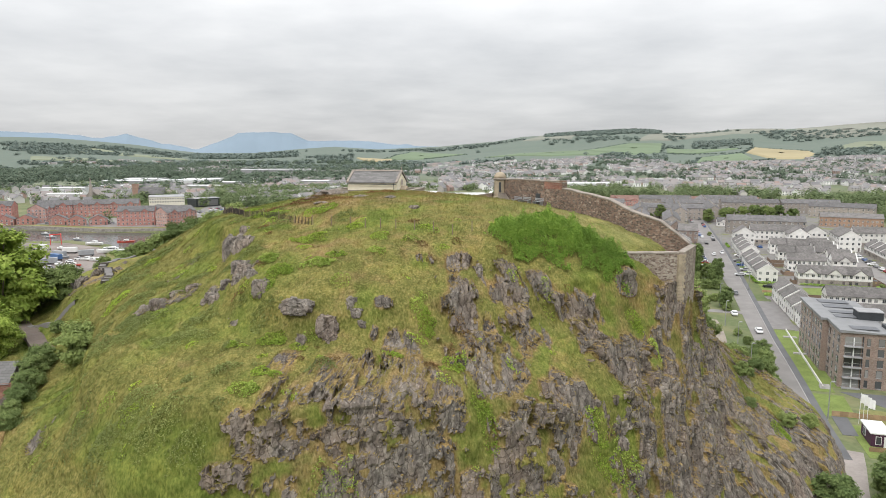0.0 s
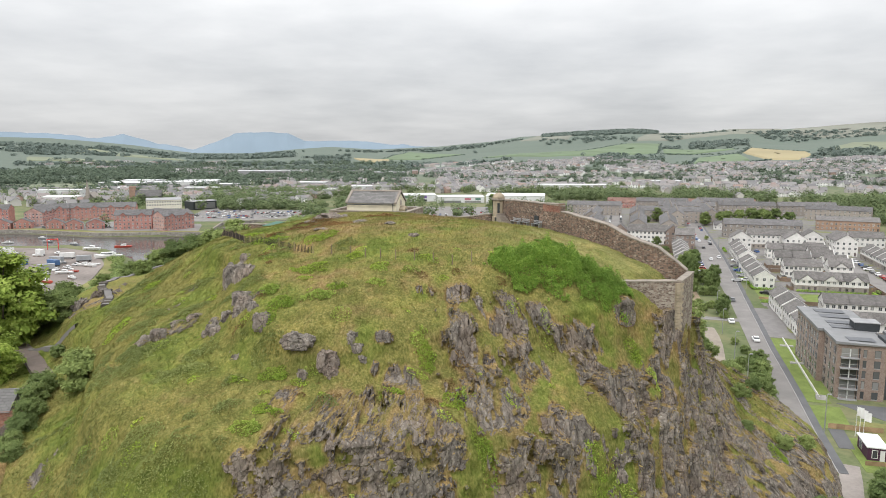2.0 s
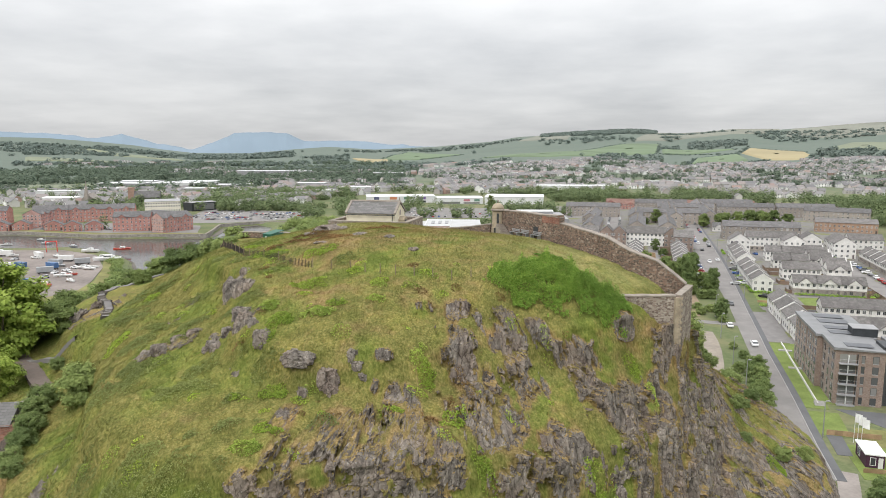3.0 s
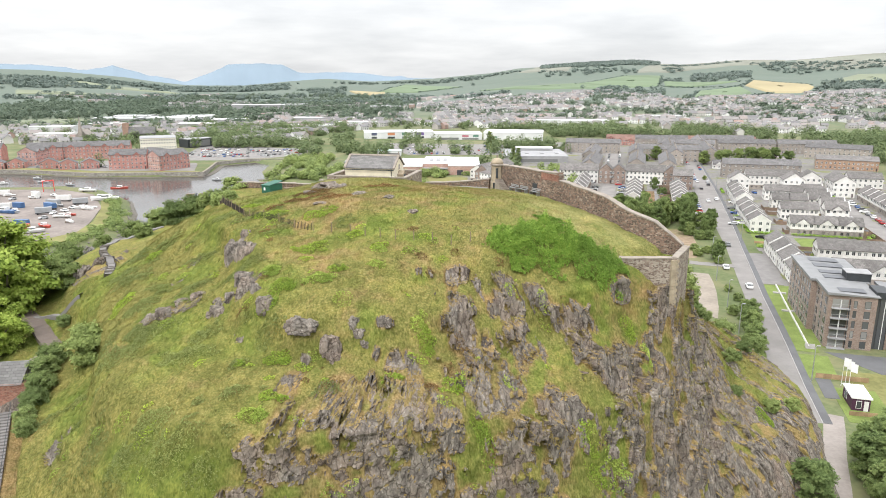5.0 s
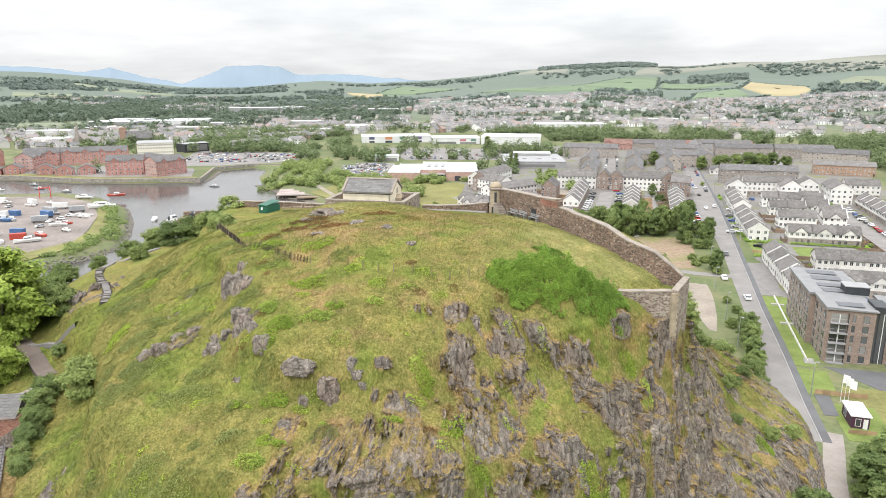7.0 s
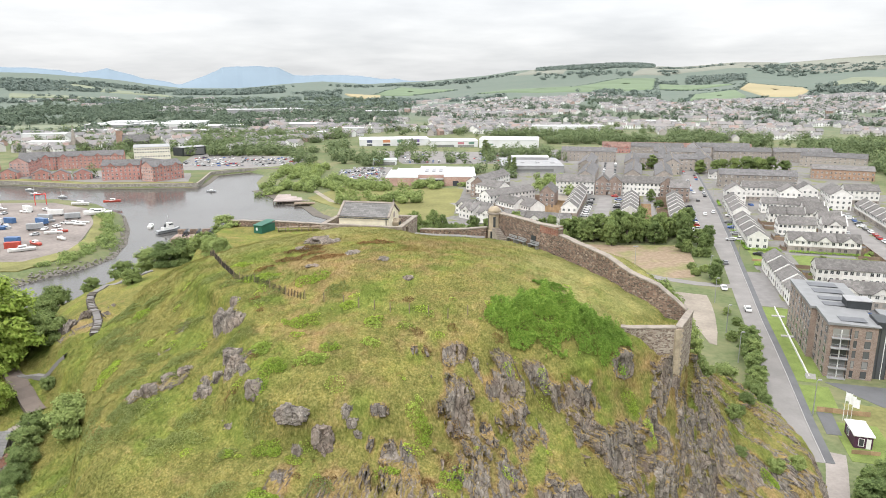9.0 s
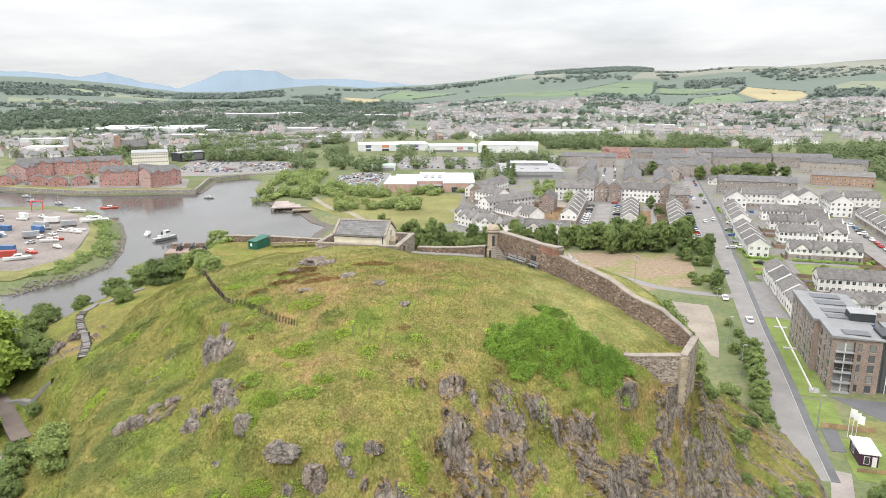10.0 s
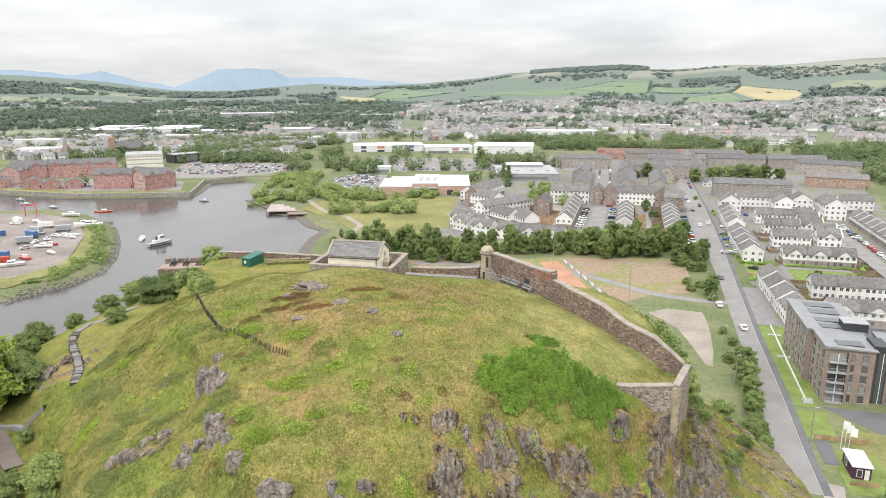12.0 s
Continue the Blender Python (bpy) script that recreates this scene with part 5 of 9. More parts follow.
for k in range(4):
    pt = new("picnic_table")
    pt.matrix_world = pose(-26.5 + 1.9 * k, 119.5 + 0.3 * k, 43.6, 0, 0, 12)
    part("top", box_mesh("top", TIMBER, (-0.8, -0.35, 0.7, 0.8, 0.35, 0.75)), pt)
    for s in (-1, 1):
        part("seat", box_mesh("seat", TIMBER, (-0.8, s * 0.75 - 0.13, 0.42, 0.8, s * 0.75 + 0.13, 0.46)), pt)
        part("leg", box_mesh("leg", TIMBER, (s * 0.6 - 0.04, -0.75, 0, s * 0.6 + 0.04, 0.75, 0.7)), pt)
    tagged(pt, "grey weathered picnic table on the terrace", "table", "picnic tables on the terrace")

# stair and guard house in the cleft at the foot of the slope
cleft = new("cleft_stair")
cleft.matrix_world = pose(-39.6, 51.0, 23.7, 0, 0, 24)
for k in range(37):
    part("step", box_mesh("step", PAVING, (-0.9, 0.45 * k, -1.0, 0.9, 0.45 * k + 0.46, 0.13 * k + 0.2)), cleft)
for s in (-1, 1):
    part("handrail", mesh_of("handrail", *tube([(s * 0.95, 0, 1.1), (s * 0.95, 16.6, 5.9)], [0.03, 0.03], 5), DARKMETAL), cleft)
tagged(cleft, "dark stone stair rising through the cleft", "stair")
guard = new("guard_house")
guard.matrix_world = pose(-47.5, 67.0, 27.0, 0, 0, 8)
part("wall", box_mesh("wall", REDCOURSE, (-4, -0.2, -3, 4.0, 0.7, 4.4)), guard)
# the passage is a flat dark panel, its shade put into the colour
part("arch", mesh_of("arch", *prism([(4.0 - 0.9 + 0.75 * math.cos(a) - 0.0, 1.4 + 0.9 * math.sin(a)) for a in np.linspace(0, math.pi, 9)] + [(2.35, -1), (3.85, -1)], "y", -0.24, -0.15), DARKMETAL), guard, label="dark panel painting the shade of an arched passage")
part("roof", mesh_of("roof", *prism([(-0.3, 4.3), (5.2, 4.3), (2.4, 6.0)], "x", -4.2, 3.0), MAGSLATE), guard, label="grey slate roof")
tagged(guard, "red stone portal house with a slate roof", "building")

# ---- growth on the rock ----
mantle("ivy_bank", [(8.9, 64.6, 4.0, 2.4), (13.6, 64.9, 3.6, 2.1), (6.7, 63.7, 2.3, 1.5), (11.5, 67.0, 3.2, 1.8), (16.3, 65.4, 2.0, 1.6)], 120000, 0.064, LEAFIVY, 1.8, "dense bright green ivy and bramble bank", "shrub", 3, "stuff")
mantle("ivy_bank", [(11.5, 71.3, 1.4, 0.9)], 4200, 0.06, LEAFIVY, 0.7, "small bright bramble clump on the turf", "shrub", 4)
BRACKEN = [(-2.0, 54.9, 0.7, 1.0), (-1.3, 54.1, 0.6, 0.9), (-13.9, 53.6, 1.1, 0.8), (-14.5, 47.5, 1.2, 0.6), (-13.2, 49.0, 1.0, 0.6), (3.4, 48.3, 0.8, 0.7), (15.1, 53.1, 1.2, 0.8), (12.8, 52.4, 1.1, 0.8), (18.2, 63.0, 0.8, 0.7),
           (-7.1, 44.1, 1.7, 0.5), (0.7, 50.6, 1.0, 0.7), (-4.1, 51.0, 0.9, 0.5), (-11.1, 59.1, 1.3, 0.8), (-14.6, 59.1, 1.2, 0.9), (-15.5, 57.5, 0.9, 0.7), (20.0, 62.4, 0.7, 0.6), (39.1, 75.4, 1.2, 1.0), (2.8, 48.7, 0.6, 0.5), (-16.2, 61.6, 1.0, 0.8),
           (-17.2, 53.6, 0.5, 0.4), (-9.6, 60.6, 0.9, 0.7), (-6.0, 60.8, 0.8, 0.6)]
for nme, mt, some, sd in (("bracken", LEAFLIME, [sp for i, sp in enumerate(BRACKEN) if i % 3], 20), ("bramble", LEAFBRIGHT, BRACKEN[::3], 21)):
    some = [q for sp in some for q in (sp, (sp[0] + 0.5 * sp[2], sp[1] - 0.3 * sp[3], sp[2] * 0.6, sp[3] * 0.6))]
    mantle(nme, some, int(1700 * sum(q[2] * q[3] for q in some)), 0.062, mt, 0.4, "bright green bracken and bramble on the crags", "shrub", sd, "stuff")
LIME = [(-19.3, 74.9, 1.9, 0.9), (-22.7, 80.6, 1.2, 0.8), (-13.4, 71.9, 1.3, 0.8), (-12.0, 71.6, 1.0, 0.7), (-5.9, 63.8, 0.8, 0.6), (-34.1, 69.6, 1.3, 1.1), (-35.3, 82.0, 1.1, 0.8), (-8.8, 66.5, 1.1, 0.6), (-12.8, 65.0, 1.7, 0.9)]
mantle("low_bramble", LIME, int(1500 * sum(q[2] * q[3] for q in LIME)), 0.062, LEAFLIME, 0.4, "lime green low bramble over the turf", "shrub", 50, "stuff")
SCRUB = [(-17.1, 53.7, 0.8, 0.7), (-27.7, 61.0, 2.6, 1.5), (-22.1, 55.9, 2.3, 1.3), (-29.4, 58.9, 2.3, 1.5), (-22.8, 48.6, 2.1, 1.3), (-20.3, 46.4, 2.2, 1.1), (-25.0, 47.6, 1.9, 1.2), (-16.5, 50.0, 1.1, 0.7),
         (-34.0, 83.9, 1.6, 1.3), (-35.0, 75.2, 2.2, 1.2), (-21.3, 57.9, 1.6, 0.9), (-17.8, 45.0, 1.3, 0.7), (-25.2, 66.5, 1.6, 1.0), (-30.5, 66.2, 2.0, 1.2), (-37.5, 78.5, 1.9, 1.4), (-38.5, 84.5, 2.0, 1.5)]
NETTLE = leafy("dull_nettle_leaf", [(0.072, 0.088, 0.030), (0.102, 0.122, 0.046), (0.135, 0.155, 0.066)], 0.9)
some = [q for sp in SCRUB for q in (sp, (sp[0] - 0.4 * sp[2], sp[1] + 0.2 * sp[3], sp[2] * 0.7, sp[3] * 0.7))]
mantle("nettles", some, int(900 * sum(q[2] * q[3] for q in some)), 0.065, NETTLE, 0.4, "dull green nettles and bramble over the slope", "shrub", 70, "stuff")
CLUMP_RNG = random.Random(44)


def clumps(n, x0, x1, y0, y1, small, large):
    """Scattered low spots of growth on the slopes of the rock."""
    spots = []
    while len(spots) < n:
        x, y = CLUMP_RNG.uniform(x0, x1), CLUMP_RNG.uniform(y0, y1)
        if 30 < on_hill(x, y) < 48.6 and noise.noise(Vector((x * 0.12, y * 0.12, 3.0))) > -0.15:
            w = CLUMP_RNG.uniform(small, large)
            spots.append((x, y, w, w * CLUMP_RNG.uniform(0.5, 0.9)))
    return spots


for nme, mt, some, lift, lb, sd in (("nettles", NETTLE, clumps(46, -38, -8, 46, 80, 0.4, 1.5), 0.35, "dull green nettles and docks in the long grass", 101), ("low_bramble", LEAFLIME, clumps(38, -24, 14, 46, 74, 0.25, 0.75), 0.28, "lime green bramble tufts among the crags", 102),
                                    ("bracken", LEAFBRIGHT, clumps(30, -34, 4, 48, 84, 0.3, 0.8), 0.3, "fresh green bracken tufts on the slope", 103), ("heath_tufts", HEATHER, clumps(34, -20, 12, 50, 82, 0.2, 0.6), 0.16, "rusty brown heath tufts on thin soil", 104)):
    mantle(nme, some, int(1000 * sum(q[2] * q[3] for q in some)), 0.06, mt, lift, lb, "shrub", sd, "stuff")
HEATH = [(-15.5, 82.8, 2.2, 1.0), (-12.6, 78.4, 1.8, 0.7), (-7.6, 83.2, 2.1, 0.6), (-17.2, 79.5, 1.4, 0.7), (-19.5, 77.6, 1.2, 0.6), (-14.5, 80.6, 1.5, 0.6)]
for i, sp in enumerate(HEATH):
    mantle("heather_patch", [sp], int(1500 * sp[2] * sp[3]) + 300, 0.06, HEATHER, 0.35, "dark brown heather on the summit", "shrub", 90 + i)
BUSHES = [(-37.4, 68.4, 0.95, "scrub"), (-43.0, 70.9, 0.6, "scrub"), (-42.6, 68.4, 0.65, "scrub"), (-41.0, 63.4, 0.5, "scrub"), (-39.2, 58.8, 0.42, "scrub"), (-41.6, 65.8, 0.55, "scrub"), (-40.4, 60.9, 0.4, "scrub"), (-45.5, 78.5, 0.35, "scrub"),
          (-46.0, 104.0, 0.6, "scrub"), (-44.5, 113.5, 1.0, "scrub"), (-40.5, 112.0, 1.1, "scrub"), (-37.0, 110.5, 1.0, "scrub"), (-33.5, 104.0, 0.7, "scrub"), (-31.0, 99.5, 0.6, "scrub"),
          (-50.5, 88.0, 0.9, "scrub"), (-54.0, 91.0, 1.0, "scrub"), (-57.0, 96.0, 0.8, "scrub"), (-59.0, 103.0, 0.7, "scrub"), (-56.5, 112.0, 0.6, "scrub"), (-28.2, 93.0, 0.35, "shrub"), (-37.0, 123.0, 0.9, "scrub"),
          (-50.0, 120.0, 1.0, "scrub"), (-54.0, 118.0, 0.8, "scrub"), (-62, 111, 0.9, "scrub"), (-66, 113, 0.7, "scrub")]
for x, y, s_, k_ in BUSHES:
    tree(k_, x, y, on_hill(x, y) - 0.2, s_, "dense dark green hawthorn scrub on the slope", "bush", "bush", "bushes on the spur")
for x, y, s_ in [(26.6, 96.4, 1.1), (27.8, 94.8, 1.2), (29.0, 93.4, 1.25), (30.2, 92.0, 1.2), (31.2, 90.8, 1.1), (32.2, 89.4, 0.95), (33.0, 88.2, 0.75), (33.8, 87.0, 0.6), (34.6, 85.6, 0.45), (31.5, 96.5, 1.0), (34.0, 93.0, 0.6), (36.5, 92.5, 0.5), (29.0, 98.0, 1.2), (25.0, 101.0, 0.9), (40.0, 86.0, 0.3), (42.5, 89.5, 0.4), (48, 99, 0.7), (46, 105, 0.8), (37.5, 82.5, 0.4), (45, 80, 0.4), (36.0, 76.6, 0.3), (41.0, 77.5, 0.4)]:
    tree("scrub", x, y, on_hill(x, y) - 0.2, s_, "dense green scrub below the curtain wall", "bush", "bush", "bushes under the wall")
tree("sycamore", -56.5, 85.5, on_hill(-56.5, 85.5) - 0.5, 1.75, "large bright green sycamore beside the path", "tree", "tree")
tree("sycamore", -62.0, 92.0, on_hill(-62.0, 92.0) - 0.5, 1.6, "large bright green sycamore beside the path", "tree", "tree")
tree("sycamore", -51.8, 75.2, on_hill(-50.8, 75.2) - 0.5, 0.95, "bright green sycamore above the cleft stair", "tree", "tree")
elder = tree("scrub", -37.6, 124.6, 41.5, 0.95, "white flowering elder bush on the terrace", "bush", "bush")

# bare rocks on the crown
def boulder(x, y, w, d, h, rz, seed, label="flat grey rock outcrop in the summit turf"):
    bm = bmesh.new()
    bmesh.ops.create_icosphere(bm, subdivisions=3, radius=1.0)
    co = np.array([v.co[:] for v in bm.verts])
    k = 1 + 0.35 * facets(co * (1.6, 1.6, 0.7) + seed * 7.3, seed, 1.0) + 0.2 * facets(co * (4, 4, 1.6) + seed, seed + 2, 0.8)
    for v, q in zip(bm.verts, k):
        v.co = Vector((v.co.x * w * q, v.co.y * d * q, v.co.z * h * q))
    me = bpy.data.meshes.new("outcrop")
    bm.to_mesh(me)
    bm.free()
    me.materials.append(ROCK)
    ob = new("outcrop", me)
    ob.matrix_world = pose(x, y, on_hill(x, y) - h * 0.15, 0, 0, rz)
    return tagged(ob, label, "rock")


ROCK, rn_, rl_, rb_ = mat_nodes("bare_basalt", 0.95)
rc_, rf_, rs_ = rock_colour(rn_, rl_)
rl_.new(rc_, rb_.inputs["Base Color"])
bump(rn_, rl_, rb_, rs_, 0.6, 0.14)
for i, (x, y, w, d, h) in enumerate([(-14.2, 86.0, 1.9, 1.3, 0.7), (-12.9, 85.2, 1.2, 1.0, 0.55), (-9.5, 79.3, 1.2, 0.8, 0.3), (-5.8, 75.9, 0.9, 0.6, 0.22), (-3.0, 70.8, 0.7, 0.5, 0.24), (-16.0, 83.4, 1.1, 0.7, 0.35), (-13.4, 75.2, 0.9, 0.5, 0.2)]):
    boulder(x, y, w, d, h, 30 * i, i + 1)


def outcrop(x, y, w, d, h, rz, seed, label="grey lichened crag standing out of the turf", sink=0.42):
    """A weathered block of basalt: steep broken faces, a rounded sloping top and upright joints."""
    bm = bmesh.new()
    bmesh.ops.create_icosphere(bm, subdivisions=5, radius=1.0)
    co = np.array([v.co[:] for v in bm.verts])
    q = np.sign(co) * np.abs(co) ** 0.62
    joints = facets(q * (1.7, 1.7, 0.6) + seed * 7.3, seed, 0.9)
    small = facets(q * (4.2, 4.2, 2.0) + seed * 3.1, seed + 2, 0.9)
    k = 1 + 0.30 * joints + 0.15 * small + 0.06 * fbm(q * 5.0 + seed, seed + 4, 3)
    q = q * k[:, None] * (w, d, h)
    q[:, 1] += 0.35 * q[:, 2]
    for v, c in zip(bm.verts, q):
        v.co = Vector(c)
    me = bpy.data.meshes.new("outcrop")
    bm.to_mesh(me)
    bm.free()
    me.materials.append(ROCK)
    ob = new("outcrop", me)
    ob.matrix_world = pose(x, y, on_hill(x, y) - h * sink, 0, 0, rz)
    return tagged(ob, label, "rock", "crags on the grassy slope")


for i, (x, y, w, d, h, rz) in enumerate([(-20.7, 68.3, 1.5, 1.0, 1.75, 8), (-19.7, 67.2, 1.0, 0.8, 1.15, -12), (-20.6, 70.6, 0.5, 0.5, 0.8, 30), (-11.8, 54.9, 1.35, 0.9, 0.62, -8), (-9.4, 53.6, 0.85, 0.75, 0.85, 12), (-9.0, 53.1, 0.6, 0.5, 0.6, 40),
                                        (-11.4, 53.2, 0.42, 0.45, 0.6, 20), (-12.4, 50.9, 0.6, 0.5, 0.45, 5), (-7.5, 54.5, 0.45, 0.35, 0.5, -20), (-7.0, 53.9, 0.5, 0.35, 0.35, 15), (-6.5, 53.5, 0.35, 0.3, 0.3, 60), (14.8, 53.9, 0.6, 0.55, 0.5, 10),
                                        (-18.7, 62.3, 0.95, 0.7, 0.8, 12), (-18.0, 60.6, 0.9, 0.7, 0.95, -8), (-16.9, 59.4, 0.5, 0.5, 0.6, 30), (-15.6, 57.3, 0.75, 0.6, 0.7, 10), (-20.7, 60.1, 0.85, 0.6, 0.55, -20),
                                        (-19.5, 60.6, 0.6, 0.5, 0.45, 15), (-23.8, 64.6, 0.9, 0.6, 0.55, 35), (-25.2, 64.4, 1.0, 0.65, 0.5, 30), (-26.9, 63.1, 0.75, 0.55, 0.5, 25), (-28.2, 63.2, 0.5, 0.45, 0.4, 10)]):
    outcrop(x, y, w, d, h, rz, i + 3)
for x, y, w, h, sd in ((-48.0, 88.5, 1.3, 1.6, 31), (-46.6, 90.2, 0.9, 1.4, 32)):
    outcrop(x, y, w, w * 0.8, h, 20 * sd, sd, "brown weathered crag beside the stepped path")
# long grass over the rock
rng = np.random.default_rng(12)
front_cols = np.arange(NT)
tri = []
A = HQ.reshape(NT, NZ, 3)
rockg = rock.reshape(NT, NZ)
dens = []
cols = front_cols[:, None] % NT
rows_ = np.arange(20, NZ - 1)[None, :]
B00, B10, B01 = A[cols, rows_], A[(cols + 1) % NT, rows_], A[cols, rows_ + 1]
cross_ = np.cross(B10 - B00, B01 - B00)
flat_ = np.abs(cross_[..., 2]) / (np.linalg.norm(cross_, axis=2) + 1e-9)
area = np.linalg.norm(cross_, axis=2) * ((rockg[cols, rows_] < 0.42) | (flat_ > 0.62)) * (B00[..., 2] > np.where(np.degrees(th)[cols] < 60, 24, 41))
pick = rng.choice(area.size, 190000, p=(area / area.sum()).ravel())
P00, P10, P01 = (q.reshape(-1, 3)[pick] for q in (B00, B10, B01))
dryness, shortness = (q.reshape(NT, NZ)[cols, rows_].ravel()[pick] for q in (dry, short))
u, v = rng.random((2, len(P00), 1))
root = P00 + (P10 - P00) * u + (P01 - P00) * v
m = len(root)
B = 3
root = np.repeat(root, B, 0) + rng.normal(size=(m * B, 3)) * (0.10, 0.10, 0.0)
hgt = np.repeat((0.10 + 0.20 * rng.random(m) ** 2.0) * (1 - 0.6 * shortness), B) * (0.7 + 0.6 * rng.random(m * B))
lean_ = rng.normal(size=(m * B, 2)) * 0.35 + (0.25, 0.1)
wid = rng.normal(size=(m * B, 2))
wid = wid / np.linalg.norm(wid, axis=1, keepdims=True) * (0.012 + 0.013 * rng.random((m * B, 1)))
tipv = root + np.c_[lean_ * hgt[:, None], hgt]
base1, base2 = root + np.c_[wid, np.full(m * B, -0.04)], root - np.c_[wid, np.full(m * B, 0.04)]
vs = np.stack([base1, base2, tipv], 1).reshape(-1, 3)
grass = new("long_grass", mesh_of("long_grass", vs, np.arange(m * B * 3).reshape(-1, 3), GRASSBLADE))
for key, val in (("dry", dryness), ("short", shortness)):
    at = grass.data.attributes.new(key, "FLOAT", "POINT")
    at.data.foreach_set("value", np.repeat(val, B * 3).astype(np.float32))
tagged(grass, "long seeding summer grass in tufts over the rock", "grass", kind="stuff")

# ---- the town ----
STREET = -16.811          # bearing of the main street
OX, OY = 67.0, 115.5
SS, SC = math.sin(radians(-STREET)), math.cos(radians(-STREET))


def uv(u, v, z=0.0, rot=0.0):
    """A place u metres up the main street and v metres to its right."""
    return pose(OX + u * SS + v * SC, OY + u * SC - v * SS, z, 0, 0, STREET + rot)


def sheet(name, corners, z, mat, label, category, thick=0.4, world_xy=False):
    """A flat slab on the ground with the given corners."""
    pts = [Vector((x, y, 0)) if world_xy else uv(x, y).translation for x, y in corners]
    n = len(pts)
    vs = [(p.x, p.y, z) for p in pts] + [(p.x, p.y, z - thick) for p in pts]
    fs = [tuple(range(n)), tuple(range(2 * n - 1, n - 1, -1))] + [(i, i + n, (i + 1) % n + n, (i + 1) % n) for i in range(n)]
    me = mesh_of(name, vs, fs, mat)
    bm = bmesh.new()
    bm.from_mesh(me)
    bmesh.ops.recalc_face_normals(bm, faces=bm.faces)
    bm.to_mesh(me)
    bm.free()
    return tagged(new(name, me), label, category, kind="structure")


def ribbon(name, pts, width, z, mat, label, category, world_xy=False, thick=0.35):
    """A road or kerb of even width along corner points."""
    left, right = [], []
    for i, p in enumerate(pts):
        a, b = pts[max(i - 1, 0)], pts[min(i + 1, len(pts) - 1)]
        d = Vector((b[0] - a[0], b[1] - a[1])).normalized()
        left.append((p[0] - d.y * width / 2, p[1] + d.x * width / 2))
        right.append((p[0] + d.y * width / 2, p[1] - d.x * width / 2))
    return sheet(name, left + right[::-1], z, mat, label, category, thick, world_xy)


YARDS, yn_, yl_, yb_ = mat_nodes("yards_and_gardens", 0.95)
ya_, yf_ = noise_node(yn_, yl_, 0.09, 3, "Position"), noise_node(yn_, yl_, 0.5, 5, "Position")
yc_ = ramp(yn_, yl_, yf_.outputs["Fac"], [(0.3, (0.13, 0.124, 0.118)), (0.7, (0.21, 0.20, 0.188))]).outputs[0]
yg_ = ramp(yn_, yl_, yf_.outputs["Fac"], [(0.3, (0.10, 0.13, 0.05)), (0.7, (0.20, 0.19, 0.09))]).outputs[0]
yl_.new(mixc(yn_, yl_, ramp(yn_, yl_, ya_.outputs["Fac"], [(0.55, (0, 0, 0)), (0.62, (1, 1, 1))]).outputs[0], yc_, yg_), yb_.inputs["Base Color"])
# hard surfaces
TRACK = plain("worn_track_gravel", (0.27, 0.24, 0.22), 0.95, 0.3, 0.15, "Position", bmp=0.2)
STREET_WEST = [(2, -2.0), (18, -1.4), (44, 0.0), (62, 0.2), (110, 1.0), (146, 1.7), (192, 1.3), (225, 0.3), (257, 0.2), (310, 0.9), (360, 1.0), (560, 1.6)]
STREET_EAST = [(2, 4.4), (18, 4.5), (44, 5.2), (62, 5.5), (84, 5.7), (111, 6.5), (146, 7.4), (192, 8.8), (225, 9.4), (257, 10.1), (310, 10.6), (360, 10.7), (560, 11.2)]
sheet("road", STREET_WEST + STREET_EAST[::-1], 0.05, ASPHALT, "wide worn grey asphalt main street", "road", 0.35)
sheet("pavement", [(u_, v_ + 0.14) for u_, v_ in STREET_EAST] + [(u_, v_ + 1.75) for u_, v_ in STREET_EAST[::-1]], 0.14, NEWTAR, "dark tarred pavement along the street", "pavement", 0.35)
sheet("pavement", [(u_, v_ - 0.1) for u_, v_ in STREET_WEST[6:]] + [(u_, v_ - 1.8) for u_, v_ in STREET_WEST[:5:-1]], 0.14, PAVING, "dark tarred pavement along the terrace", "pavement", 0.35)
sheet("kerb", [(u_, v_ - 0.04) for u_, v_ in STREET_EAST] + [(u_, v_ + 0.13) for u_, v_ in STREET_EAST[::-1]], 0.17, KERB, "pale concrete kerb of the main street", "kerb", 0.35)
ribbon("road", [(150, 66), (230, 68), (322, 66), (372, 74), (520, 78)], 8.0, 0.05, ASPHALT, "asphalt residential street with parked cars", "road")
ribbon("road", [(330, -51), (420, -55), (500, -59)], 10.0, 0.05, ASPHALT, "asphalt side street lined with parked cars", "road")
sheet("car_park", [(90, 24), (104, 24), (104, 80), (90, 80)], 0.045, NEWTAR, "dark tarred residents' parking court", "parking")
sheet("car_park", [(30, 22), (41, 13), (41, 60), (28, 60)], 0.047, NEWTAR, "new dark tarmac parking beside the flats", "parking")
sheet("car_park", [(300, -46), (224, -46), (224, -54), (300, -54)], 0.04, ASPHALT, "asphalt parking court between terraces", "parking")
sheet("lane", [(300, -22), (228, -22), (228, -28), (300, -28)], 0.04, ASPHALT, "narrow back lane between gardens", "road")
sheet("car_park", [(300, 14), (302, 62), (286, 62), (286, 14)], 0.04, ASPHALT, "asphalt court before the white flats", "parking")
sheet("driveways", [(98, 7.2), (140, 7.6), (140, 15), (98, 15)], 0.058, PAVING, "paved drives before the terrace", "drive")
sheet("lawn", [(186, 14), (150, 14), (150, 27), (186, 27)], 0.055, LAWN, "mown green with a footpath", "lawn")
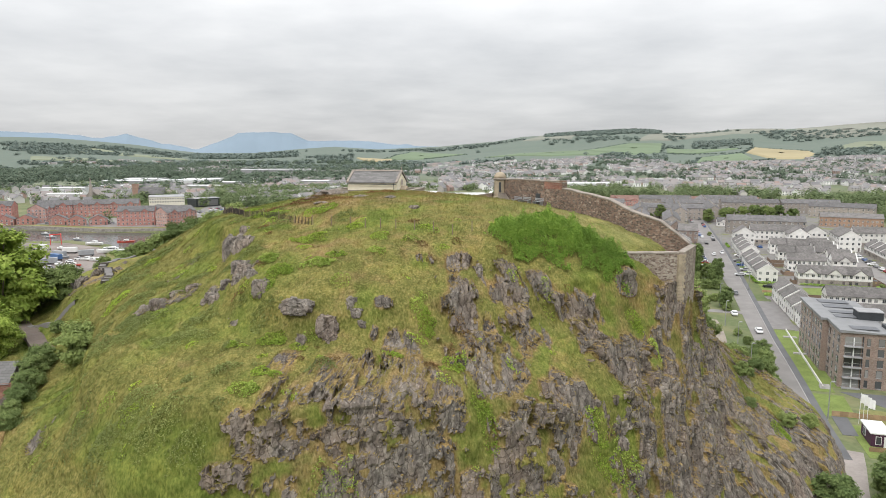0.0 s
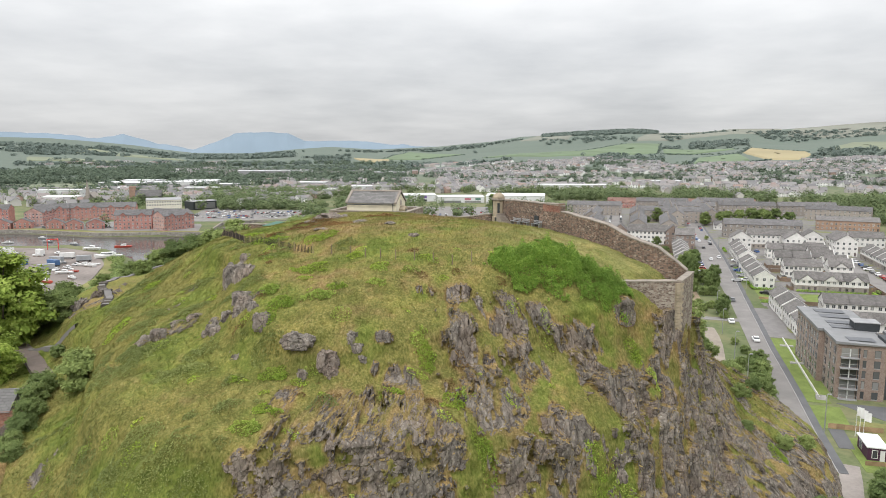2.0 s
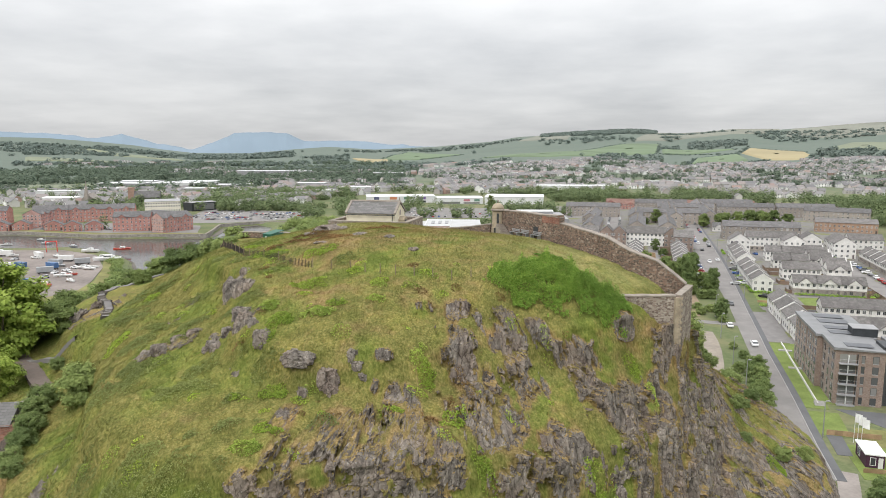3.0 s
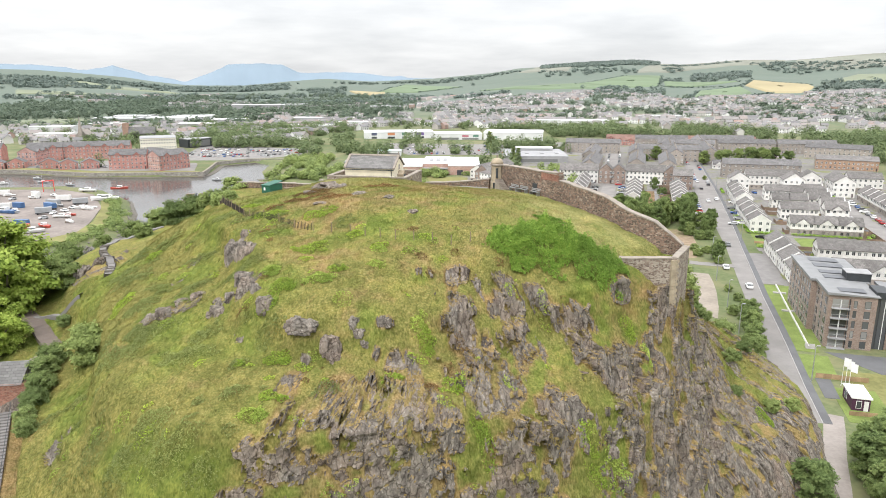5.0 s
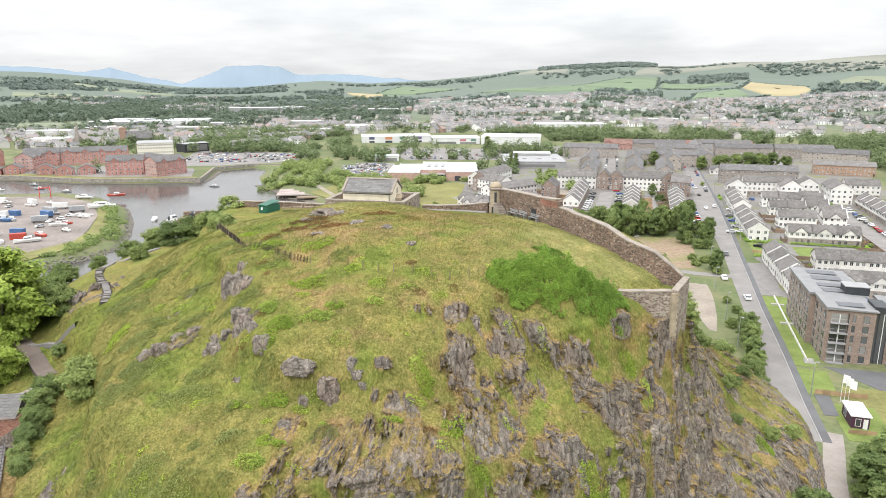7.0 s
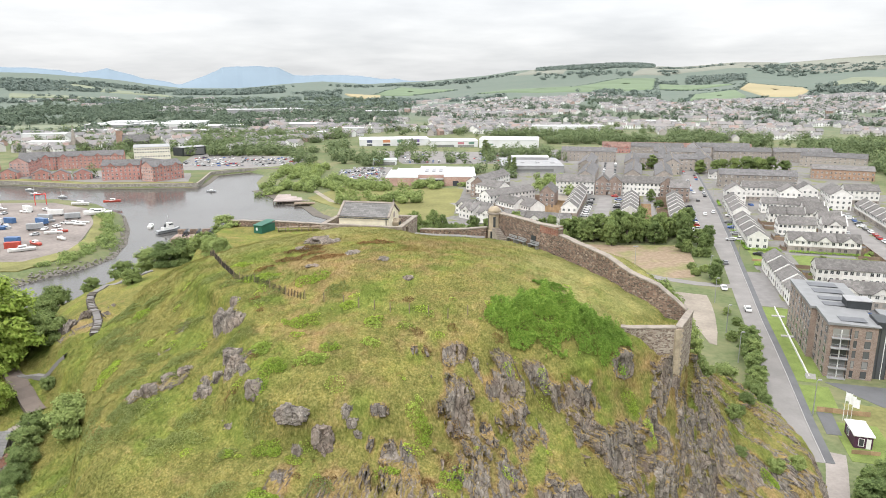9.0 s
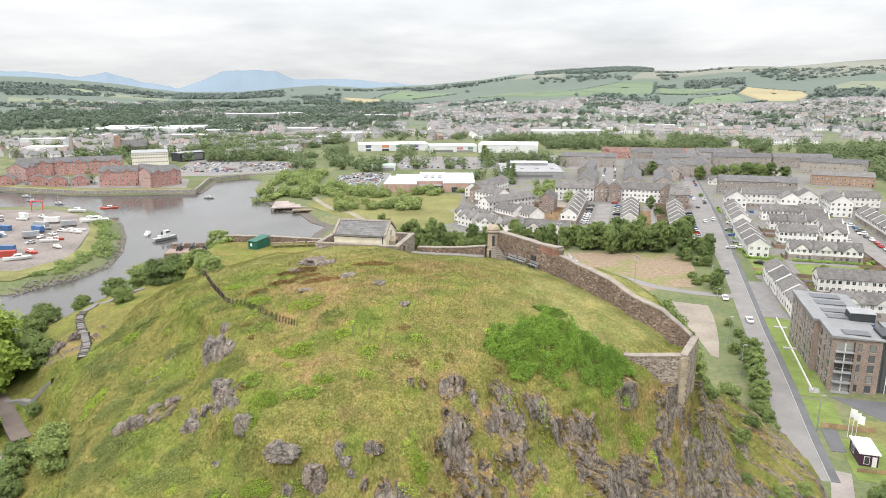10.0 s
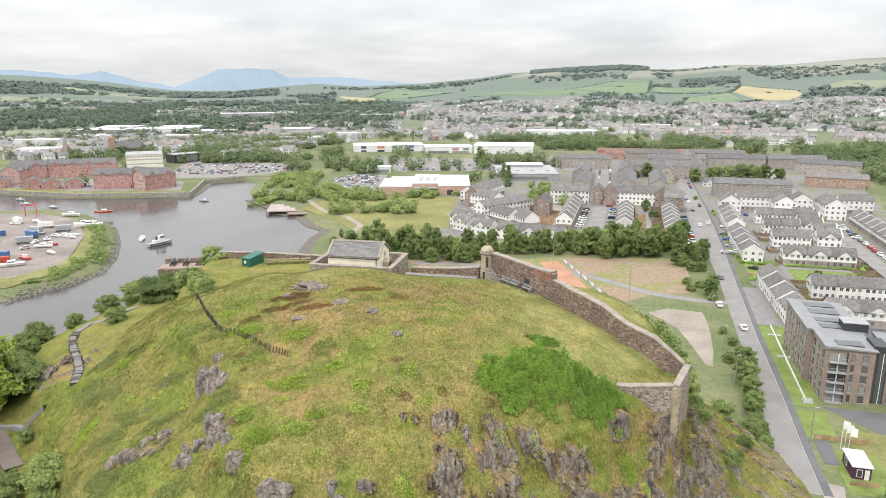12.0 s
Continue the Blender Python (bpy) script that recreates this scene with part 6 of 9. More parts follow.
sheet("lawn", [(172, 30), (152, 30), (152, 60), (172, 60)], 0.055, LAWN, "mown green between terraces", "lawn")
ribbon("road", [(147, 13), (148, 30), (150, 66)], 5.5, 0.06, ASPHALT, "narrow asphalt lane across the green", "road")
ribbon("road", [(175, 28), (175, 66)], 4.0, 0.06, ASPHALT, "narrow asphalt lane before the terrace", "road")
sheet("lawn", [(40, 6.5), (63, 6.95), (97, 7.05), (97, 15.6), (44, 15.6), (44, 12), (40, 12)], 0.06, LAWN, "narrow mown verge before the flats", "lawn")
sheet("lawn", [(24, 6.4), (38, 6.5), (38, 13.2), (24, 12.4)], 0.065, LAWN, "bright mown grass beside the pavement", "lawn")
sheet("lawn", [(4, 9.4), (20, 9.4), (20, 18), (4, 18)], 0.06, LAWN, "fenced lawn round the sales hut", "lawn")
sheet("car_park", [(14, 7.4), (24, 7.6), (24, 10.6), (14, 10.2)], 0.08, NEWTAR, "small dark tarred parking bay", "parking")
sheet("verge", [(-8, 14), (30, 14), (30, 60), (-8, 60)], 0.03, ROUGHGRASS, "rough unmown grass beyond the fence", "grass")
ribbon("track", [(-190.0, -34.0), (-68.6, -7.5), (-33.0, -0.5), (-20.6, 1.9), (-10.6, 3.6), (-0.2, 5.9), (6.3, 7.1)], 3.6, 0.07, TRACK, "pale gravel track at the foot of the rock", "track")
WASTE, wn2_, wl2_, wb2_ = mat_nodes("trodden_waste_ground", 0.95)
wa_, wf_ = noise_node(wn2_, wl2_, 0.05, 5, "Position"), noise_node(wn2_, wl2_, 0.6, 5, "Position")
we_ = ramp(wn2_, wl2_, wf_.outputs["Fac"], [(0.3, (0.185, 0.135, 0.092)), (0.7, (0.28, 0.215, 0.15))]).outputs[0]
wg_ = ramp(wn2_, wl2_, wf_.outputs["Fac"], [(0.3, (0.13, 0.14, 0.055)), (0.7, (0.235, 0.22, 0.095))]).outputs[0]
wl2_.new(mixc(wn2_, wl2_, ramp(wn2_, wl2_, wa_.outputs["Fac"], [(0.47, (0, 0, 0)), (0.60, (1, 1, 1))]).outputs[0], we_, wg_), wb2_.inputs["Base Color"])
sheet("wasteland", [(-10, 290), (27, 289), (56, 293), (84, 291), (109, 290), (102, 261), (94, 240), (79, 238), (62, 226), (40, 240), (10, 262)], 0.04, WASTE, "bare brown gravel ground below the rock", "ground", world_xy=True)
sheet("gravel_lot", [(72, 219), (80, 223), (90, 218.5), (87.5, 208), (84.5, 198), (79.5, 184), (75.5, 174.5), (74, 176), (75.5, 190), (76.5, 204)], 0.07, EARTH, "pale gravel parking lot", "parking", world_xy=True)
ribbon("road", [(-5, 286), (40, 278), (64, 262), (80, 240), (92, 232), (104, 228)], 4.5, 0.075, ASPHALT, "narrow asphalt lane round the lot", "road", world_xy=True)
sheet("pitch", [(55, 287), (47, 285), (53, 222), (61, 222)], 0.085, REDASH, "red ash football pitch edge", "pitch", world_xy=True)
MEADOWGRASS = plain("rough_meadow_grass", (0.185, 0.178, 0.066), 0.95, 0.4, 0.05, "Position", bmp=0.3)
sheet("meadow", [(20, 455), (-60, 470), (-78, 420), (-52, 380), (-20, 320), (10, 360)], 0.05, MEADOWGRASS, "rough yellow green meadow", "grass", world_xy=True)
sheet("car_park", [(-33, 488), (-80, 505), (-62, 580), (-34, 575)], 0.05, ASPHALT, "large asphalt supermarket car park", "parking", world_xy=True)
sheet("car_park", [(-26, 600), (140, 600), (130, 690), (-60, 720)], 0.05, ASPHALT, "wide retail park car park", "parking", world_xy=True)
sheet("quay", [(-176, 560), (-160, 572), (-140, 580), (-118, 600), (-118, 655), (-240, 700), (-212, 560)], 0.05, ASPHALT, "asphalt riverside car park", "parking", world_xy=True)
YARDGRAVEL = plain("boatyard_gravel", (0.225, 0.195, 0.178), 0.95, 0.45, 0.06, "Position", bmp=0.2)
sheet("boatyard", [(-160, 262), (-152, 285), (-160, 310), (-172, 345), (-195, 385), (-225, 405), (-330, 402), (-330, 262)], 0.25, YARDGRAVEL, "bare gravel boatyard", "ground", world_xy=True)
ribbon("track", [(-78, 448), (-61, 407), (-46, 390), (-36, 366), (-39, 343), (-43, 331)], 3.5, 0.06, EARTH, "pale gravel riverside track", "track", world_xy=True)
ribbon("road", [(12, 400), (22, 372), (30, 350), (48, 340), (62, 330)], 6.0, 0.06, ASPHALT, "asphalt estate road", "road", world_xy=True)
sheet("gardens", [(300, -100), (205, -82), (205, -70), (300, -70)], 0.05, EARTH, "back gardens with sheds and gravel", "garden")

sheet("town_yards", [(196, -132), (196, 14), (150, 14), (92, 14), (92, 100), (300, 110), (600, 150), (640, -40), (600, -130), (330, -150)], 0.02, YARDS, "paved yards, gardens and lanes between the houses", "ground")
# windows, doors
WIN_FAR = mesh_of("window", *joined(boxes((-0.52, -0.04, 0.05, -0.03, 0.02, 1.25), (0.03, -0.04, 0.05, 0.52, 0.02, 1.25)), boxes((-0.6, -0.02, -0.06, 0.6, 0.018, 1.33))), [GLASS, WHITE], index=[0] * 12 + [1] * 6)
DOOR = mesh_of("door", *boxes((-0.47, -0.05, 0, 0.47, 0.03, 2.05)), plain("painted_door", (0.12, 0.10, 0.10), 0.5, 0.15, 2.0, "Position", obvar=0.6))


def put_windows(parent, side, w, d, rows, gap, first=1.0, near=True, door=False, inset=1.2):
    """Windows on one side ('front' -y, 'left' -x, 'right' +x) in rows at the given sill heights."""
    run = w if side in ("front", "back") else d
    n = max(1, int((run - 2 * inset) / gap + 0.5) + 1)
    for r, z in enumerate(rows):
        for k in range(n):
            s = run / 2 if n == 1 else inset + (run - 2 * inset) * k / (n - 1)
            at = {"front": pose(s, 0, z), "left": pose(0, s, z, 0, 0, -90), "right": pose(w, s, z, 0, 0, 90), "back": pose(s, d, z, 0, 0, 180)}[side]
            if door and r == 0 and k == n - 1:
                part("door", DOOR, parent, at @ pose(0, 0, -z + 0.15))
                continue
            part("window", WIN_FAR, parent, at)


def house(name, label, w, d, eave, ridge, axis, wall, roof, sills=(0.9, 3.5), sides=("front", "left"), gap=2.6, near=True, lower=None, skew="", chimney=0, cross=0, category="house", doors=True, plinth=0.0):
    """A pitched-roof building on x 0..w, y 0..d, with its ridge along axis."""
    e = new(name)
    run, half = (w, d / 2) if axis == "x" else (d, w / 2)
    prof = [(0, -0.3), (2 * half, -0.3), (2 * half, eave), (half, ridge), (0, eave)]
    part("wall", mesh_of("wall", *prism(prof, axis, 0, run), wall), e)
    if lower:
        part("base_course", box_mesh("base_course", lower, (-0.04, -0.04, -0.2, w + 0.04, d + 0.04, 2.6)), e, label="grey brick ground storey")
    sl, o, t = (ridge - eave) / half, 0.35, 0.16
    for s, b in ((1, 0.0), (-1, 2 * half)):
        q = [(b - s * o, eave - sl * o + 0.02), (half, ridge + 0.02), (half, ridge + 0.02 + t), (b - s * o, eave - sl * o + 0.02 + t)]
        part("roof_slope", mesh_of("roof_slope", *prism(q if s > 0 else q[::-1], axis, -0.2 if "a" not in skew else 0.0, run + 0.2), roof), e)
    ends = [x for x, c in ((0.0, "a"), (run, "b")) if c in skew]
    for x in ends:
        for s, b in ((1, 0.0), (-1, 2 * half)):
            q = [(b - s * 0.4, eave - sl * 0.4), (half, ridge), (half, ridge + 0.42), (b - s * 0.4, eave - sl * 0.4 + 0.42)]
            part("skew", mesh_of("skew", *prism(q if s > 0 else q[::-1], axis, x - 0.15, x + 0.3), HARL), e)
    for sd in sides:
        put_windows(e, sd, w, d, sills, gap, near=near, door=doors and sd == sides[0])
    for k in range(cross):
        cx = w * (k + 0.5) / cross
        hw = min(2.4, w / cross * 0.4)
        q = [(cx - hw, eave - 0.4), (cx + hw, eave - 0.4), (cx + hw, eave), (cx, eave + hw * 0.8), (cx - hw, eave)]
        part("front_gable", mesh_of("front_gable", *prism(q, "y", -0.35, half), wall), e)
        for s in (-1, 1):
            q = [(cx + s * (hw + 0.25), eave - 0.2), (cx, eave + hw * 0.8), (cx, eave + hw * 0.8 + t), (cx + s * (hw + 0.25), eave - 0.2 + t)]
            part("gable_roof", mesh_of("gable_roof", *prism(q if s < 0 else q[::-1], "y", -0.55, half), roof), e)
    for k in range(chimney):
        c = run * (k + 0.5) / chimney
        b = (c - 0.35, half - 0.5, ridge - 0.6, c + 0.35, half + 0.5, ridge + 1.1) if axis == "x" else (half - 0.5, c - 0.35, ridge - 0.6, half + 0.5, c + 0.35, ridge + 1.1)
        part("chimney", box_mesh("chimney", GREYSTONE, b), e)
    return tagged(e, label, category)


def row(template, m, count, dx, dy, group, step=0.0):
    """The template and its copies in a row."""
    template["group"] = group
    template.matrix_world = m
    for k in range(1, count):
        copy_thing(template, m @ pose(dx * k, dy * k, step * k))


# stepped terraces along the street, ridge along the street, pale skews between houses
T1 = house("terraced_house", "white harled terraced house with a grey tiled roof", 8, 12.4, 5.0, 7.7, "y", HARL, TILE, skew="a", lower=None, gap=3.2, sides=("left",))
row(T1, uv(178.5, 14), 4, 0, 12.6, "terrace east of the street")
row(copy_thing(T1, uv(240, 15)), uv(240, 15.3), 4, 0.2, 12.6, "terrace east of the street")
row(copy_thing(T1, uv(97, 14)), uv(98, 16.0), 4, -0.3, 12.6, "terrace beside the flats")
T2 = house("terraced_house", "grey harled terraced house with pale skews", 8, 11.2, 5.0, 7.6, "y", plain("grey_harling", (0.46, 0.44, 0.41), 0.95, 0.2, 0.8, "Position", obvar=0.25), TILE, skew="a", gap=3.2, sides=("left",))
row(T2, uv(199, -15.4), 8, 0, 11.3, "terrace west of the street")
row(copy_thing(T2, uv(228, -39)), uv(228, -39), 5, 0, 11.3, "terrace by the back lane")
T3 = house("terraced_house", "white and brown terraced house with a tiled roof", 8, 11.8, 5.2, 8.2, "y", HARL, TILE, skew="a", lower=BROWNBRICK, gap=3.2, sides=("left",))
row(T3, uv(228, -69.5), 6, 0, 12.0, "terrace by the parking court")
# terraces facing down the street
F1 = house("terraced_house", "white terraced house with a grey brick base and front gable", 9.0, 8, 5.1, 7.8, "x", HARL, TILE, lower=GREYSTONE, cross=1, gap=2.4)
row(F1, uv(178.5, 29.6), 3, 9.1, 0.0, "terrace facing the green")
row(copy_thing(F1, uv(103, 28)), uv(103, 28.5), 5, 9.1, 0.0, "terrace by the parking court east")
F2 = house("terraced_house", "white terraced house with plain tiled roof", 8.0, 8.5, 5.3, 8.0, "x", HARL, TILE, gap=2.2)
row(F2, uv(131, 30), 5, 8.05, 0.0, "long terrace behind the flats")
for u0, v0, n in ((270, 33, 1), (269, 45.5, 1), (240, 32, 1), (213, 31.5, 1)):
    q = copy_thing(F2, uv(u0, v0))
    q["group"] = "houses in the close"
    q2 = copy_thing(F2, uv(u0, v0 + 8.05))
    q2["group"] = "houses in the close"
G1 = house("house", "white gabled house with stepped tiled roofs", 10, 9, 5.0, 8.3, "x", HARL, TILE, skew="b", gap=2.6, cross=1)
for u0, v0 in ((246, 50), (258, 51), (217, 51), (229, 52)):
    q = copy_thing(G1, uv(u0, v0))
    q["group"] = "gabled houses in the close"
G1.matrix_world = uv(274, 52)
G1["group"] = "gabled houses in the close"
R1 = house("terraced_house", "white gabled terrace house beside parked cars", 9, 9.6, 5.0, 8.0, "y", HARL, TILE, skew="a", lower=GREYSTONE, gap=2.8, sides=("left",))
row(R1, uv(196, 80), 9, 0.15, 9.8, "terrace east of the residential street")
for t_ in (T1, T2, T3, R1):
    put_windows(t_, "front", 8, 11, (0.9, 3.5), 2.8)
# three-storey white flats
W1 = house("flats", "white three storey flats with tall gables", 11, 12, 8.2, 11.8, "y", HARL, TILE, sills=(0.9, 3.6, 6.3), gap=2.8, category="flats")
row(W1, uv(292, 17), 1, 0, 0, "white three storey flats")
W2 = house("flats", "white three storey flats wing with tiled roof", 18, 10, 8.2, 11.2, "x", HARL, TILE, sills=(0.9, 3.6, 6.3), gap=2.5, category="flats", lower=GREYSTONE)
row(W2, uv(310, 28), 1, 0, 0, "white three storey flats")
for u0, v0, t_ in ((294, 46, W1), (306, 57, W1), (312, 38.5, W2), (290, 70.5, W1), (303, 71, W1), (312, 83, W2)):
    q = copy_thing(t_, uv(u0, v0))
W3 = house("flats", "white three storey flats between brown brick gables", 24, 11, 8.0, 11.6, "x", HARL, TILE, sills=(0.9, 3.6, 6.3), gap=2.4, category="flats")
row(W3, uv(312, -41.5), 1, 0, 0, "flats at the end of the lane")
copy_thing(W3, uv(308, -82, 0, 2))
B1 = house("flats", "brown brick gabled flats end tower", 8.5, 12, 8.4, 12.2, "y", BROWNBRICK, TILE, sills=(0.9, 3.6, 6.3), gap=3.0, category="flats")
row(B1, uv(309, -50), 1, 0, 0, "brown brick gabled towers")
for u0, v0 in ((309, -18.5), (309, -57.5), (256, -85), (262, -85), (281, -131)):
    copy_thing(B1, uv(u0, v0))
B2 = house("flats", "brown brick corner flats with a hipped tiled roof", 11, 15, 8.4, 11.6, "x", BROWNBRICK, TILE, sills=(0.9, 3.6, 6.3), gap=2.8, category="flats")
row(B2, uv(294, -13.5), 1, 0, 0, "brown brick corner flats")
E1 = house("flats", "long white harled flats with a grey roof", 36, 9, 7.6, 10.4, "x", HARL, TILE, sills=(0.9, 3.5, 6.0), gap=2.7, category="flats")
row(E1, uv(240, -110, 0, 55), 1, 0, 0, "white flats by the estate road")
E2 = house("flats", "white flats with cream gable end and grey roof", 24, 10, 7.8, 11.0, "x", HARL, TILE, sills=(0.9, 3.5, 6.0), gap=2.7, category="flats", lower=GREYSTONE)
row(E2, uv(283, -131, 0, -34), 1, 0, 0, "white flats by the estate road")
copy_thing(E2, uv(290, -127, 0, 77))
copy_thing(E2, uv(312, -122, 0, 77))
D1 = house("house", "cream and white semi-detached house with tiled roof", 11, 8.5, 5.0, 7.9, "x", HARL, TILE, gap=2.6, cross=1)
for u0, v0, r_ in ((226, -126, -35), (218, -115, -35), (204, -109, -20), (198, -95, -14), (196, -84, -8), (194, -73, -6)):
    copy_thing(D1, uv(u0, v0, 0, r_))["group"] = "houses along the estate road"
D2 = house("house", "white terrace with a brown brick gable end", 17, 9, 5.4, 8.6, "x", HARL, TILE, gap=2.6, lower=BROWNBRICK)
D2.matrix_world = uv(241, -107, 0, -43)
copy_thing(D2, uv(237, -96, 0, -50))
D1.matrix_world = uv(214, -121, 0, -35)
D1["group"] = "houses along the estate road"
# stone tenements further up
S1 = house("tenement", "grey stone three storey tenement with slate roof", 48, 11, 9.0, 12.2, "x", GREYSTONE, SLATE, sills=(1.0, 4.0, 7.0), gap=3.5, near=False, chimney=5, category="tenement", sides=("front", "left"))
row(S1, uv(362, 20), 1, 0, 0, "grey stone tenements")
S2 = house("tenement", "grey stone three storey tenement flank with slate roof", 11, 60, 9.0, 12.4, "y", GREYSTONE, SLATE, sills=(1.0, 4.0, 7.0), gap=3.6, near=False, chimney=5, category="tenement", sides=("left", "front"))
row(S2, uv(345, -41), 1, 0, 0, "grey stone tenements")
for u0, v0 in ((414, -43), (330, -71), (395, -76), (420, -13), (345, -21), (440, 13), (520, 12), (470, -16)):
    copy_thing(S2, uv(u0, v0))
for u0, v0, r_ in ((530, 32, 4), (536, 82, 4), (508, 98, -20), (455, -35, 0), (516, -20, 0), (500, -100, 0), (560, -40, 3), (575, 20, 3)):
    copy_thing(S1, uv(u0, v0, 0, r_))
N1 = house("house", "white dormered cottage row with grey roof", 9, 8, 3.2, 6.2, "x", HARL, SLATE, sills=(0.8,), gap=3.0, near=False, cross=1)
row(N1, uv(408, 18), 6, 9.1, 0.6, "dormered cottages")
BR = house("office", "brown brick office with a low hipped roof", 40, 18, 7.0, 9.6, "x", make_brick("tan_brick", (0.34, 0.22, 0.15), (0.28, 0.17, 0.115), (0.36, 0.31, 0.26)), TILE, sills=(1.0, 4.0), gap=3.0, near=False, category="office", sides=("front", "left"))
BR.matrix_world = uv(428, 90, 0, -10)
RT = house("terraced_house", "red brick terraced house with red tiled roof", 10, 8.5, 5.4, 8.4, "x", REDBRICK, REDTILE, gap=3.0, near=False, cross=1)
row(RT, uv(585, -60), 12, 10.2, 0.3, "red brick terrace")
row(copy_thing(RT, uv(610, -30)), uv(612, -70), 14, 10.4, 0.4, "red brick terrace")


# five storey brick flats
def storey_flats(u0, v0, w, d, n, label, balcony, side_bays):
    e = new("apartment_block")
    e.matrix_world = uv(u0, v0)
    H = 2.5 * n
    part("wall", box_mesh("wall", BROWNBRICK, (0, 0, -0.5, w, d, H + 0.7)), e)
    part("roof", mesh_of("roof", *prism([(-0.45, H + 0.705), (w + 0.45, H + 0.705), (w + 0.45, H + 0.95), (-0.45, H + 1.35)], "y", -0.45, d + 0.45), ROOFSHEET), e, label="pale grey sheet roof")
    for k in range(1 if balcony else 2):
        part("roof_panel", box_mesh("roof_panel", SOLAR, (w * 0.25, d * (0.12 + 0.45 * k), H + 1.3, w * 0.8, d * (0.4 + 0.45 * k), H + 1.38)), e)
    for s in range(n):
        z = 2.5 * s + 0.3
        if balcony:
            part("recess", box_mesh("recess", GLASS, (0.9, -0.015, z, 4.3, 0.05, z + 1.95)), e)
            part("balcony_slab", box_mesh("balcony_slab", FLATGREY, (0.7, -1.25, z - 0.28, 4.5, 0.02, z - 0.08)), e)
            rail = part("balcony_rail", box_mesh("balcony_rail", STEEL, (0.7, -1.25, z + 0.95, 4.5, -1.2, z + 1.02), (0.7, -1.25, z - 0.08, 0.75, -1.2, z + 0.95), (4.45, -1.25, z - 0.08, 4.5, -1.2, z + 0.95)), e)
            part("glass_screen", box_mesh("glass_screen", WHITE, (2.6, -0.5, z - 0.05, 2.75, -0.02, z + 1.8)), rail, label="white privacy screen")
            part("side_panel", box_mesh("side_panel", DARKMETAL, (4.5, -0.4, z - 0.2, 4.62, 0.01, z + 2.2)), e)
        for x, ww in ((5.8, 0.75), (8.4, 1.3)) if w > 8 else ((1.5, 1.0), (4.2, 1.0)):
            fr = part("window", box_mesh("window", DARKMETAL, (x - ww / 2, -0.03, z + 0.1, x + ww / 2, 0.03, z + 1.8)), e)
            part("pane", box_mesh("pane", GLASS, (x - ww / 2 + 0.08, -0.045, z + 0.18, x + ww / 2 - 0.08, -0.03, z + 1.72)), fr)
            part("panel", box_mesh("panel", FLATGREY, (x - ww / 2 + 0.08, -0.05, z - 0.1, x + ww / 2 - 0.08, 0.02, z + 0.09)), e)
        for k in range(side_bays):
            y = d * (k + 0.5) / side_bays
            wl_ = 0.55 if k % 2 else 0.95
            fr = part("window", box_mesh("window", DARKMETAL, (-0.035, y - wl_, z + 0.1, 0.03, y + wl_, z + 1.8)), e)
            part("pane", box_mesh("pane", GLASS, (-0.05, y - wl_ + 0.08, z + 0.18, -0.036, y + wl_ - 0.08, z + 1.72)), fr)
            part("mullion", box_mesh("mullion", WHITE, (-0.06, y + wl_ * 0.2, z + 0.1, -0.05, y + wl_ * 0.2 + 0.1, z + 1.8)), fr)
    return tagged(e, label, "apartment block", "brown brick apartment blocks")


storey_flats(44.6, 13.4, 10.3, 12.0, 5, "brown brick five storey flats with stacked balconies", True, 3)
storey_flats(56.8, 12.1, 12.5, 11.0, 5, "brown brick flats with a grey monopitch roof", False, 4)
storey_flats(68.0, 12.0, 13.0, 13.5, 5, "brown brick flats end with a grey sheet roof", False, 4)
storey_flats(46.6, 26.8, 12.0, 11.0, 5, "brown brick five storey flats with corner balconies", True, 2)
storey_flats(46.6, 40.0, 12.0, 11.0, 5, "brown brick five storey flats with corner balconies", True, 2)
link = new("stair_tower")
link.matrix_world = uv(46.2, 23.75)
part("glazing", box_mesh("glazing", GLASS, (0.1, -0.02, 0, 2.9, 6, 12.6)), link)
for x in (0.0, 0.95, 2.0, 2.9):
    part("fin", box_mesh("fin", WHITE if x in (2.0,) else DARKMETAL, (x, -0.12, 0, x + 0.14, 0.0, 13.2)), link)
part("cap", box_mesh("cap", DARKMETAL, (-0.05, -0.3, 12.6, 3.05, 6.2, 14.2)), link)
tagged(link, "glazed stair tower between the brick flats", "stair tower")
plant = new("roof_plant")
plant.matrix_world = uv(57.5, 20.0, 13.5)
part("screen", box_mesh("screen", DARKMETAL, (0, 0, 0, 5.5, 4.5, 2.0)), plant)
part("lid", box_mesh("lid", FLATGREY, (-0.15, -0.15, 2.003, 5.65, 4.65, 2.2)), plant)
tagged(plant, "dark louvred plant room on the flat roof", "plant room")
ramp_wall = new("garden_wall")
ramp_wall.matrix_world = uv(42.7, 9.9, 0, -1.4)
part("wall", box_mesh("wall", HARL, (0, 0, 0, 0.22, 54.0, 0.65)), ramp_wall)
for k in range(5):
    part("step", box_mesh("step", KERB, (-0.6, 0.6 - 0.35 * k, 0, 1.6, 0.95 - 0.35 * k, 0.75 - 0.14 * k)), ramp_wall)
for y in (27.5, 45.0):
    part("ramp", box_mesh("ramp", KERB, (-1.8, y, 0, 1.8, y + 1.2, 0.35)), ramp_wall)
tagged(ramp_wall, "white low garden wall with steps before the flats", "wall")

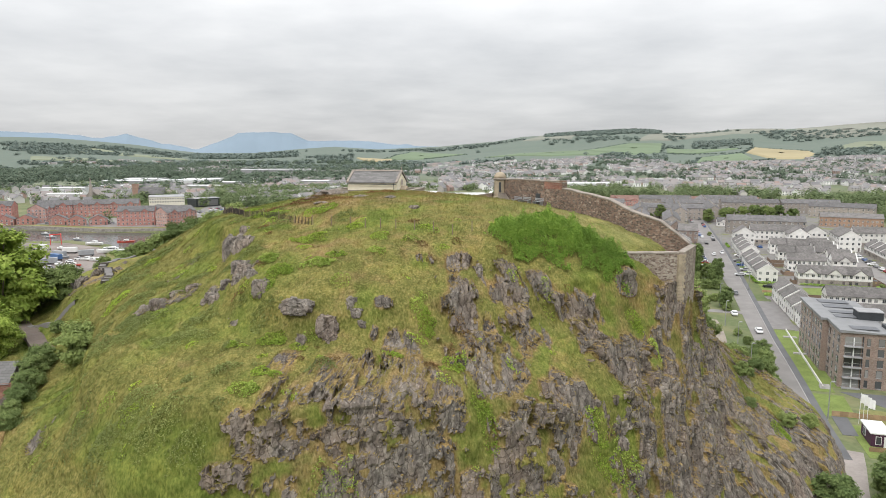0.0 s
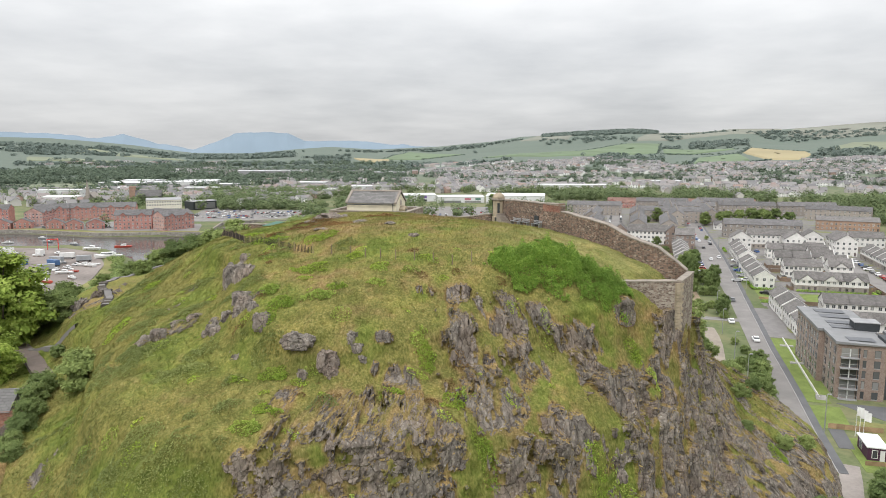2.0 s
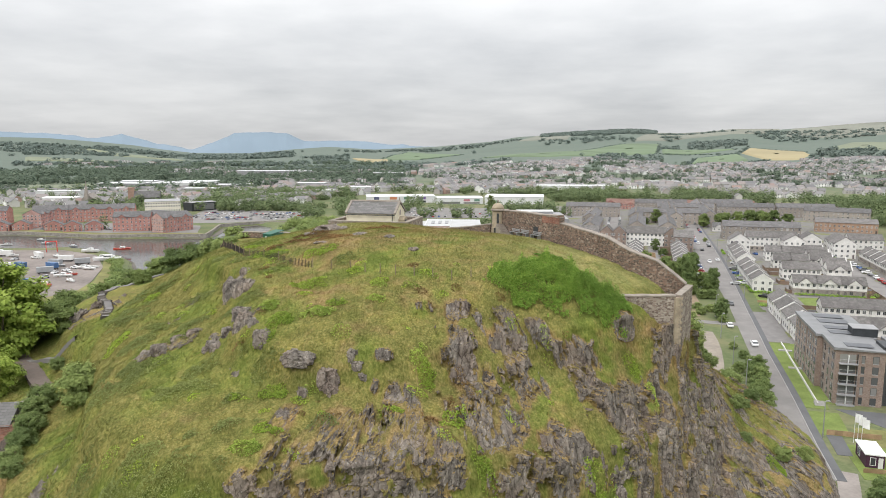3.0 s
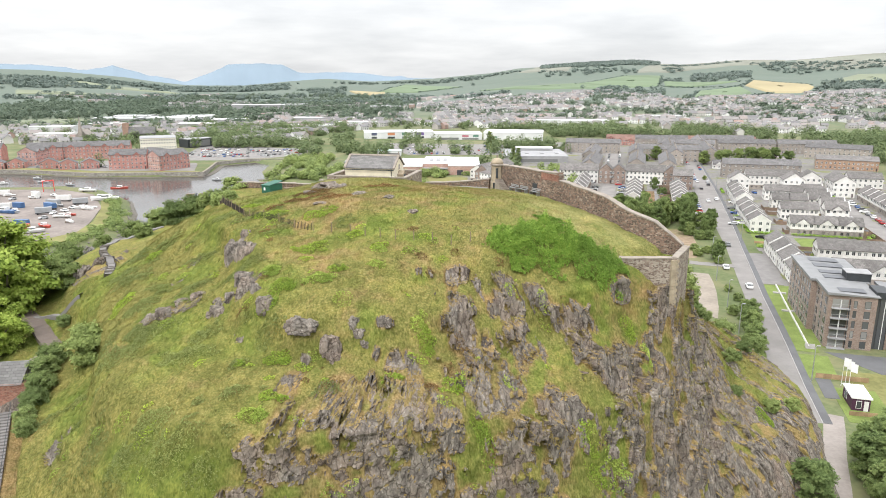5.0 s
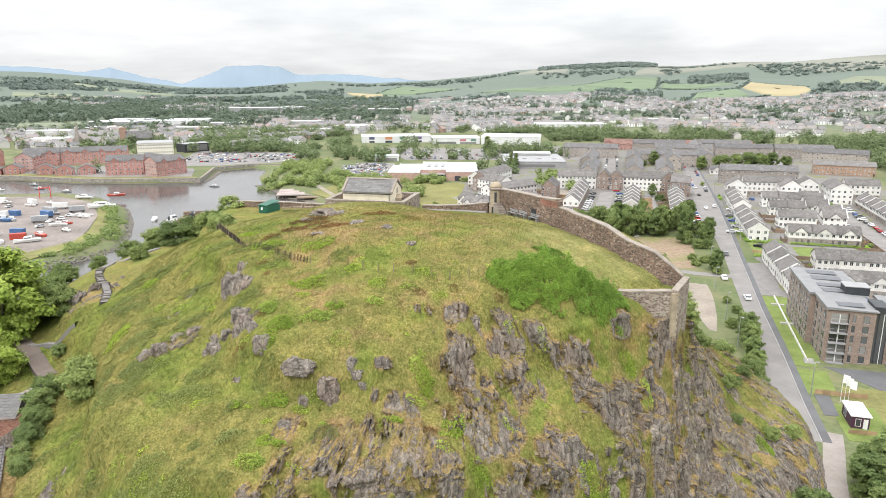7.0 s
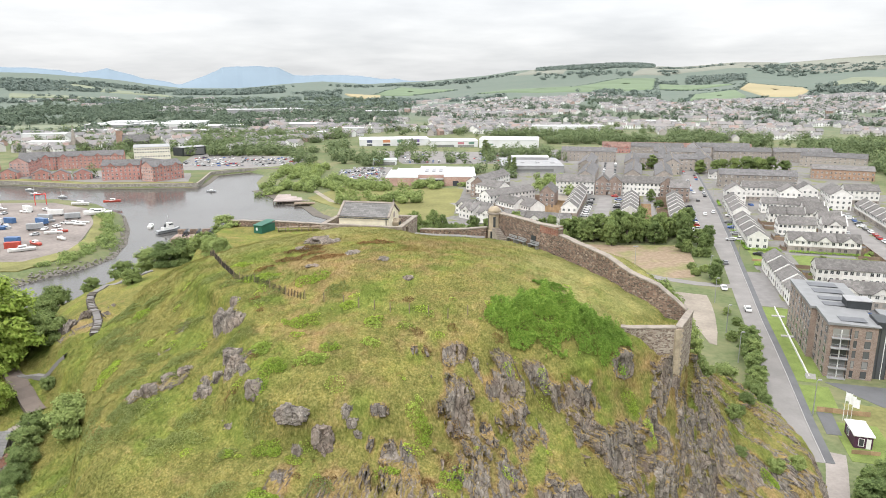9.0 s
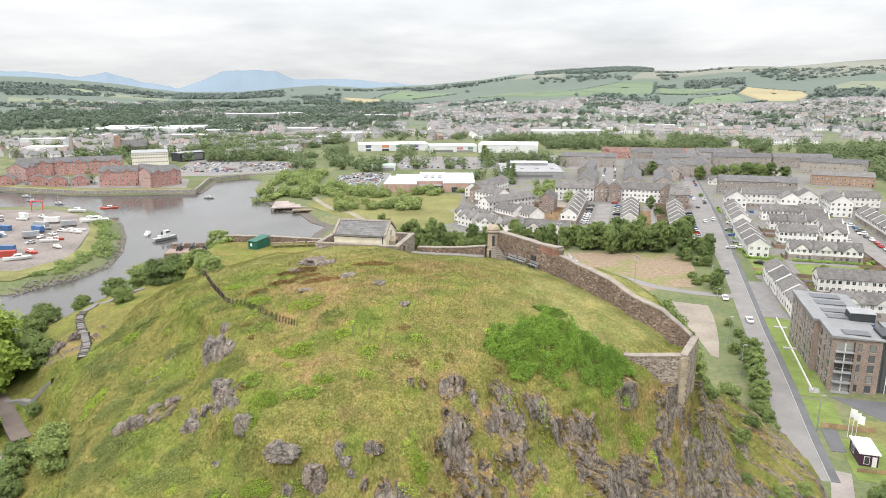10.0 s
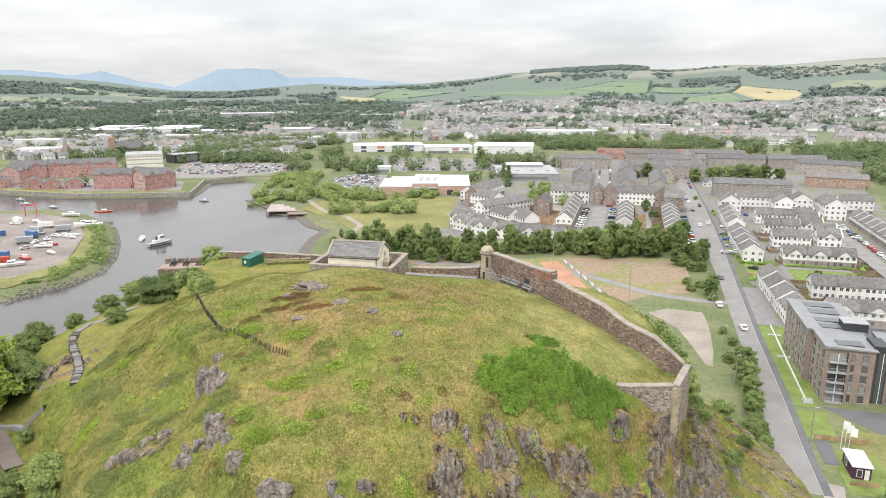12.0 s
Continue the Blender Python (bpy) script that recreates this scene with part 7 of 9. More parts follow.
# sales hut, flags, fence
hut = new("sales_hut")
hut.matrix_world = uv(9.6, 11.0)
PLUM = plain("dark_plum_cladding", (0.07, 0.03, 0.055), 0.6, 0.15, 1.0, "Position")
part("wall", box_mesh("wall", PLUM, (0, 0, 0, 3.2, 6.4, 2.55)), hut)
part("roof", box_mesh("roof", WHITE, (-0.25, -0.25, 2.553, 3.45, 6.6, 2.8)), hut, label="white flat roof")
part("window", box_mesh("window", WHITE, (0.7, -0.05, 0.5, 1.7, 0.02, 2.1)), hut)
part("window", box_mesh("window", WHITE, (-0.05, 3.5, 0.6, 0.02, 5.2, 2.1)), hut)
part("pane", box_mesh("pane", GLASS, (0.8, -0.07, 0.6, 1.6, -0.05, 2.0)), hut)
part("pane", box_mesh("pane", GLASS, (-0.07, 3.6, 0.7, -0.05, 5.1, 2.0)), hut)
part("door", box_mesh("door", WHITE, (2.1, -0.06, 0, 2.9, 0.02, 2.1)), hut)
tagged(hut, "dark plum sales hut with a white flat roof", "hut")
for k in range(3):
    fl = new("flag")
    fl.matrix_world = uv(18.5 + 1.4 * k, 12.6 - 0.3 * k)
    part("pole", mesh_of("pole", *tube([(0, 0, 0), (0, 0, 6.5)], [0.06, 0.04], 6), WHITE), fl)
    cv, cf = [], []
    for i in range(6):
        for z in (4.4, 6.3):
            cv.append((0.05 + 0.24 * i, 0.12 * math.sin(i * 1.2), z - 0.04 * i))
    for i in range(5):
        cf.append((2 * i, 2 * i + 2, 2 * i + 3, 2 * i + 1))
    part("banner", mesh_of("banner", cv, cf, WHITE), fl, label="plain white banner")
    tagged(fl, "white banner on a tall pole beside the hut", "flag", "flags by the sales hut")


def board_fence(pts, height, label, mat=None, pitch=0.16):
    e = new("board_fence")
    for a, b in zip(pts[:-1], pts[1:]):
        n = int(math.dist(a, b) / 1.8) + 1
        for k in range(n):
            u_, v_ = a[0] + (b[0] - a[0]) * k / n, a[1] + (b[1] - a[1]) * k / n
            part("panel", box_mesh("panel", mat or FENCEWOOD, (-0.02, 0, 0, 0.02, math.dist(a, b) / n - 0.03, height)), e, uv(u_, v_) @ pose(0, 0, 0, 0, 0, math.degrees(math.atan2(-(b[1] - a[1]), b[0] - a[0]))))
    return tagged(e, label, "fence")


board_fence([(24.2, 12.4), (24.4, 18)], 1.1, "low larch board fence by the grass")
board_fence([(7.0, 10.0), (7.4, 15.0)], 0.9, "low larch board fence before the hut")
board_fence([(24.2, 7.7), (24.2, 12.4)], 1.2, "low larch board fence by the parking bay")
for u0 in (150, 176):
    board_fence([(u0 + 8, 13.2), (u0 + 8, 22)], 0.9, "low timber garden fence", FENCEWOOD)
for k in range(8):
    board_fence([(225 + 7 * k, -24), (225 + 7 * k, -29.5)], 1.5, "brown timber garden fence", FENCEWOOD)
for k in range(6):
    board_fence([(232 + 8 * k, -84), (232 + 8 * k, -72)], 1.6, "red brown timber garden fence", plain("red_stained_fence", (0.26, 0.10, 0.06), 0.85, 0.3, 0.8, "Position") if k == 0 else FENCEWOOD)


def hedge(u0, v0, u1, v1, seed, h=1.1):
    rng_ = np.random.default_rng(seed)
    L_ = math.dist((u0, v0), (u1, v1))
    bl = [(0.35 * rng_.normal() * 0.4, L_ * (k + 0.5) / max(1, int(L_ / 0.8)), h * 0.5, 0.6) for k in range(max(1, int(L_ / 0.8)))]
    v_, f_ = leaf_cloud(rng_, bl, int(70 * L_), 0.2)
    v_[:, 2] = np.clip(v_[:, 2], 0, None)
    ob = new("hedge", mesh_of("hedge", v_, f_, HEDGE))
    ob.matrix_world = uv(u0, v0) @ pose(0, 0, 0, 0, 0, math.degrees(math.atan2(-(v1 - v0), u1 - u0)))
    return tagged(ob, "clipped bright green privet hedge", "hedge", "garden hedges")


HEDGE = leafy("privet_leaf", [(0.07, 0.13, 0.02), (0.12, 0.20, 0.03), (0.17, 0.26, 0.05)])
for k, (a, b, c, d_) in enumerate([(188, 12.6, 188, 14), (186.5, 13.6, 177, 13.6), (177, 13.8, 177, 27), (200, 11.6, 200, 14.5), (214, 11.6, 214, 14.5), (192, 11.8, 192, 14.5), (228, 11.6, 228, 14.5), (176.5, 30, 176.5, 56), (173, 58.5, 184, 58.5), (286, 14, 302, 14), (150.5, 13, 150.5, 20),
                                   (205, -3.0, 205, -7.0), (218, -3.0, 218, -7.0), (231, -3.0, 231, -7.0), (244, -3, 244, -7), (257, -3.0, 257, -7.0), (270, -3.0, 270, -7), (286, 71, 300, 69)]):
    hedge(a, b, c, d_, 300 + k)

# cars
CAR_PAINT = [plain("car_paint_" + n_, c_, 0.3, 0.05, 1.0, "Object") for n_, c_ in (("white", (0.75, 0.75, 0.75)), ("silver", (0.45, 0.46, 0.47)), ("grey", (0.14, 0.145, 0.15)), ("black", (0.025, 0.025, 0.028)), ("blue", (0.04, 0.10, 0.28)), ("red", (0.36, 0.03, 0.03)))]
RUBBER = plain("tyre_rubber", (0.02, 0.02, 0.02), 0.9, 0.2, 5.0)
TYRE = mesh_of("wheel", *tube([(-0.1, 0, 0), (0.1, 0, 0)], [0.32, 0.32], 12), RUBBER)


def make_car(mat, name="car"):
    """A hatchback: bonnet, cabin, glass, four wheels. Length along y."""
    e = new(name)
    prof = [(-2.05, 0.32), (2.05, 0.32), (2.1, 0.7), (1.95, 0.95), (1.0, 1.02), (-1.9, 1.02), (-2.1, 0.75)]
    part("body", mesh_of("body", *prism(prof, "x", -0.85, 0.85), mat), e)
    cab = [(-1.85, 1.0), (1.05, 1.0), (0.35, 1.46), (-1.35, 1.48)]
    part("cabin", mesh_of("cabin", *prism(cab, "x", -0.72, 0.72), GLASS), e, label="dark glazed cabin")
    part("roof", box_mesh("roof", mat, (-0.7, -1.3, 1.472, 0.7, 0.32, 1.52)), e)
    for x in (-0.78, 0.78):
        for y in (-1.3, 1.3):
            part("wheel", TYRE, e, pose(x, y, 0.32))
    return e


CAR_NAMES = ["white", "silver", "dark grey", "black", "blue", "red"]
CARS = [tagged(make_car(m_), n_ + " hatchback car parked by the kerb", "car", "parked cars") for m_, n_ in zip(CAR_PAINT, CAR_NAMES)]
car_rng = random.Random(8)
car_used = [False] * 6


def car(u_, v_, rot=0.0, k=None, z=0.06, world_xy=False):
    k = car_rng.choice([0, 0, 1, 1, 2, 2, 3, 4, 5]) if k is None else k
    m_ = pose(u_, v_, z, 0, 0, rot) if world_xy else uv(u_, v_, z, rot)
    if not car_used[k]:
        car_used[k] = True
        CARS[k].matrix_world = m_
        return CARS[k]
    return copy_thing(CARS[k], m_)


for k in range(12):
    car(202 + 6.6 * k + car_rng.uniform(-1, 1), -3.6, 88)
for u_, k in ((196, 0), (208, 1), (222, 4), (235, 2)):
    car(u_, 13.0 if u_ < 230 else 12.9, 90, k)
for u_, v_ in ((114, -1.6), (150, 2.6), (255, 3.4), (262, 8.0), (300, 3.0), (318, 8.2), (331, 2.6), (92, 3.0)):
    car(u_, v_, 2)
for k in range(14):
    car(330 + 11 * k, car_rng.choice([1.9, 8.6]), 1)
for k in range(14):
    car(338 + 11 * k, -55.5 - 0.03 * 11 * k, 1)
    if k % 5:
        car(340 + 11 * k, -47 - 0.03 * 11 * k, 1)
for k in range(9):
    car(233 + 6.8 * k, -58.0, 90)
    if k % 3:
        car(236 + 6.8 * k, -42.5, 90)
for k in range(11):
    car(200 + 7.0 * k, 74 + car_rng.uniform(-0.5, 0.5), car_rng.choice([0, 90, 90]))
for v_ in (31, 36, 45, 53, 60):
    car(97, v_, car_rng.choice([0, 90]))
for u_, v_ in ((168, 17), (292, 31), (288, 38), (296, 52), (150, 51), (248, 44), (258, 44)):
    car(u_, v_, car_rng.uniform(0, 90))
for u_, v_ in ((284, -118), (270, -124), (268, -100), (232, -100), (215, -104), (310, -60), (303, -33), (303, -45)):
    car(u_, v_, car_rng.uniform(0, 180))


# street lamps and floodlight masts
def lamp_post(m_, h, label, name="street_lamp", heads=1):
    e = new(name)
    e.matrix_world = m_
    part("pole", mesh_of("pole", *tube([(0, 0, -0.2), (0, 0, h)], [0.14, 0.07], 7), STEEL), e)
    for s in ((1,) if heads == 1 else (-1, 1)):
        part("arm", mesh_of("arm", *tube([(0, 0, h), (0.6 * s, 0, h + 0.12)], [0.05, 0.04], 5), STEEL), e)
        part("lamp_head", box_mesh("lamp_head", FLATGREY, (0.5 * s - 0.35, -0.25, h + 0.06, 0.5 * s + 0.35, 0.25, h + 0.22)), e)
    return tagged(e, label, "lamp")


for x, y in ((52.2, 281.8), (67.5, 225.4)):
    lamp_post(pose(x, y, 0, 0, 0, 20), 15.0, "tall steel floodlight mast by the pitch", "floodlight_mast", 2)
for u_, v_ in ((22, 6.5), (70, -5.5), (98, -6.0), (128, -5.0), (48, -5.0), (160, 8.6), (205, 11.0), (250, 11.3), (300, 11.2)):
    lamp_post(uv(u_, v_), 8.0, "slim steel street lamp")
hoard = new("pitch_hoarding")
HOARD = plain("pale_blue_hoarding", (0.42, 0.52, 0.60), 0.6, 0.3, 0.2, "Position")
for k in range(22):
    part("panel", box_mesh("panel", [HOARD, WHITE, FLATGREY][k % 3], (0, -0.04, 0, 2.6, 0.04, 1.1)), hoard, pose(57.5 + 0.27 * k, 287 - 2.75 * k, 0, 0, 0, -84))
tagged(hoard, "row of pale hoardings along the pitch", "hoarding")

# thickets between the rock and the houses
tr = random.Random(21)
THICKETS = [(-36, 32, 286, 316, 62, 0.95), (34, 70, 296, 314, 34, 0.85), (70, 118, 290, 314, 46, 1.0), (102, 116, 268, 284, 7, 0.8),
            (-46, -34, 300, 345, 5, 0.5), (-90, -60, 470, 500, 22, 0.7), (-122, -86, 500, 562, 60, 0.85), (-88, -30, 440, 478, 44, 0.5), (-114, -88, 440, 470, 14, 0.8), (-58, -8, 396, 425, 22, 0.4), (62, 92, 425, 470, 14, 0.8), (76, 98, 455, 500, 20, 0.75), (-20, 30, 452, 466, 12, 0.6)]
FAR_THICKET = []
for x0, x1, y0, y1, n, s_ in THICKETS:
    for _ in range(n):
        x, y = tr.uniform(x0, x1), tr.uniform(y0, y1)
        if y > 390:
            FAR_THICKET += [(x, y), (x + tr.uniform(-3, 3), y + tr.uniform(-3, 3))]
            continue
        tree("broad" if tr.random() < 0.55 else "scrub", x, y, 0, s_ * tr.uniform(0.75, 1.25), "dense green broadleaf thicket tree below the rock", "tree", "tree", "thicket trees", tr.uniform(1.1, 1.5))
for u_, v_, k_, s_ in [(455, -22, "broad", 1.4), (462, -14, "broad", 1.3), (448, -30, "scrub", 1.2), (420, 24, "broad", 1.5), (430, 38, "broad", 1.6), (436, 47, "broad", 1.7), (431, 56, "broad", 1.6), (438, 64, "broad", 1.7), (430, 72, "broad", 1.5), (442, 55, "broad", 1.6), (437, 30, "broad", 1.4),
                      (395, -128, "conifer", 1.3), (402, -126, "conifer", 1.2), (500, -170, "conifer", 1.7), (270, -20, "scrub", 1.1), (290, -24, "broad", 0.9), (345, 8, "scrub", 0.6), (432, 13.5, "broad", 1.3), (438, 15, "conifer", 1.0), (60, 48, "scrub", 0.4), (165, 40, "shrub", 1.4), (162, 50, "shrub", 1.3), (210, 60, "shrub", 1.0)]:
    p_ = uv(u_, v_).translation
    tree(k_, p_.x, p_.y, 0, s_, "tall dark cypress beside the car park" if k_ == "conifer" else "rounded green tree between the buildings")

for x, y, s_ in ((82.8, 171.5, 0.72), (78.6, 161.5, 0.74), (86.2, 182.0, 0.62), (87.5, 190.2, 0.5), (73.2, 147.0, 0.66), (71.4, 139.4, 0.6), (69.8, 133.6, 0.55), (76.1, 153.9, 0.72), (88.6, 199.4, 0.45), (81.0, 178.0, 0.6), (84.5, 175.5, 0.6), (79.8, 166.5, 0.7),
                 (74.6, 150.5, 0.6), (72.0, 143.0, 0.6), (67.5, 129.0, 0.5), (66.0, 135.5, 0.6), (97.0, 251.0, 0.6), (100.3, 247.2, 0.6), (101.6, 240.2, 0.75), (98.6, 231.4, 0.6), (95.5, 243.0, 0.6), (99.5, 236.5, 0.7), (114.0, 290.0, 0.8), (110.5, 296.0, 0.9)):
    tree("broad" if s_ > 0.65 else "scrub", x, y, 0, s_ * 1.1, "rounded green tree on the road verge", "tree", "tree", "trees on the verge")

for x, y, s_ in ((68.6, 97.5, 1.0), (71.0, 102.0, 0.9), (69.5, 95.0, 1.05), (73.5, 100.5, 1.1), (76.5, 105.0, 0.95), (71.5, 91.5, 1.15), (67.0, 89.0, 1.1), (77.5, 98.5, 1.25), (64.5, 83.0, 1.15), (80.5, 107.0, 1.05), (71.0, 84.0, 1.2)):
    tree("broad", x, y, on_hill(x, y), s_, "tall green tree beside the gravel track", "tree", "tree", "trees by the track")

tree("broad", 43.4, 71.0, on_hill(43.4, 71.0) - 0.6, 0.85, "dark green bushy tree on the flank of the rock", "tree", "tree")

# ---- riverside and retail ----
def shed_building(name, label, m_, w, d, h, wall, roof, base=None, bands=(), category="building", vents=0):
    e = new(name)
    e.matrix_world = m_
    part("wall", box_mesh("wall", wall, (0, 0, -0.3, w, d, h)), e)
    part("roof", mesh_of("roof", *prism([(-0.3, h + 0.003), (d + 0.3, h + 0.003), (d + 0.3, h + 0.3), (d / 2, h + 1.0), (-0.3, h + 0.3)], "x", -0.3, w + 0.3), roof), e)
    if base:
        part("base", box_mesh("base", base, (-0.05, -0.05, -0.2, w + 0.05, d + 0.05, h * 0.45)), e)
    for x0, x1, z0, z1, mt in bands:
        part("fascia_panel", box_mesh("fascia_panel", mt, (x0, -0.12, z0, x1, -0.02, z1)), e)
    for k in range(vents):
        part("roof_light", box_mesh("roof_light", FLATGREY, (w * (k + 0.3) / vents, d * 0.25, h + 0.6, w * (k + 0.55) / vents, d * 0.4, h + 1.15)), e)
    return tagged(e, label, category)


SIGN = {n_: plain("sign_" + n_, c_, 0.5, 0.08, 1.0, "Position") for n_, c_ in (("navy", (0.1, 0.11, 0.17)), ("orange", (0.5, 0.22, 0.12)), ("green", (0.12, 0.22, 0.17)), ("purple", (0.16, 0.10, 0.28)), ("pink", (0.42, 0.17, 0.2)), ("dark", (0.05, 0.05, 0.06)))}
WHITECLAD = plain("white_sheet_cladding", (0.60, 0.605, 0.61), 0.55, 0.12, 0.06, "Position")
shed_building("retail_shed", "long white clad retail shed with coloured fascias", pose(-82, 772, 0, 0, 0, 7), 78, 40, 7.0, WHITECLAD, WHITECLAD,
              bands=[(8, 14, 3.8, 6.8, SIGN["navy"]), (8, 14, 0.2, 2.4, GLASS), (26, 34, 3.8, 6.8, SIGN["orange"]), (26, 34, 0.2, 2.4, GLASS), (42, 48, 3.8, 6.8, SIGN["green"]), (42, 48, 0.2, 2.4, GLASS), (58, 67, 3.8, 6.8, SIGN["purple"]), (58, 67, 0.2, 2.4, GLASS)], category="shop")
shed_building("retail_shed", "white clad retail shed with coloured fascias", pose(-3, 757, 0, 0, 0, 3), 52, 36, 6.5, WHITECLAD, WHITECLAD,
              bands=[(4, 26, 0.2, 2.6, GLASS), (30, 37, 3.0, 5.4, SIGN["pink"]), (42, 48, 3.0, 5.4, SIGN["green"]), (30, 48, 0.2, 2.2, GLASS)], category="shop")
shed_building("retail_shed", "large blank white retail warehouse", pose(50, 752, 0, 0, 0, -9), 64, 50, 8.4, WHITECLAD, WHITECLAD, bands=[(8, 15, 3.0, 4.5, SIGN["green"])], category="shop")
SHOPROOF = plain("pale_roof_sheet", (0.44, 0.44, 0.44), 0.65, 0.2, 0.08, "Position")
PINKBRICK = make_brick("pink_brick", (0.42, 0.27, 0.225), (0.36, 0.22, 0.18), (0.45, 0.38, 0.34))
market = new("supermarket")
market.matrix_world = pose(-33, 468, 0, 0, 0, -2)
for x0, y0, x1, y1, h in ((0, 0, 22, 44, 5.6), (22.02, 9, 40, 58, 6.6), (40.02, 1.5, 62, 60, 6.0), (4, 44.02, 22, 60, 4.8)):
    part("wall", box_mesh("wall", PINKBRICK, (x0, y0, -0.3, x1, y1, h)), market)
    part("parapet", box_mesh("parapet", WHITECLAD, (x0 - 0.15, y0 - 0.15, h + 0.003, x1 + 0.15, y0 + 0.35, h + 0.5), (x0 - 0.15, y0 + 0.36, h + 0.003, x0 + 0.35, y1 + 0.15, h + 0.5)), market)
    part("roof", box_mesh("roof", SHOPROOF, (x0 + 0.36, y0 + 0.36, h + 0.003, x1, y1, h + 0.25)), market, label="pale sheet roof")
for k in range(3):
    part("roof_light", box_mesh("roof_light", FLATGREY, (26 + 5 * k, 24, 6.86, 28.5 + 5 * k, 40, 7.3)), market)
part("entrance_canopy", box_mesh("entrance_canopy", FLATGREY, (22.5, 4.5, 3.6, 39.5, 9, 4.2)), market)
part("entrance", box_mesh("entrance", GLASS, (23.5, 8.9, 0.0, 38.5, 8.98, 3.4)), market)
for k in range(5):
    part("canopy_post", box_mesh("canopy_post", DARKMETAL, (23 + 4 * k, 4.7, 0, 23.25 + 4 * k, 4.95, 3.6)), market)
part("loading_bay", box_mesh("loading_bay", SIGN["dark"], (46, 1.42, 0.0, 50, 1.5, 3.4)), market)
tagged(market, "pink brick supermarket with stepped pale flat roofs", "shop")
shed_building("market_shed", "low grey clad market shed with pale roof", pose(54, 538, 0, 0, 0, -3), 48, 60, 5.2, FLATGREY, FLATGREY, bands=[(10, 40, 1.0, 3.2, GLASS)], category="shop", vents=4)
shed_building("market_shed", "raised pale roof light over the market shed", pose(66, 575, 0, 0, 0, -3), 30, 16, 8.0, FLATGREY, WHITECLAD, category="shop")
shed_building("fuel_canopy", "low pavilion with a pale green roof", pose(-52, 590, 0, 0, 0, 0), 20, 14, 4.5, WHITECLAD, plain("pale_green_roof", (0.42, 0.58, 0.50), 0.6, 0.1, 0.3, "Position"), bands=[(1, 19, 0.2, 2.8, GLASS)], category="pavilion")
cv_, cf_, ci_ = [], [], []
for k in range(420):
    if k < 130:
        x, y = car_rng.uniform(-74, -38), 500 + 7.5 * car_rng.randrange(10)
    elif k < 280:
        x, y = car_rng.uniform(-30, 125), 610 + 9 * car_rng.randrange(9)
    else:
        x, y = car_rng.uniform(-222, -125), 588 + 8 * car_rng.randrange(9)
    for (px, mi) in (([(-2.05, 0.3), (2.05, 0.3), (2.1, 0.75), (1.0, 1.0), (-2.0, 1.0)], car_rng.choice([0, 0, 1, 1, 2, 3, 4, 5])), ([(-1.8, 1.0), (1.0, 1.0), (0.35, 1.48), (-1.4, 1.48)], 6)):
        v_, f_ = prism(px, "x", -0.85 if mi < 6 else -0.7, 0.85 if mi < 6 else 0.7)
        cf_ += [tuple(len(cv_) + q for q in f) for f in f_]
        ci_ += [mi] * len(f_)
        cv_ += [(x + a_, y + b_, 0.06 + c_) for a_, b_, c_ in v_]
tagged(new("distant_cars", mesh_of("distant_cars", cv_, cf_, CAR_PAINT + [GLASS], index=ci_)), "rows of cars in the far car parks", "cars", kind="stuff")

# red brick quayside flats and the quay
RQ = house("quayside_flats", "red brick four storey quayside flats with grey roof", 26, 13, 10.6, 14.2, "x", REDBRICK, SLATE, sills=(0.9, 3.6, 6.3, 8.6), gap=3.0, near=False, category="flats", cross=2)
RS = house("quayside_house", "small red brick quayside house with slate roof", 12, 10, 4.6, 7.6, "y", REDBRICK, SLATE, sills=(0.9, 3.0), gap=3.2, near=False)
for x, y, r_ in ((-332, 556, 18), (-308, 565, 18), (-284, 573, 18), (-376, 548, 12), (-306, 524, 100), (-356, 512, 95), (-223, 518, -34), (-240, 500, 12), (-398, 530, 100)):
    copy_thing(RQ, pose(x, y, 0, 0, 0, r_))
RQ.matrix_world = pose(-200, 492, 0, 0, 0, 58)
RQ["group"] = "red brick quayside flats"
for x, y, r_ in ((-276, 499, 25), (-262, 503, 25), (-330, 500, 20), (-318, 506, 20), (-350, 498, 20)):
    copy_thing(RS, pose(x, y, 0, 0, 0, r_))
RS.matrix_world = pose(-292, 503, 0, 0, 0, 25)
CW = house("civic_offices", "cream stone civic offices with tall window bays", 30, 34, 13.5, 14.0, "x", plain("cream_precast", (0.68, 0.64, 0.56), 0.8, 0.1, 0.4, "Position"), FLATGREY, sills=(1.0, 4.8, 8.6, 11.2), gap=2.1, near=False, category="office")
CW.matrix_world = pose(-264, 612, 0, 0, 0, 22)
shed_building("glass_pavilion", "dark glazed modern pavilion by the river", pose(-242, 668, 0, 0, 0, 50), 26, 16, 8, DARKMETAL, FLATGREY, bands=[(2, 24, 1, 7, GLASS)], category="office")
shed_building("white_marquee", "white vaulted sports hall roof", pose(-428, 736, 0, 0, 0, 2), 36, 22, 8.5, WHITE, WHITE, category="hall")
chu = new("church")
chu.matrix_world = pose(-372, 722, 0, 0, 0, 10)
part("tower", box_mesh("tower", GREYSTONE, (-1.7, -1.7, 0, 1.7, 1.7, 13)), chu)
part("spire", mesh_of("spire", [(-1.6, -1.6, 13), (1.6, -1.6, 13), (1.6, 1.6, 13), (-1.6, 1.6, 13), (0, 0, 28)], [(0, 1, 4), (1, 2, 4), (2, 3, 4), (3, 0, 4)], GREYSTONE), chu, label="tall pointed stone spire")
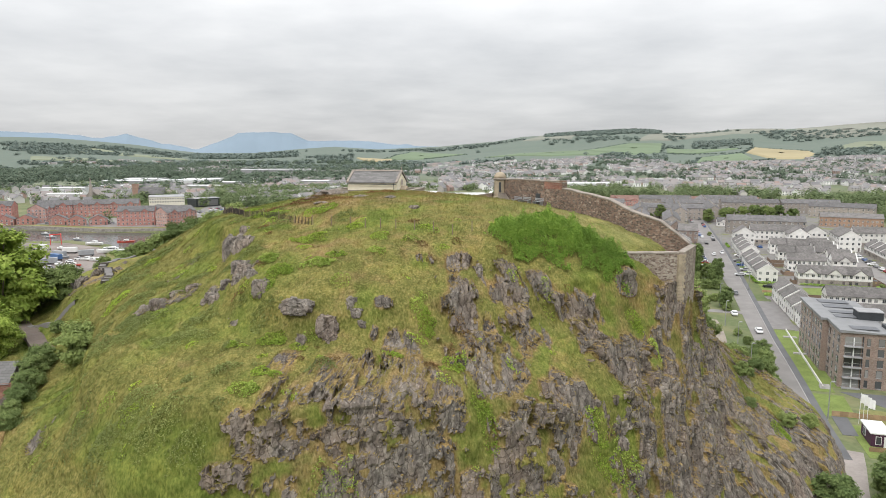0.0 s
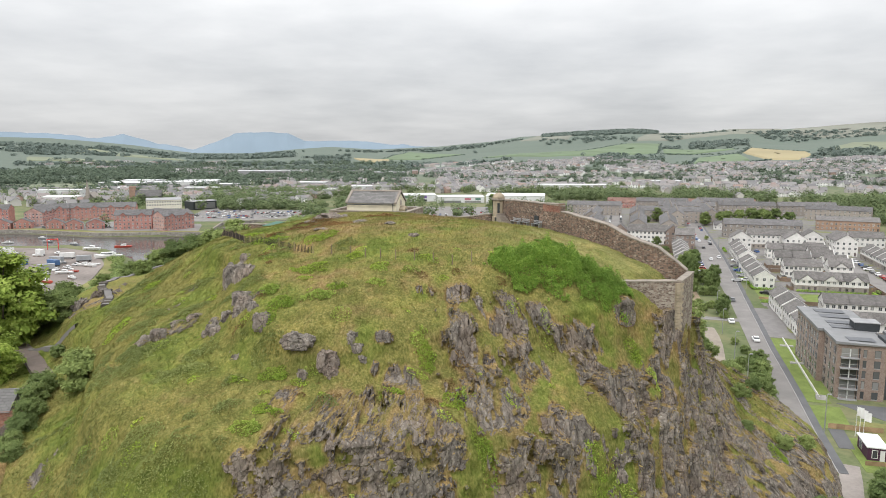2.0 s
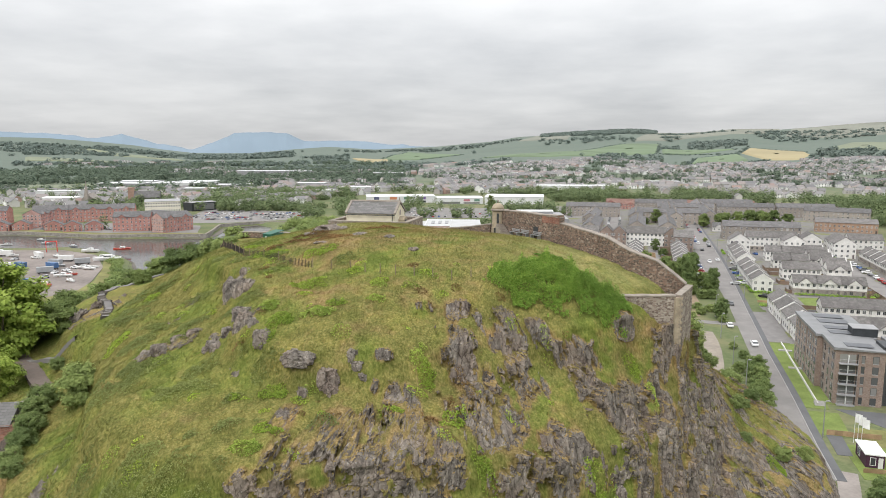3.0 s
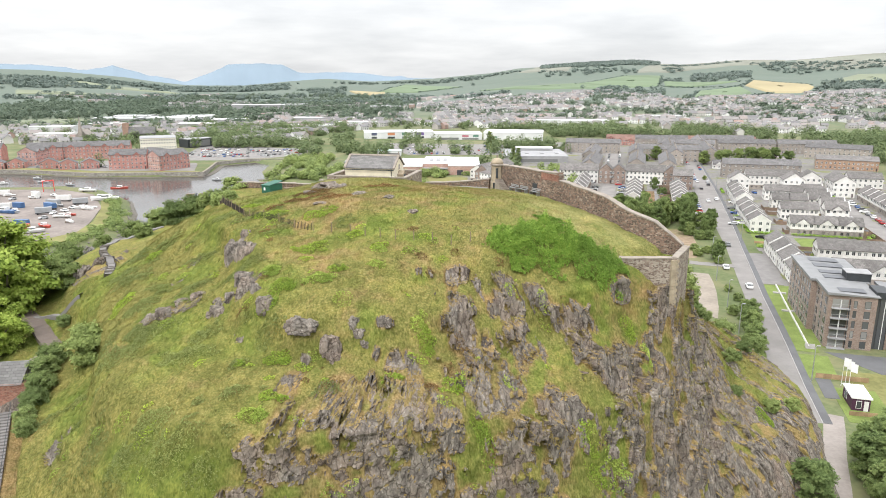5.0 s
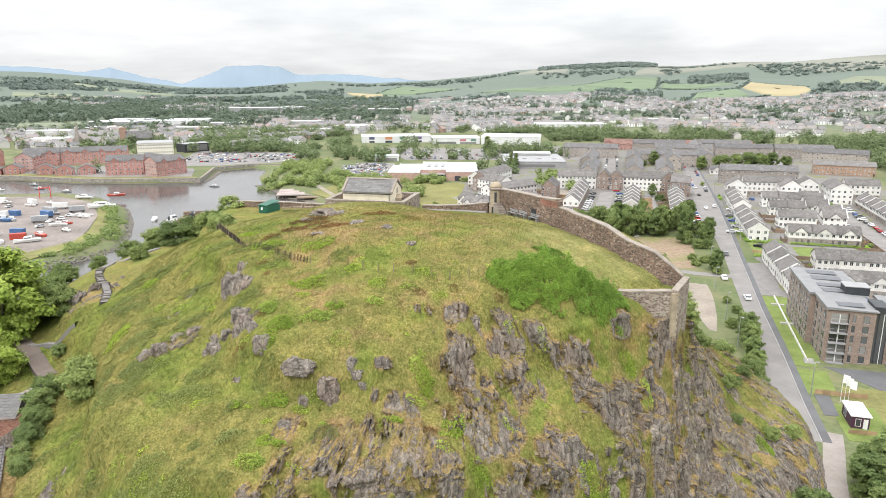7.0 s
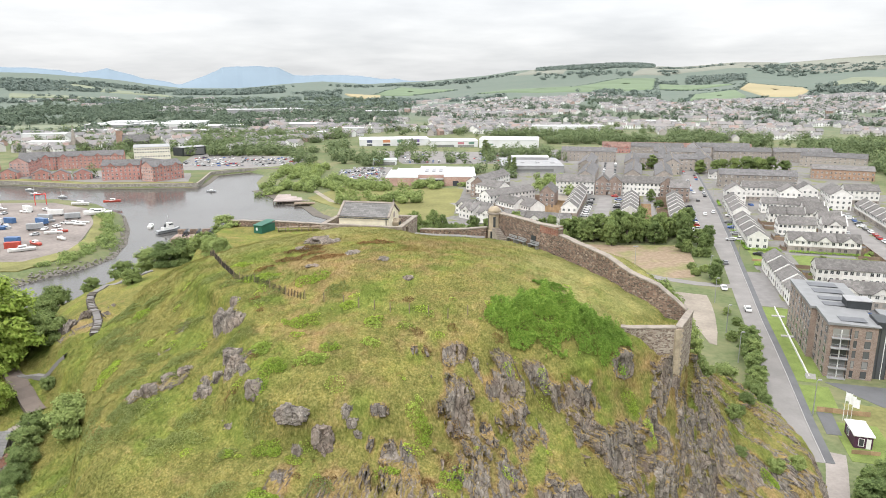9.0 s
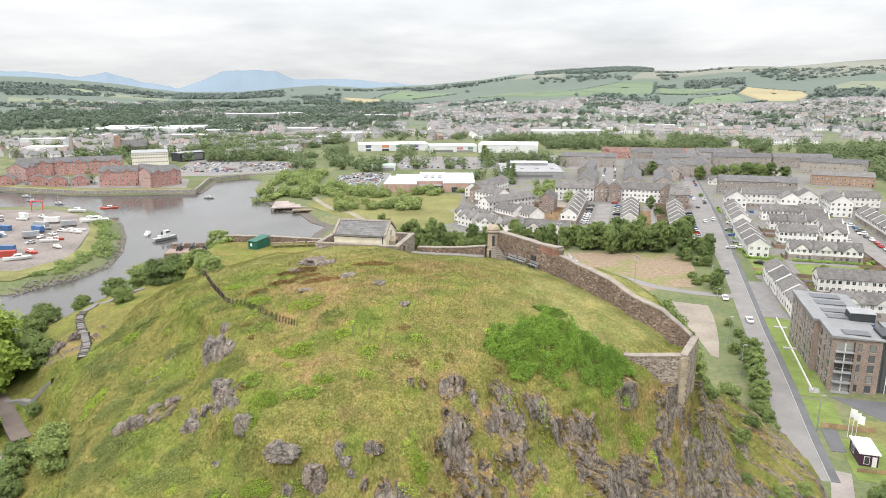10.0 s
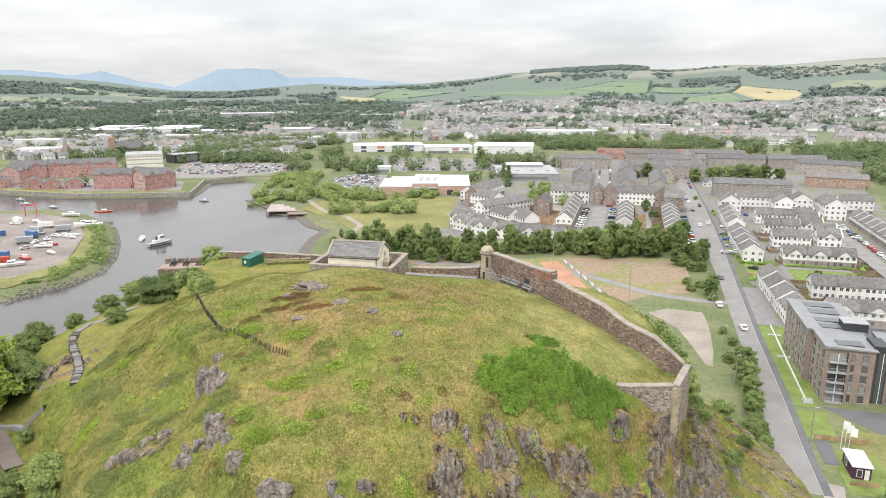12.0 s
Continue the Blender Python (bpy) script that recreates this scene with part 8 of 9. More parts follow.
part("nave", mesh_of("nave", *prism([(-6, 0), (6, 0), (6, 8), (0, 14), (-6, 8)], "y", 2, 24), GREYSTONE), chu)
tagged(chu, "grey stone church with a tall pointed spire", "church")
chu2 = new("church")
chu2.matrix_world = pose(-338, 752, 0, 0, 0, 14)
part("tower", box_mesh("tower", plain("red_sandstone", (0.33, 0.22, 0.17), 0.9, 0.3, 0.4, "Position"), (-3, -3, 0, 3, 3, 19)), chu2)
part("nave", mesh_of("nave", *prism([(-7, 0), (7, 0), (7, 8), (0, 15), (-7, 8)], "x", 3, 30), SLATE), chu2)
tagged(chu2, "red sandstone church with a square tower", "church")
QUAYSTONE = make_stone("quay_masonry", [(0.0, (0.20, 0.19, 0.17)), (0.5, (0.28, 0.265, 0.24)), (1.0, (0.36, 0.34, 0.31))], (0.22, 0.21, 0.19), 1.2)
for pts in ([(-330, 497), (-304, 497), (-243, 478), (-166, 482)], [(-166, 482), (-169, 503), (-176, 545), (-151, 568), (-120, 566)]):
    wall_run("quay_wall", [(x, y, -6.0, 0.5) for x, y in pts], 1.2, QUAYSTONE, label="grey masonry quay wall along the river", seed=31)
sheet("forecourt", [(-243, 492), (-176, 494), (-190, 540), (-260, 560), (-420, 545), (-420, 508), (-300, 511)], 0.10, ASPHALT, "asphalt courts between the quayside flats", "parking", world_xy=True)
MUD = plain("river_mud", (0.105, 0.09, 0.072), 0.6, 0.35, 0.3, "Position")
ribbon("mud_bank", [(-340, 494.5), (-304, 494), (-243, 475), (-164, 479)], 5.0, -2.32, MUD, "dark river mud at the foot of the quay", "bank", True)
ribbon("mud_bank", [(-164, 484), (-165, 503), (-171, 543), (-150, 563)], 4.0, -2.3, MUD, "dark river mud at the foot of the quay", "bank", True)
ribbon("mud_bank", [(-121, 466), (-103, 441), (-87, 412), (-75, 402), (-64, 376), (-54, 364), (-57, 346), (-58, 300)], 6.0, -2.28, MUD, "dark river mud below the meadow bank", "bank", True)
for x, y, r_ in [(-282, 513, 20), (-276, 516, 20), (-262, 512, 70), (-256, 516, 75), (-250, 514, 70), (-300, 514, 20), (-226, 536, 55), (-218, 540, 55), (-236, 528, 55), (-345, 516, 15), (-338, 518, 15), (-322, 520, 90), (-246, 534, 55), (-210, 538, 55), (-204, 534, 50)]:
    car(x, y, r_, None, 0.12, True)
sheet("riverbank", [(-243, 482), (-170, 486), (-172, 493), (-243, 490), (-300, 509), (-420, 505), (-420, 499), (-304, 500)], 0.12, ROUGHGRASS, "grassy bank before the quayside flats", "grass", world_xy=True)
sheet("road", [(-178, 500), (-186, 530), (-205, 545), (-300, 522), (-300, 516), (-205, 535), (-190, 520)], 0.16, ASPHALT, "riverside access road", "road", world_xy=True)

# timber jetty
JETTYTOP = plain("jetty_planking", (0.33, 0.28, 0.26), 0.95, 0.35, 0.15, "Position")
jet = new("timber_jetty")
jet.matrix_world = pose(-98.5, 428, 0, 0, 0, 6)
part("deck", box_mesh("deck", JETTYTOP, (0, -17, -0.9, 25, 8, -0.3)), jet)
part("lower_deck", box_mesh("lower_deck", TIMBER, (13, -26, -1.2, 30, -20, -0.7)), jet)
for k in range(14):
    part("pile", mesh_of("pile", *tube([(0.2 + 1.8 * k, -16.8, -5.5), (0.2 + 1.8 * k, -16.8, -0.9)], [0.2, 0.2], 6), BARK), jet)
    if k > 5:
        part("pile", mesh_of("pile", *tube([(2.1 * k + 1, -25.7, -5.5), (2.1 * k + 1, -25.7, -1.2)], [0.2, 0.2], 6), BARK), jet)
tagged(jet, "derelict timber jetty on dark piles", "jetty")


def boat(m_, length, hull_mat, label, cabin=True, mast=0.0, sails=False, up=0.0):
    e = new("boat")
    e.matrix_world = m_
    L_, b_ = length, length * 0.16
    st = [(-0.5, 0.75), (-0.3, 0.98), (0.0, 1.0), (0.25, 0.8), (0.42, 0.4), (0.5, 0.03)]
    vs, fs = [], []
    for s, w_ in st:
        for x, z in ((-w_ * b_, 0.10 * L_), (-w_ * b_ * 0.75, 0.0), (0, -0.03 * L_), (w_ * b_ * 0.75, 0.0), (w_ * b_, 0.10 * L_)):
            vs.append((x, s * L_, z + (0.03 * L_ if s > 0.3 else 0) * (z > 0.05)))
    for i in range(5):
        fs += [(i * 5 + k, i * 5 + k + 1, i * 5 + 6 + k, i * 5 + 5 + k) for k in range(4)] + [(i * 5 + 4, i * 5, i * 5 + 5, i * 5 + 9)]
    fs.append((4, 3, 2, 1, 0))
    part("hull", mesh_of("hull", vs, fs, hull_mat), e)
    if cabin:
        part("cabin", mesh_of("cabin", *prism([(-0.18 * L_, 0.09 * L_), (0.16 * L_, 0.09 * L_), (0.09 * L_, 0.21 * L_), (-0.18 * L_, 0.22 * L_)], "x", -b_ * 0.62, b_ * 0.62), WHITE), e)
        part("window_band", mesh_of("window_band", *prism([(-0.15 * L_, 0.14 * L_), (0.12 * L_, 0.14 * L_), (0.1 * L_, 0.18 * L_), (-0.15 * L_, 0.185 * L_)], "x", -b_ * 0.64, b_ * 0.64), GLASS), e)
    if mast:
        part("mast", mesh_of("mast", *tube([(0, 0.05 * L_, 0.1 * L_), (0, 0.05 * L_, mast)], [0.09, 0.05], 6), STEEL), e)
    return tagged(e, label, "boat")


HULLS = [plain("hull_white", (0.62, 0.615, 0.60), 0.4, 0.1, 0.5), plain("hull_blue", (0.07, 0.14, 0.28), 0.4, 0.15, 0.5), plain("hull_red", (0.40, 0.07, 0.05), 0.5, 0.2, 0.5), plain("hull_grey", (0.30, 0.31, 0.32), 0.5, 0.2, 0.5)]
tug = boat(pose(-130.5, 334, WATER_Z + 0.2, 0, 0, -38), 12.5, HULLS[3], "grey harbour tug on the river", False)
part("deckhouse", mesh_of("deckhouse", *prism([(-3.4, 1.0), (2.6, 1.0), (2.4, 2.5), (-3.4, 2.4)], "x", -1.2, 1.2), HULLS[0]), tug)
part("wheelhouse", mesh_of("wheelhouse", *prism([(-0.4, 2.45), (2.2, 2.5), (1.9, 4.4), (-0.4, 4.4)], "x", -1.0, 1.0), HULLS[0]), tug)
part("window_band", mesh_of("window_band", *prism([(-0.3, 3.3), (2.15, 3.3), (2.03, 4.0), (-0.3, 4.0)], "x", -1.03, 1.03), GLASS), tug)
part("funnel", mesh_of("funnel", *tube([(0, -1.7, 2.3), (0, -1.8, 4.1)], [0.5, 0.42], 8), DARKMETAL), tug)
part("mast", mesh_of("mast", *tube([(0, 0.2, 4.4), (0, 0.1, 8.2)], [0.1, 0.05], 6), STEEL), tug)
part("yard_arm", mesh_of("yard_arm", *tube([(-1.0, 0.2, 6.6), (1.0, 0.2, 6.6)], [0.05, 0.05], 5), STEEL), tug)
part("fender", mesh_of("fender", *tube([(-1.6, -6.2, 0.9), (-2.05, 0, 0.95), (-1.6, 3.2, 1.1)], [0.14, 0.14, 0.14], 6), DARKMETAL), tug)
part("fender", mesh_of("fender", *tube([(1.6, -6.2, 0.9), (2.05, 0, 0.95), (1.6, 3.2, 1.1)], [0.14, 0.14, 0.14], 6), DARKMETAL), tug)
boat(pose(-144, 346, WATER_Z + 0.1, 0, 0, 10), 8, HULLS[0], "small white cabin cruiser at the bank", True)
boat(pose(-193, 500, WATER_Z + 0.1, 0, 0, 80), 7, HULLS[0], "white moored sailing boat", True, 9)
for x, y in ((-238, 440), (-262, 452), (-285, 446), (-276, 470), (-150, 462)):
    boat(pose(x, y, WATER_Z + 0.1, 0, 0, 70 + x % 40), 7, HULLS[0 if x % 2 else 3], "small moored boat on the river", True, 6 if x % 3 else 0)
yard_rng = random.Random(17)
for x, y, l_, h_, lb in ((-205, 397, 15, 0, "white motor yacht laid up in the yard"), (-180, 366, 20, 0, "large white cruiser laid up on blocks"), (-186, 372, 13, 0, "white yacht laid up on blocks"), (-212, 330, 18, 1, "blue hulled boat laid up in the yard"), (-228, 322, 16, 1, "blue workboat laid up in the yard"),
                        (-206, 300, 18, 0, "long white barge laid up in the yard"), (-178, 318, 12, 0, "white dinghies laid up in the yard"), (-174, 296, 12, 2, "red launch laid up in the yard"), (-186, 284, 16, 0, "white passenger launch laid up in the yard"), (-222, 296, 14, 0, "white boat laid up in the yard"),
                        (-230, 345, 14, 3, "grey boat laid up in the yard"), (-245, 340, 15, 1, "blue hulled boat laid up in the yard"), (-250, 310, 14, 0, "white boat laid up in the yard"), (-176, 338, 11, 0, "white boat laid up near the bank"), (-190, 405, 14, 2, "red and white fishing boat in the yard"),
                        (-240, 380, 9, 0, "white dinghy laid up in the yard"), (-222, 372, 10, 0, "small white boat laid up in the yard"), (-196, 345, 12, 3, "grey workboat laid up in the yard"), (-168, 306, 9, 0, "small boat laid up on a trailer"), (-262, 300, 14, 3, "grey boat laid up in the yard")):
    b_ = boat(pose(x, y, 0.55, 0, 0, yard_rng.uniform(50, 120)), l_ * 0.68, HULLS[h_], lb, True, 0)
    b_["group"] = "boats in the yard"
    for s in (-0.25, 0.2):
        part("cradle", box_mesh("cradle", TIMBER, (-1.2, s * l_ * 0.75 - 0.2, -0.5, 1.2, s * l_ * 0.75 + 0.2, 0.15)), b_)
for x, y, c_ in ((-236, 330, HULLS[1]), (-214, 345, HULLS[1]), (-250, 326, HULLS[3]), (-186, 300, HULLS[1]), (-180, 290, HULLS[2])):
    ct = new("shipping_container")
    ct.matrix_world = pose(x, y, 0.25, 0, 0, yard_rng.uniform(60, 110))
    part("body", box_mesh("body", c_, (-1.2, -3, 0, 1.2, 3, 2.6)), ct)
    part("doors", box_mesh("doors", c_, (-1.15, -3.06, 0.08, -0.03, -3.003, 2.5), (0.03, -3.06, 0.08, 1.15, -3.003, 2.5)), ct)
    for k in range(10):
        part("rib", box_mesh("rib", c_, (-1.24, -2.8 + 0.6 * k, 0.1, -1.203, -2.6 + 0.6 * k, 2.5)), ct)
    tagged(ct, "steel shipping container in the boatyard", "container", "containers in the yard")
hoist = new("boat_hoist")
hoist.matrix_world = pose(-229, 400, 0.2, 0, 0, 30) @ Matrix.Scale(0.8, 4)
HOISTRED = plain("red_hoist_paint", (0.55, 0.06, 0.05), 0.5, 0.15, 1.0, "Position")
for x in (-3.5, 3.5):
    for y in (-4, 4):
        part("leg", mesh_of("leg", *tube([(x, y, 0), (x, y, 7)], [0.25, 0.25], 6), HOISTRED), hoist)
    part("beam", box_mesh("beam", HOISTRED, (x - 0.3, -4.2, 6.8, x + 0.3, 4.2, 7.4)), hoist)
part("cross_beam", box_mesh("cross_beam", HOISTRED, (-3.5, -0.3, 7.0, 3.5, 0.3, 7.6)), hoist)
tagged(hoist, "red travelling boat hoist at the slip", "hoist")
for k in range(26):
    car(yard_rng.uniform(-290, -180), yard_rng.uniform(268, 392), yard_rng.uniform(0, 180), None, 0.27, True)
for k in range(22):
    x, y = yard_rng.uniform(-285, -172), yard_rng.uniform(272, 395)
    b_ = boat(pose(x, y, 0.55, 0, 0, yard_rng.uniform(30, 130)), yard_rng.uniform(6, 11), HULLS[yard_rng.choice([0, 0, 0, 1, 3, 2])], "boat laid up on blocks in the yard", yard_rng.random() < 0.8, yard_rng.choice([0, 0, 0, 8]))
    b_["group"] = "boats in the yard"
for k in range(14):
    lr = new("lorry_trailer")
    lr.matrix_world = pose(yard_rng.uniform(-290, -185), yard_rng.uniform(300, 385), 0.25, 0, 0, yard_rng.uniform(50, 120))
    c_ = [HULLS[1], HULLS[0], HULLS[3], HULLS[0], HULLS[3]][k % 5]
    part("box_body", box_mesh("box_body", c_, (-1.2, -3.6, 1.0, 1.2, 3.6, 3.4)), lr)
    part("chassis", box_mesh("chassis", DARKMETAL, (-0.9, -3.6, 0.6, 0.9, 3.6, 1.0)), lr)
    for yy in (-2.8, 2.6):
        for xx in (-1.1, 1.1):
            part("wheel", TYRE, lr, pose(xx, yy, 0.4))
    tagged(lr, "boxy lorry trailer parked in the boatyard", "trailer", "trailers in the yard")
# stone revetment and scrub round the yard
rr = np.random.default_rng(3)
seg = [(-330, 236), (-150, 240), (-146, 253), (-137, 265), (-133, 282), (-139, 308), (-151, 339), (-168, 375)]
sv, sf = [], []
for a, b in zip(seg[:-1], seg[1:]):
    for _ in range(int(math.dist(a, b) * 17)):
        u_ = rr.random()
        c_ = np.array([a[0] + (b[0] - a[0]) * u_, a[1] + (b[1] - a[1]) * u_, 0]) + rr.normal(size=3) * (1.6, 1.6, 0)
        w_ = float(wet(c_[None, :2])[0])
        c_[2] = -5.4 * float(sm(np.array([w_]), -6, 6)[0]) + 0.25
        s_ = 0.25 + 0.4 * rr.random()
        oct_ = np.array([(1, 0, 0), (0, 1, 0), (-1, 0, 0), (0, -1, 0), (0, 0, 0.7), (0, 0, -0.7)]) * s_ * (0.7 + 0.6 * rr.random((6, 1)))
        n_ = len(sv)
        sv += [tuple(q) for q in oct_ + c_]
        sf += [tuple(n_ + i for i in f) for f in ((0, 1, 4), (1, 2, 4), (2, 3, 4), (3, 0, 4), (1, 0, 5), (2, 1, 5), (3, 2, 5), (0, 3, 5))]
REVET = plain("revetment_stone", (0.20, 0.185, 0.165), 0.95, 0.4, 0.5, "Position")
tagged(new("revetment", mesh_of("revetment", sv, sf, REVET)), "loose grey stone revetment along the yard bank", "stones", kind="stuff")
sheet("bank_grass", [(-152, 262), (-146, 284), (-150, 308), (-162, 340), (-180, 378), (-186, 374), (-170, 340), (-158, 308), (-154, 285), (-162, 266), (-330, 258), (-330, 248), (-156, 252)], 0.45, ROUGHGRASS, "rough grass bank round the boatyard", "grass", world_xy=True)

# back gardens: board fences, hedges and garden sheds
grng = random.Random(61)
gv, gf = [], []


def garden_fence(u0, v0, u1, v1, h):
    a, b = uv(u0, v0).translation, uv(u1, v1).translation
    d = (b - a).normalized()
    n = Vector((d.y, -d.x, 0)) * 0.05
    k = len(gv)
    for q, z in ((a, 0), (b, 0), (b, h), (a, h)):
        gv.extend([tuple(q + n + Vector((0, 0, z))), tuple(q - n + Vector((0, 0, z)))])
    gf.extend([(k, k + 2, k + 4, k + 6), (k + 7, k + 5, k + 3, k + 1), (k + 6, k + 4, k + 5, k + 7), (k, k + 6, k + 7, k + 1), (k + 2, k + 3, k + 5, k + 4)])


PLOTS = [(205, 300, -69.5, -63), (225, 300, -36, -30), (225, 300, -21, -15), (205, 290, -100, -82), (112, 150, 24, 34), (112, 150, 36, 48), (180, 186, 28, 62), (200, 208, 28, 62), (224, 232, 28, 62), (236, 246, 28, 62), (150, 200, 54, 62)]
for ua, ub, va, vb in PLOTS:
    along = ub - ua > vb - va
    long_, n = (ub - ua, int((ub - ua) / 6.5)) if along else (vb - va, int((vb - va) / 6.5))
    for k in range(n + 1):
        w = long_ * k / n
        if along:
            garden_fence(ua + w, va, ua + w, vb, 1.5)
        else:
            garden_fence(ua, va + w, ub, va + w, 1.5)
    if along:
        garden_fence(ua, vb, ub, vb, 1.6)
    else:
        garden_fence(ua, va, ua, vb, 1.6)
GARDENWOOD = plain("stained_garden_boards", (0.20, 0.145, 0.11), 0.9, 0.45, 0.12, "Position")
tagged(new("garden_fences", mesh_of("garden_fences", gv, gf, GARDENWOOD)), "brown stained board fences between back gardens", "fence", kind="stuff")
GRASSPLOT = plain("worn_garden_grass", (0.15, 0.165, 0.07), 0.95, 0.5, 0.2, "Position")
REDEARTH = plain("red_brown_garden_soil", (0.22, 0.15, 0.115), 0.95, 0.45, 0.15, "Position")
for i, (ua, ub, va, vb) in enumerate(PLOTS):
    sheet("garden_ground", [(ua, va), (ub, va), (ub, vb), (ua, vb)], 0.075 + 0.004 * i, REDEARTH if i in (0, 3) else GRASSPLOT, "small back gardens of grass and soil", "garden")
for i in range(22):
    ua, ub, va, vb = PLOTS[i % len(PLOTS)]
    sh = new("garden_shed")
    sh.matrix_world = uv(grng.uniform(ua + 1, ub - 3), grng.uniform(va + 0.6, max(va + 0.7, vb - 2.6)), 0.1, grng.choice((0, 90)))
    part("body", box_mesh("body", FENCEWOOD, (0, 0, -0.1, 2.2, 1.8, 1.85)), sh)
    part("roof", mesh_of("roof", *prism([(-0.15, 1.8), (1.95, 1.8), (0.9, 2.35)], "x", -0.12, 2.32), SLATE), sh)
    part("door", box_mesh("door", TIMBER, (0.7, -0.04, 0, 1.5, 0.0, 1.7)), sh)
    tagged(sh, "small timber garden shed with felt roof", "shed", "garden sheds")
for i in range(26):
    ua, ub, va, vb = PLOTS[grng.randrange(len(PLOTS))]
    q = uv(grng.uniform(ua, ub), grng.uniform(va, vb)).translation
    tree("shrub", q.x, q.y, 0, grng.uniform(0.8, 1.5), "small green garden bush beside the fence", "bush", "bush", "garden bushes")
for k in range(10):
    car(grng.uniform(180, 300), grng.choice((70.2, 62.6, 15.5, 9.2)), grng.choice((0, 90)))

# ---- the far town, woods, fields and hills ----
def field(name, corners, mat, label, lift=4.0):
    """A field draped over the far slopes: corners as bearing and distance."""
    pts = [(d * math.sin(radians(b)), d * math.cos(radians(b))) for b, d in corners]
    cx, cy = sum(p[0] for p in pts) / len(pts), sum(p[1] for p in pts) / len(pts)
    edge = []
    for a, b in zip(pts, pts[1:] + pts[:1]):
        edge += [(a[0] + (b[0] - a[0]) * k / 8, a[1] + (b[1] - a[1]) * k / 8) for k in range(8)]
    rings = 14
    xy = np.array([(cx + (x - cx) * r / rings, cy + (y - cy) * r / rings) for r in range(1, rings + 1) for x, y in edge])
    n = len(edge)
    z = ground_z(xy[:, 0], xy[:, 1]) + np.where(np.arange(len(xy)) < n * (rings - 1), lift, -1.5)
    fs = [(r * n + k, r * n + (k + 1) % n, (r + 1) * n + (k + 1) % n, (r + 1) * n + k) for r in range(rings - 1) for k in range(n)] + [tuple(range(n))]
    return tagged(new(name, mesh_of(name, np.c_[xy, z], fs, mat, True)), label, "field", kind="structure")


gzg = gz.reshape(ny, nx)
gxa, gya = np.array(gx), np.array(gy)


def ground_z(x, y):
    """Height of the ground sheet itself."""
    i = np.clip(np.searchsorted(gxa, x) - 1, 0, nx - 2)
    j = np.clip(np.searchsorted(gya, y) - 1, 0, ny - 2)
    u, v = (x - gxa[i]) / (gxa[i + 1] - gxa[i]), (y - gya[j]) / (gya[j + 1] - gya[j])
    p00, p10, p01, p11 = gzg[j, i], gzg[j, i + 1], gzg[j + 1, i], gzg[j + 1, i + 1]
    return np.where(u >= v, p00 + (p10 - p00) * u + (p11 - p10) * v, p00 + (p11 - p01) * u + (p01 - p00) * v)


BARLEY = plain("ripe_barley", (0.31, 0.265, 0.155), 0.95, 0.15, 0.004, "Position")
# pasture and moor colours carry distance haze: greyed and shifted towards blue
PASTURE = plain("hazed_green_pasture", (0.135, 0.18, 0.108), 0.95, 0.2, 0.004, "Position")
PALEPASTURE = plain("hazed_pale_pasture", (0.185, 0.205, 0.14), 0.95, 0.15, 0.004, "Position")
MOOR = plain("hazed_brown_moorland", (0.19, 0.195, 0.16), 0.95, 0.25, 0.003, "Position")
field("field", [(23.7, 2375), (24.2, 2780), (28.1, 2365), (28.5, 2200), (27.6, 1995), (25.5, 1985)], BARLEY, "ripe yellow barley field on the hillside", 4.0)
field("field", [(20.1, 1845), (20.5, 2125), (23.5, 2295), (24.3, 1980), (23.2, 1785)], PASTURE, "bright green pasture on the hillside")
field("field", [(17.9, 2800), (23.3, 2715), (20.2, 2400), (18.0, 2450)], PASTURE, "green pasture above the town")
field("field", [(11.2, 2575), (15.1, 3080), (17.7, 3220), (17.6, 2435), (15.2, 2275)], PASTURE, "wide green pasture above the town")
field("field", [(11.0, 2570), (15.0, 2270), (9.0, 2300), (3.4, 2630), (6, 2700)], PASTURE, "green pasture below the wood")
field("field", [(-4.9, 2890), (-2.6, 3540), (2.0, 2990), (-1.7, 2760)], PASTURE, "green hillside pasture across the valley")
field("field", [(-7.2, 2975), (-4.2, 2875), (-4.5, 2575), (-6.5, 2785)], BARLEY, "pale yellow field in the valley")
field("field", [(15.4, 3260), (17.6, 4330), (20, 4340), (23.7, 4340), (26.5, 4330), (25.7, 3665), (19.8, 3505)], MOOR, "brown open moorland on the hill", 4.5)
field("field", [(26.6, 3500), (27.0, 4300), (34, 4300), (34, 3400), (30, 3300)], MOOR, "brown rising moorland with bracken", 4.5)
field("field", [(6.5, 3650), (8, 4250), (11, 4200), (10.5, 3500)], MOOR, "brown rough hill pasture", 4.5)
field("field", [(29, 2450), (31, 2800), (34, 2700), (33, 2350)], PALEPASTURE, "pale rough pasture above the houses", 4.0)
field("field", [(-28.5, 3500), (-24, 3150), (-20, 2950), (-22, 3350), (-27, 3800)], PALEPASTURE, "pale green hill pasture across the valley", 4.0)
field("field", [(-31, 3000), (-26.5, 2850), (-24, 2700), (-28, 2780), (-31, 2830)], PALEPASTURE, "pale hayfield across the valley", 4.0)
field("field", [(-31.5, 1340), (-27, 1330), (-24.5, 1290), (-26, 1240), (-31.5, 1220)], PALEPASTURE, "pale flat meadow by the river", 1.5)
field("field", [(-16.4, 1000), (-14.2, 1010), (-13.6, 930), (-15.8, 930)], LAWN, "mown green park by the trees", 0.4)
field("field", [(29.2, 690), (32, 690), (32.5, 640), (29.5, 640)], LAWN, "mown green playing field", 0.3)
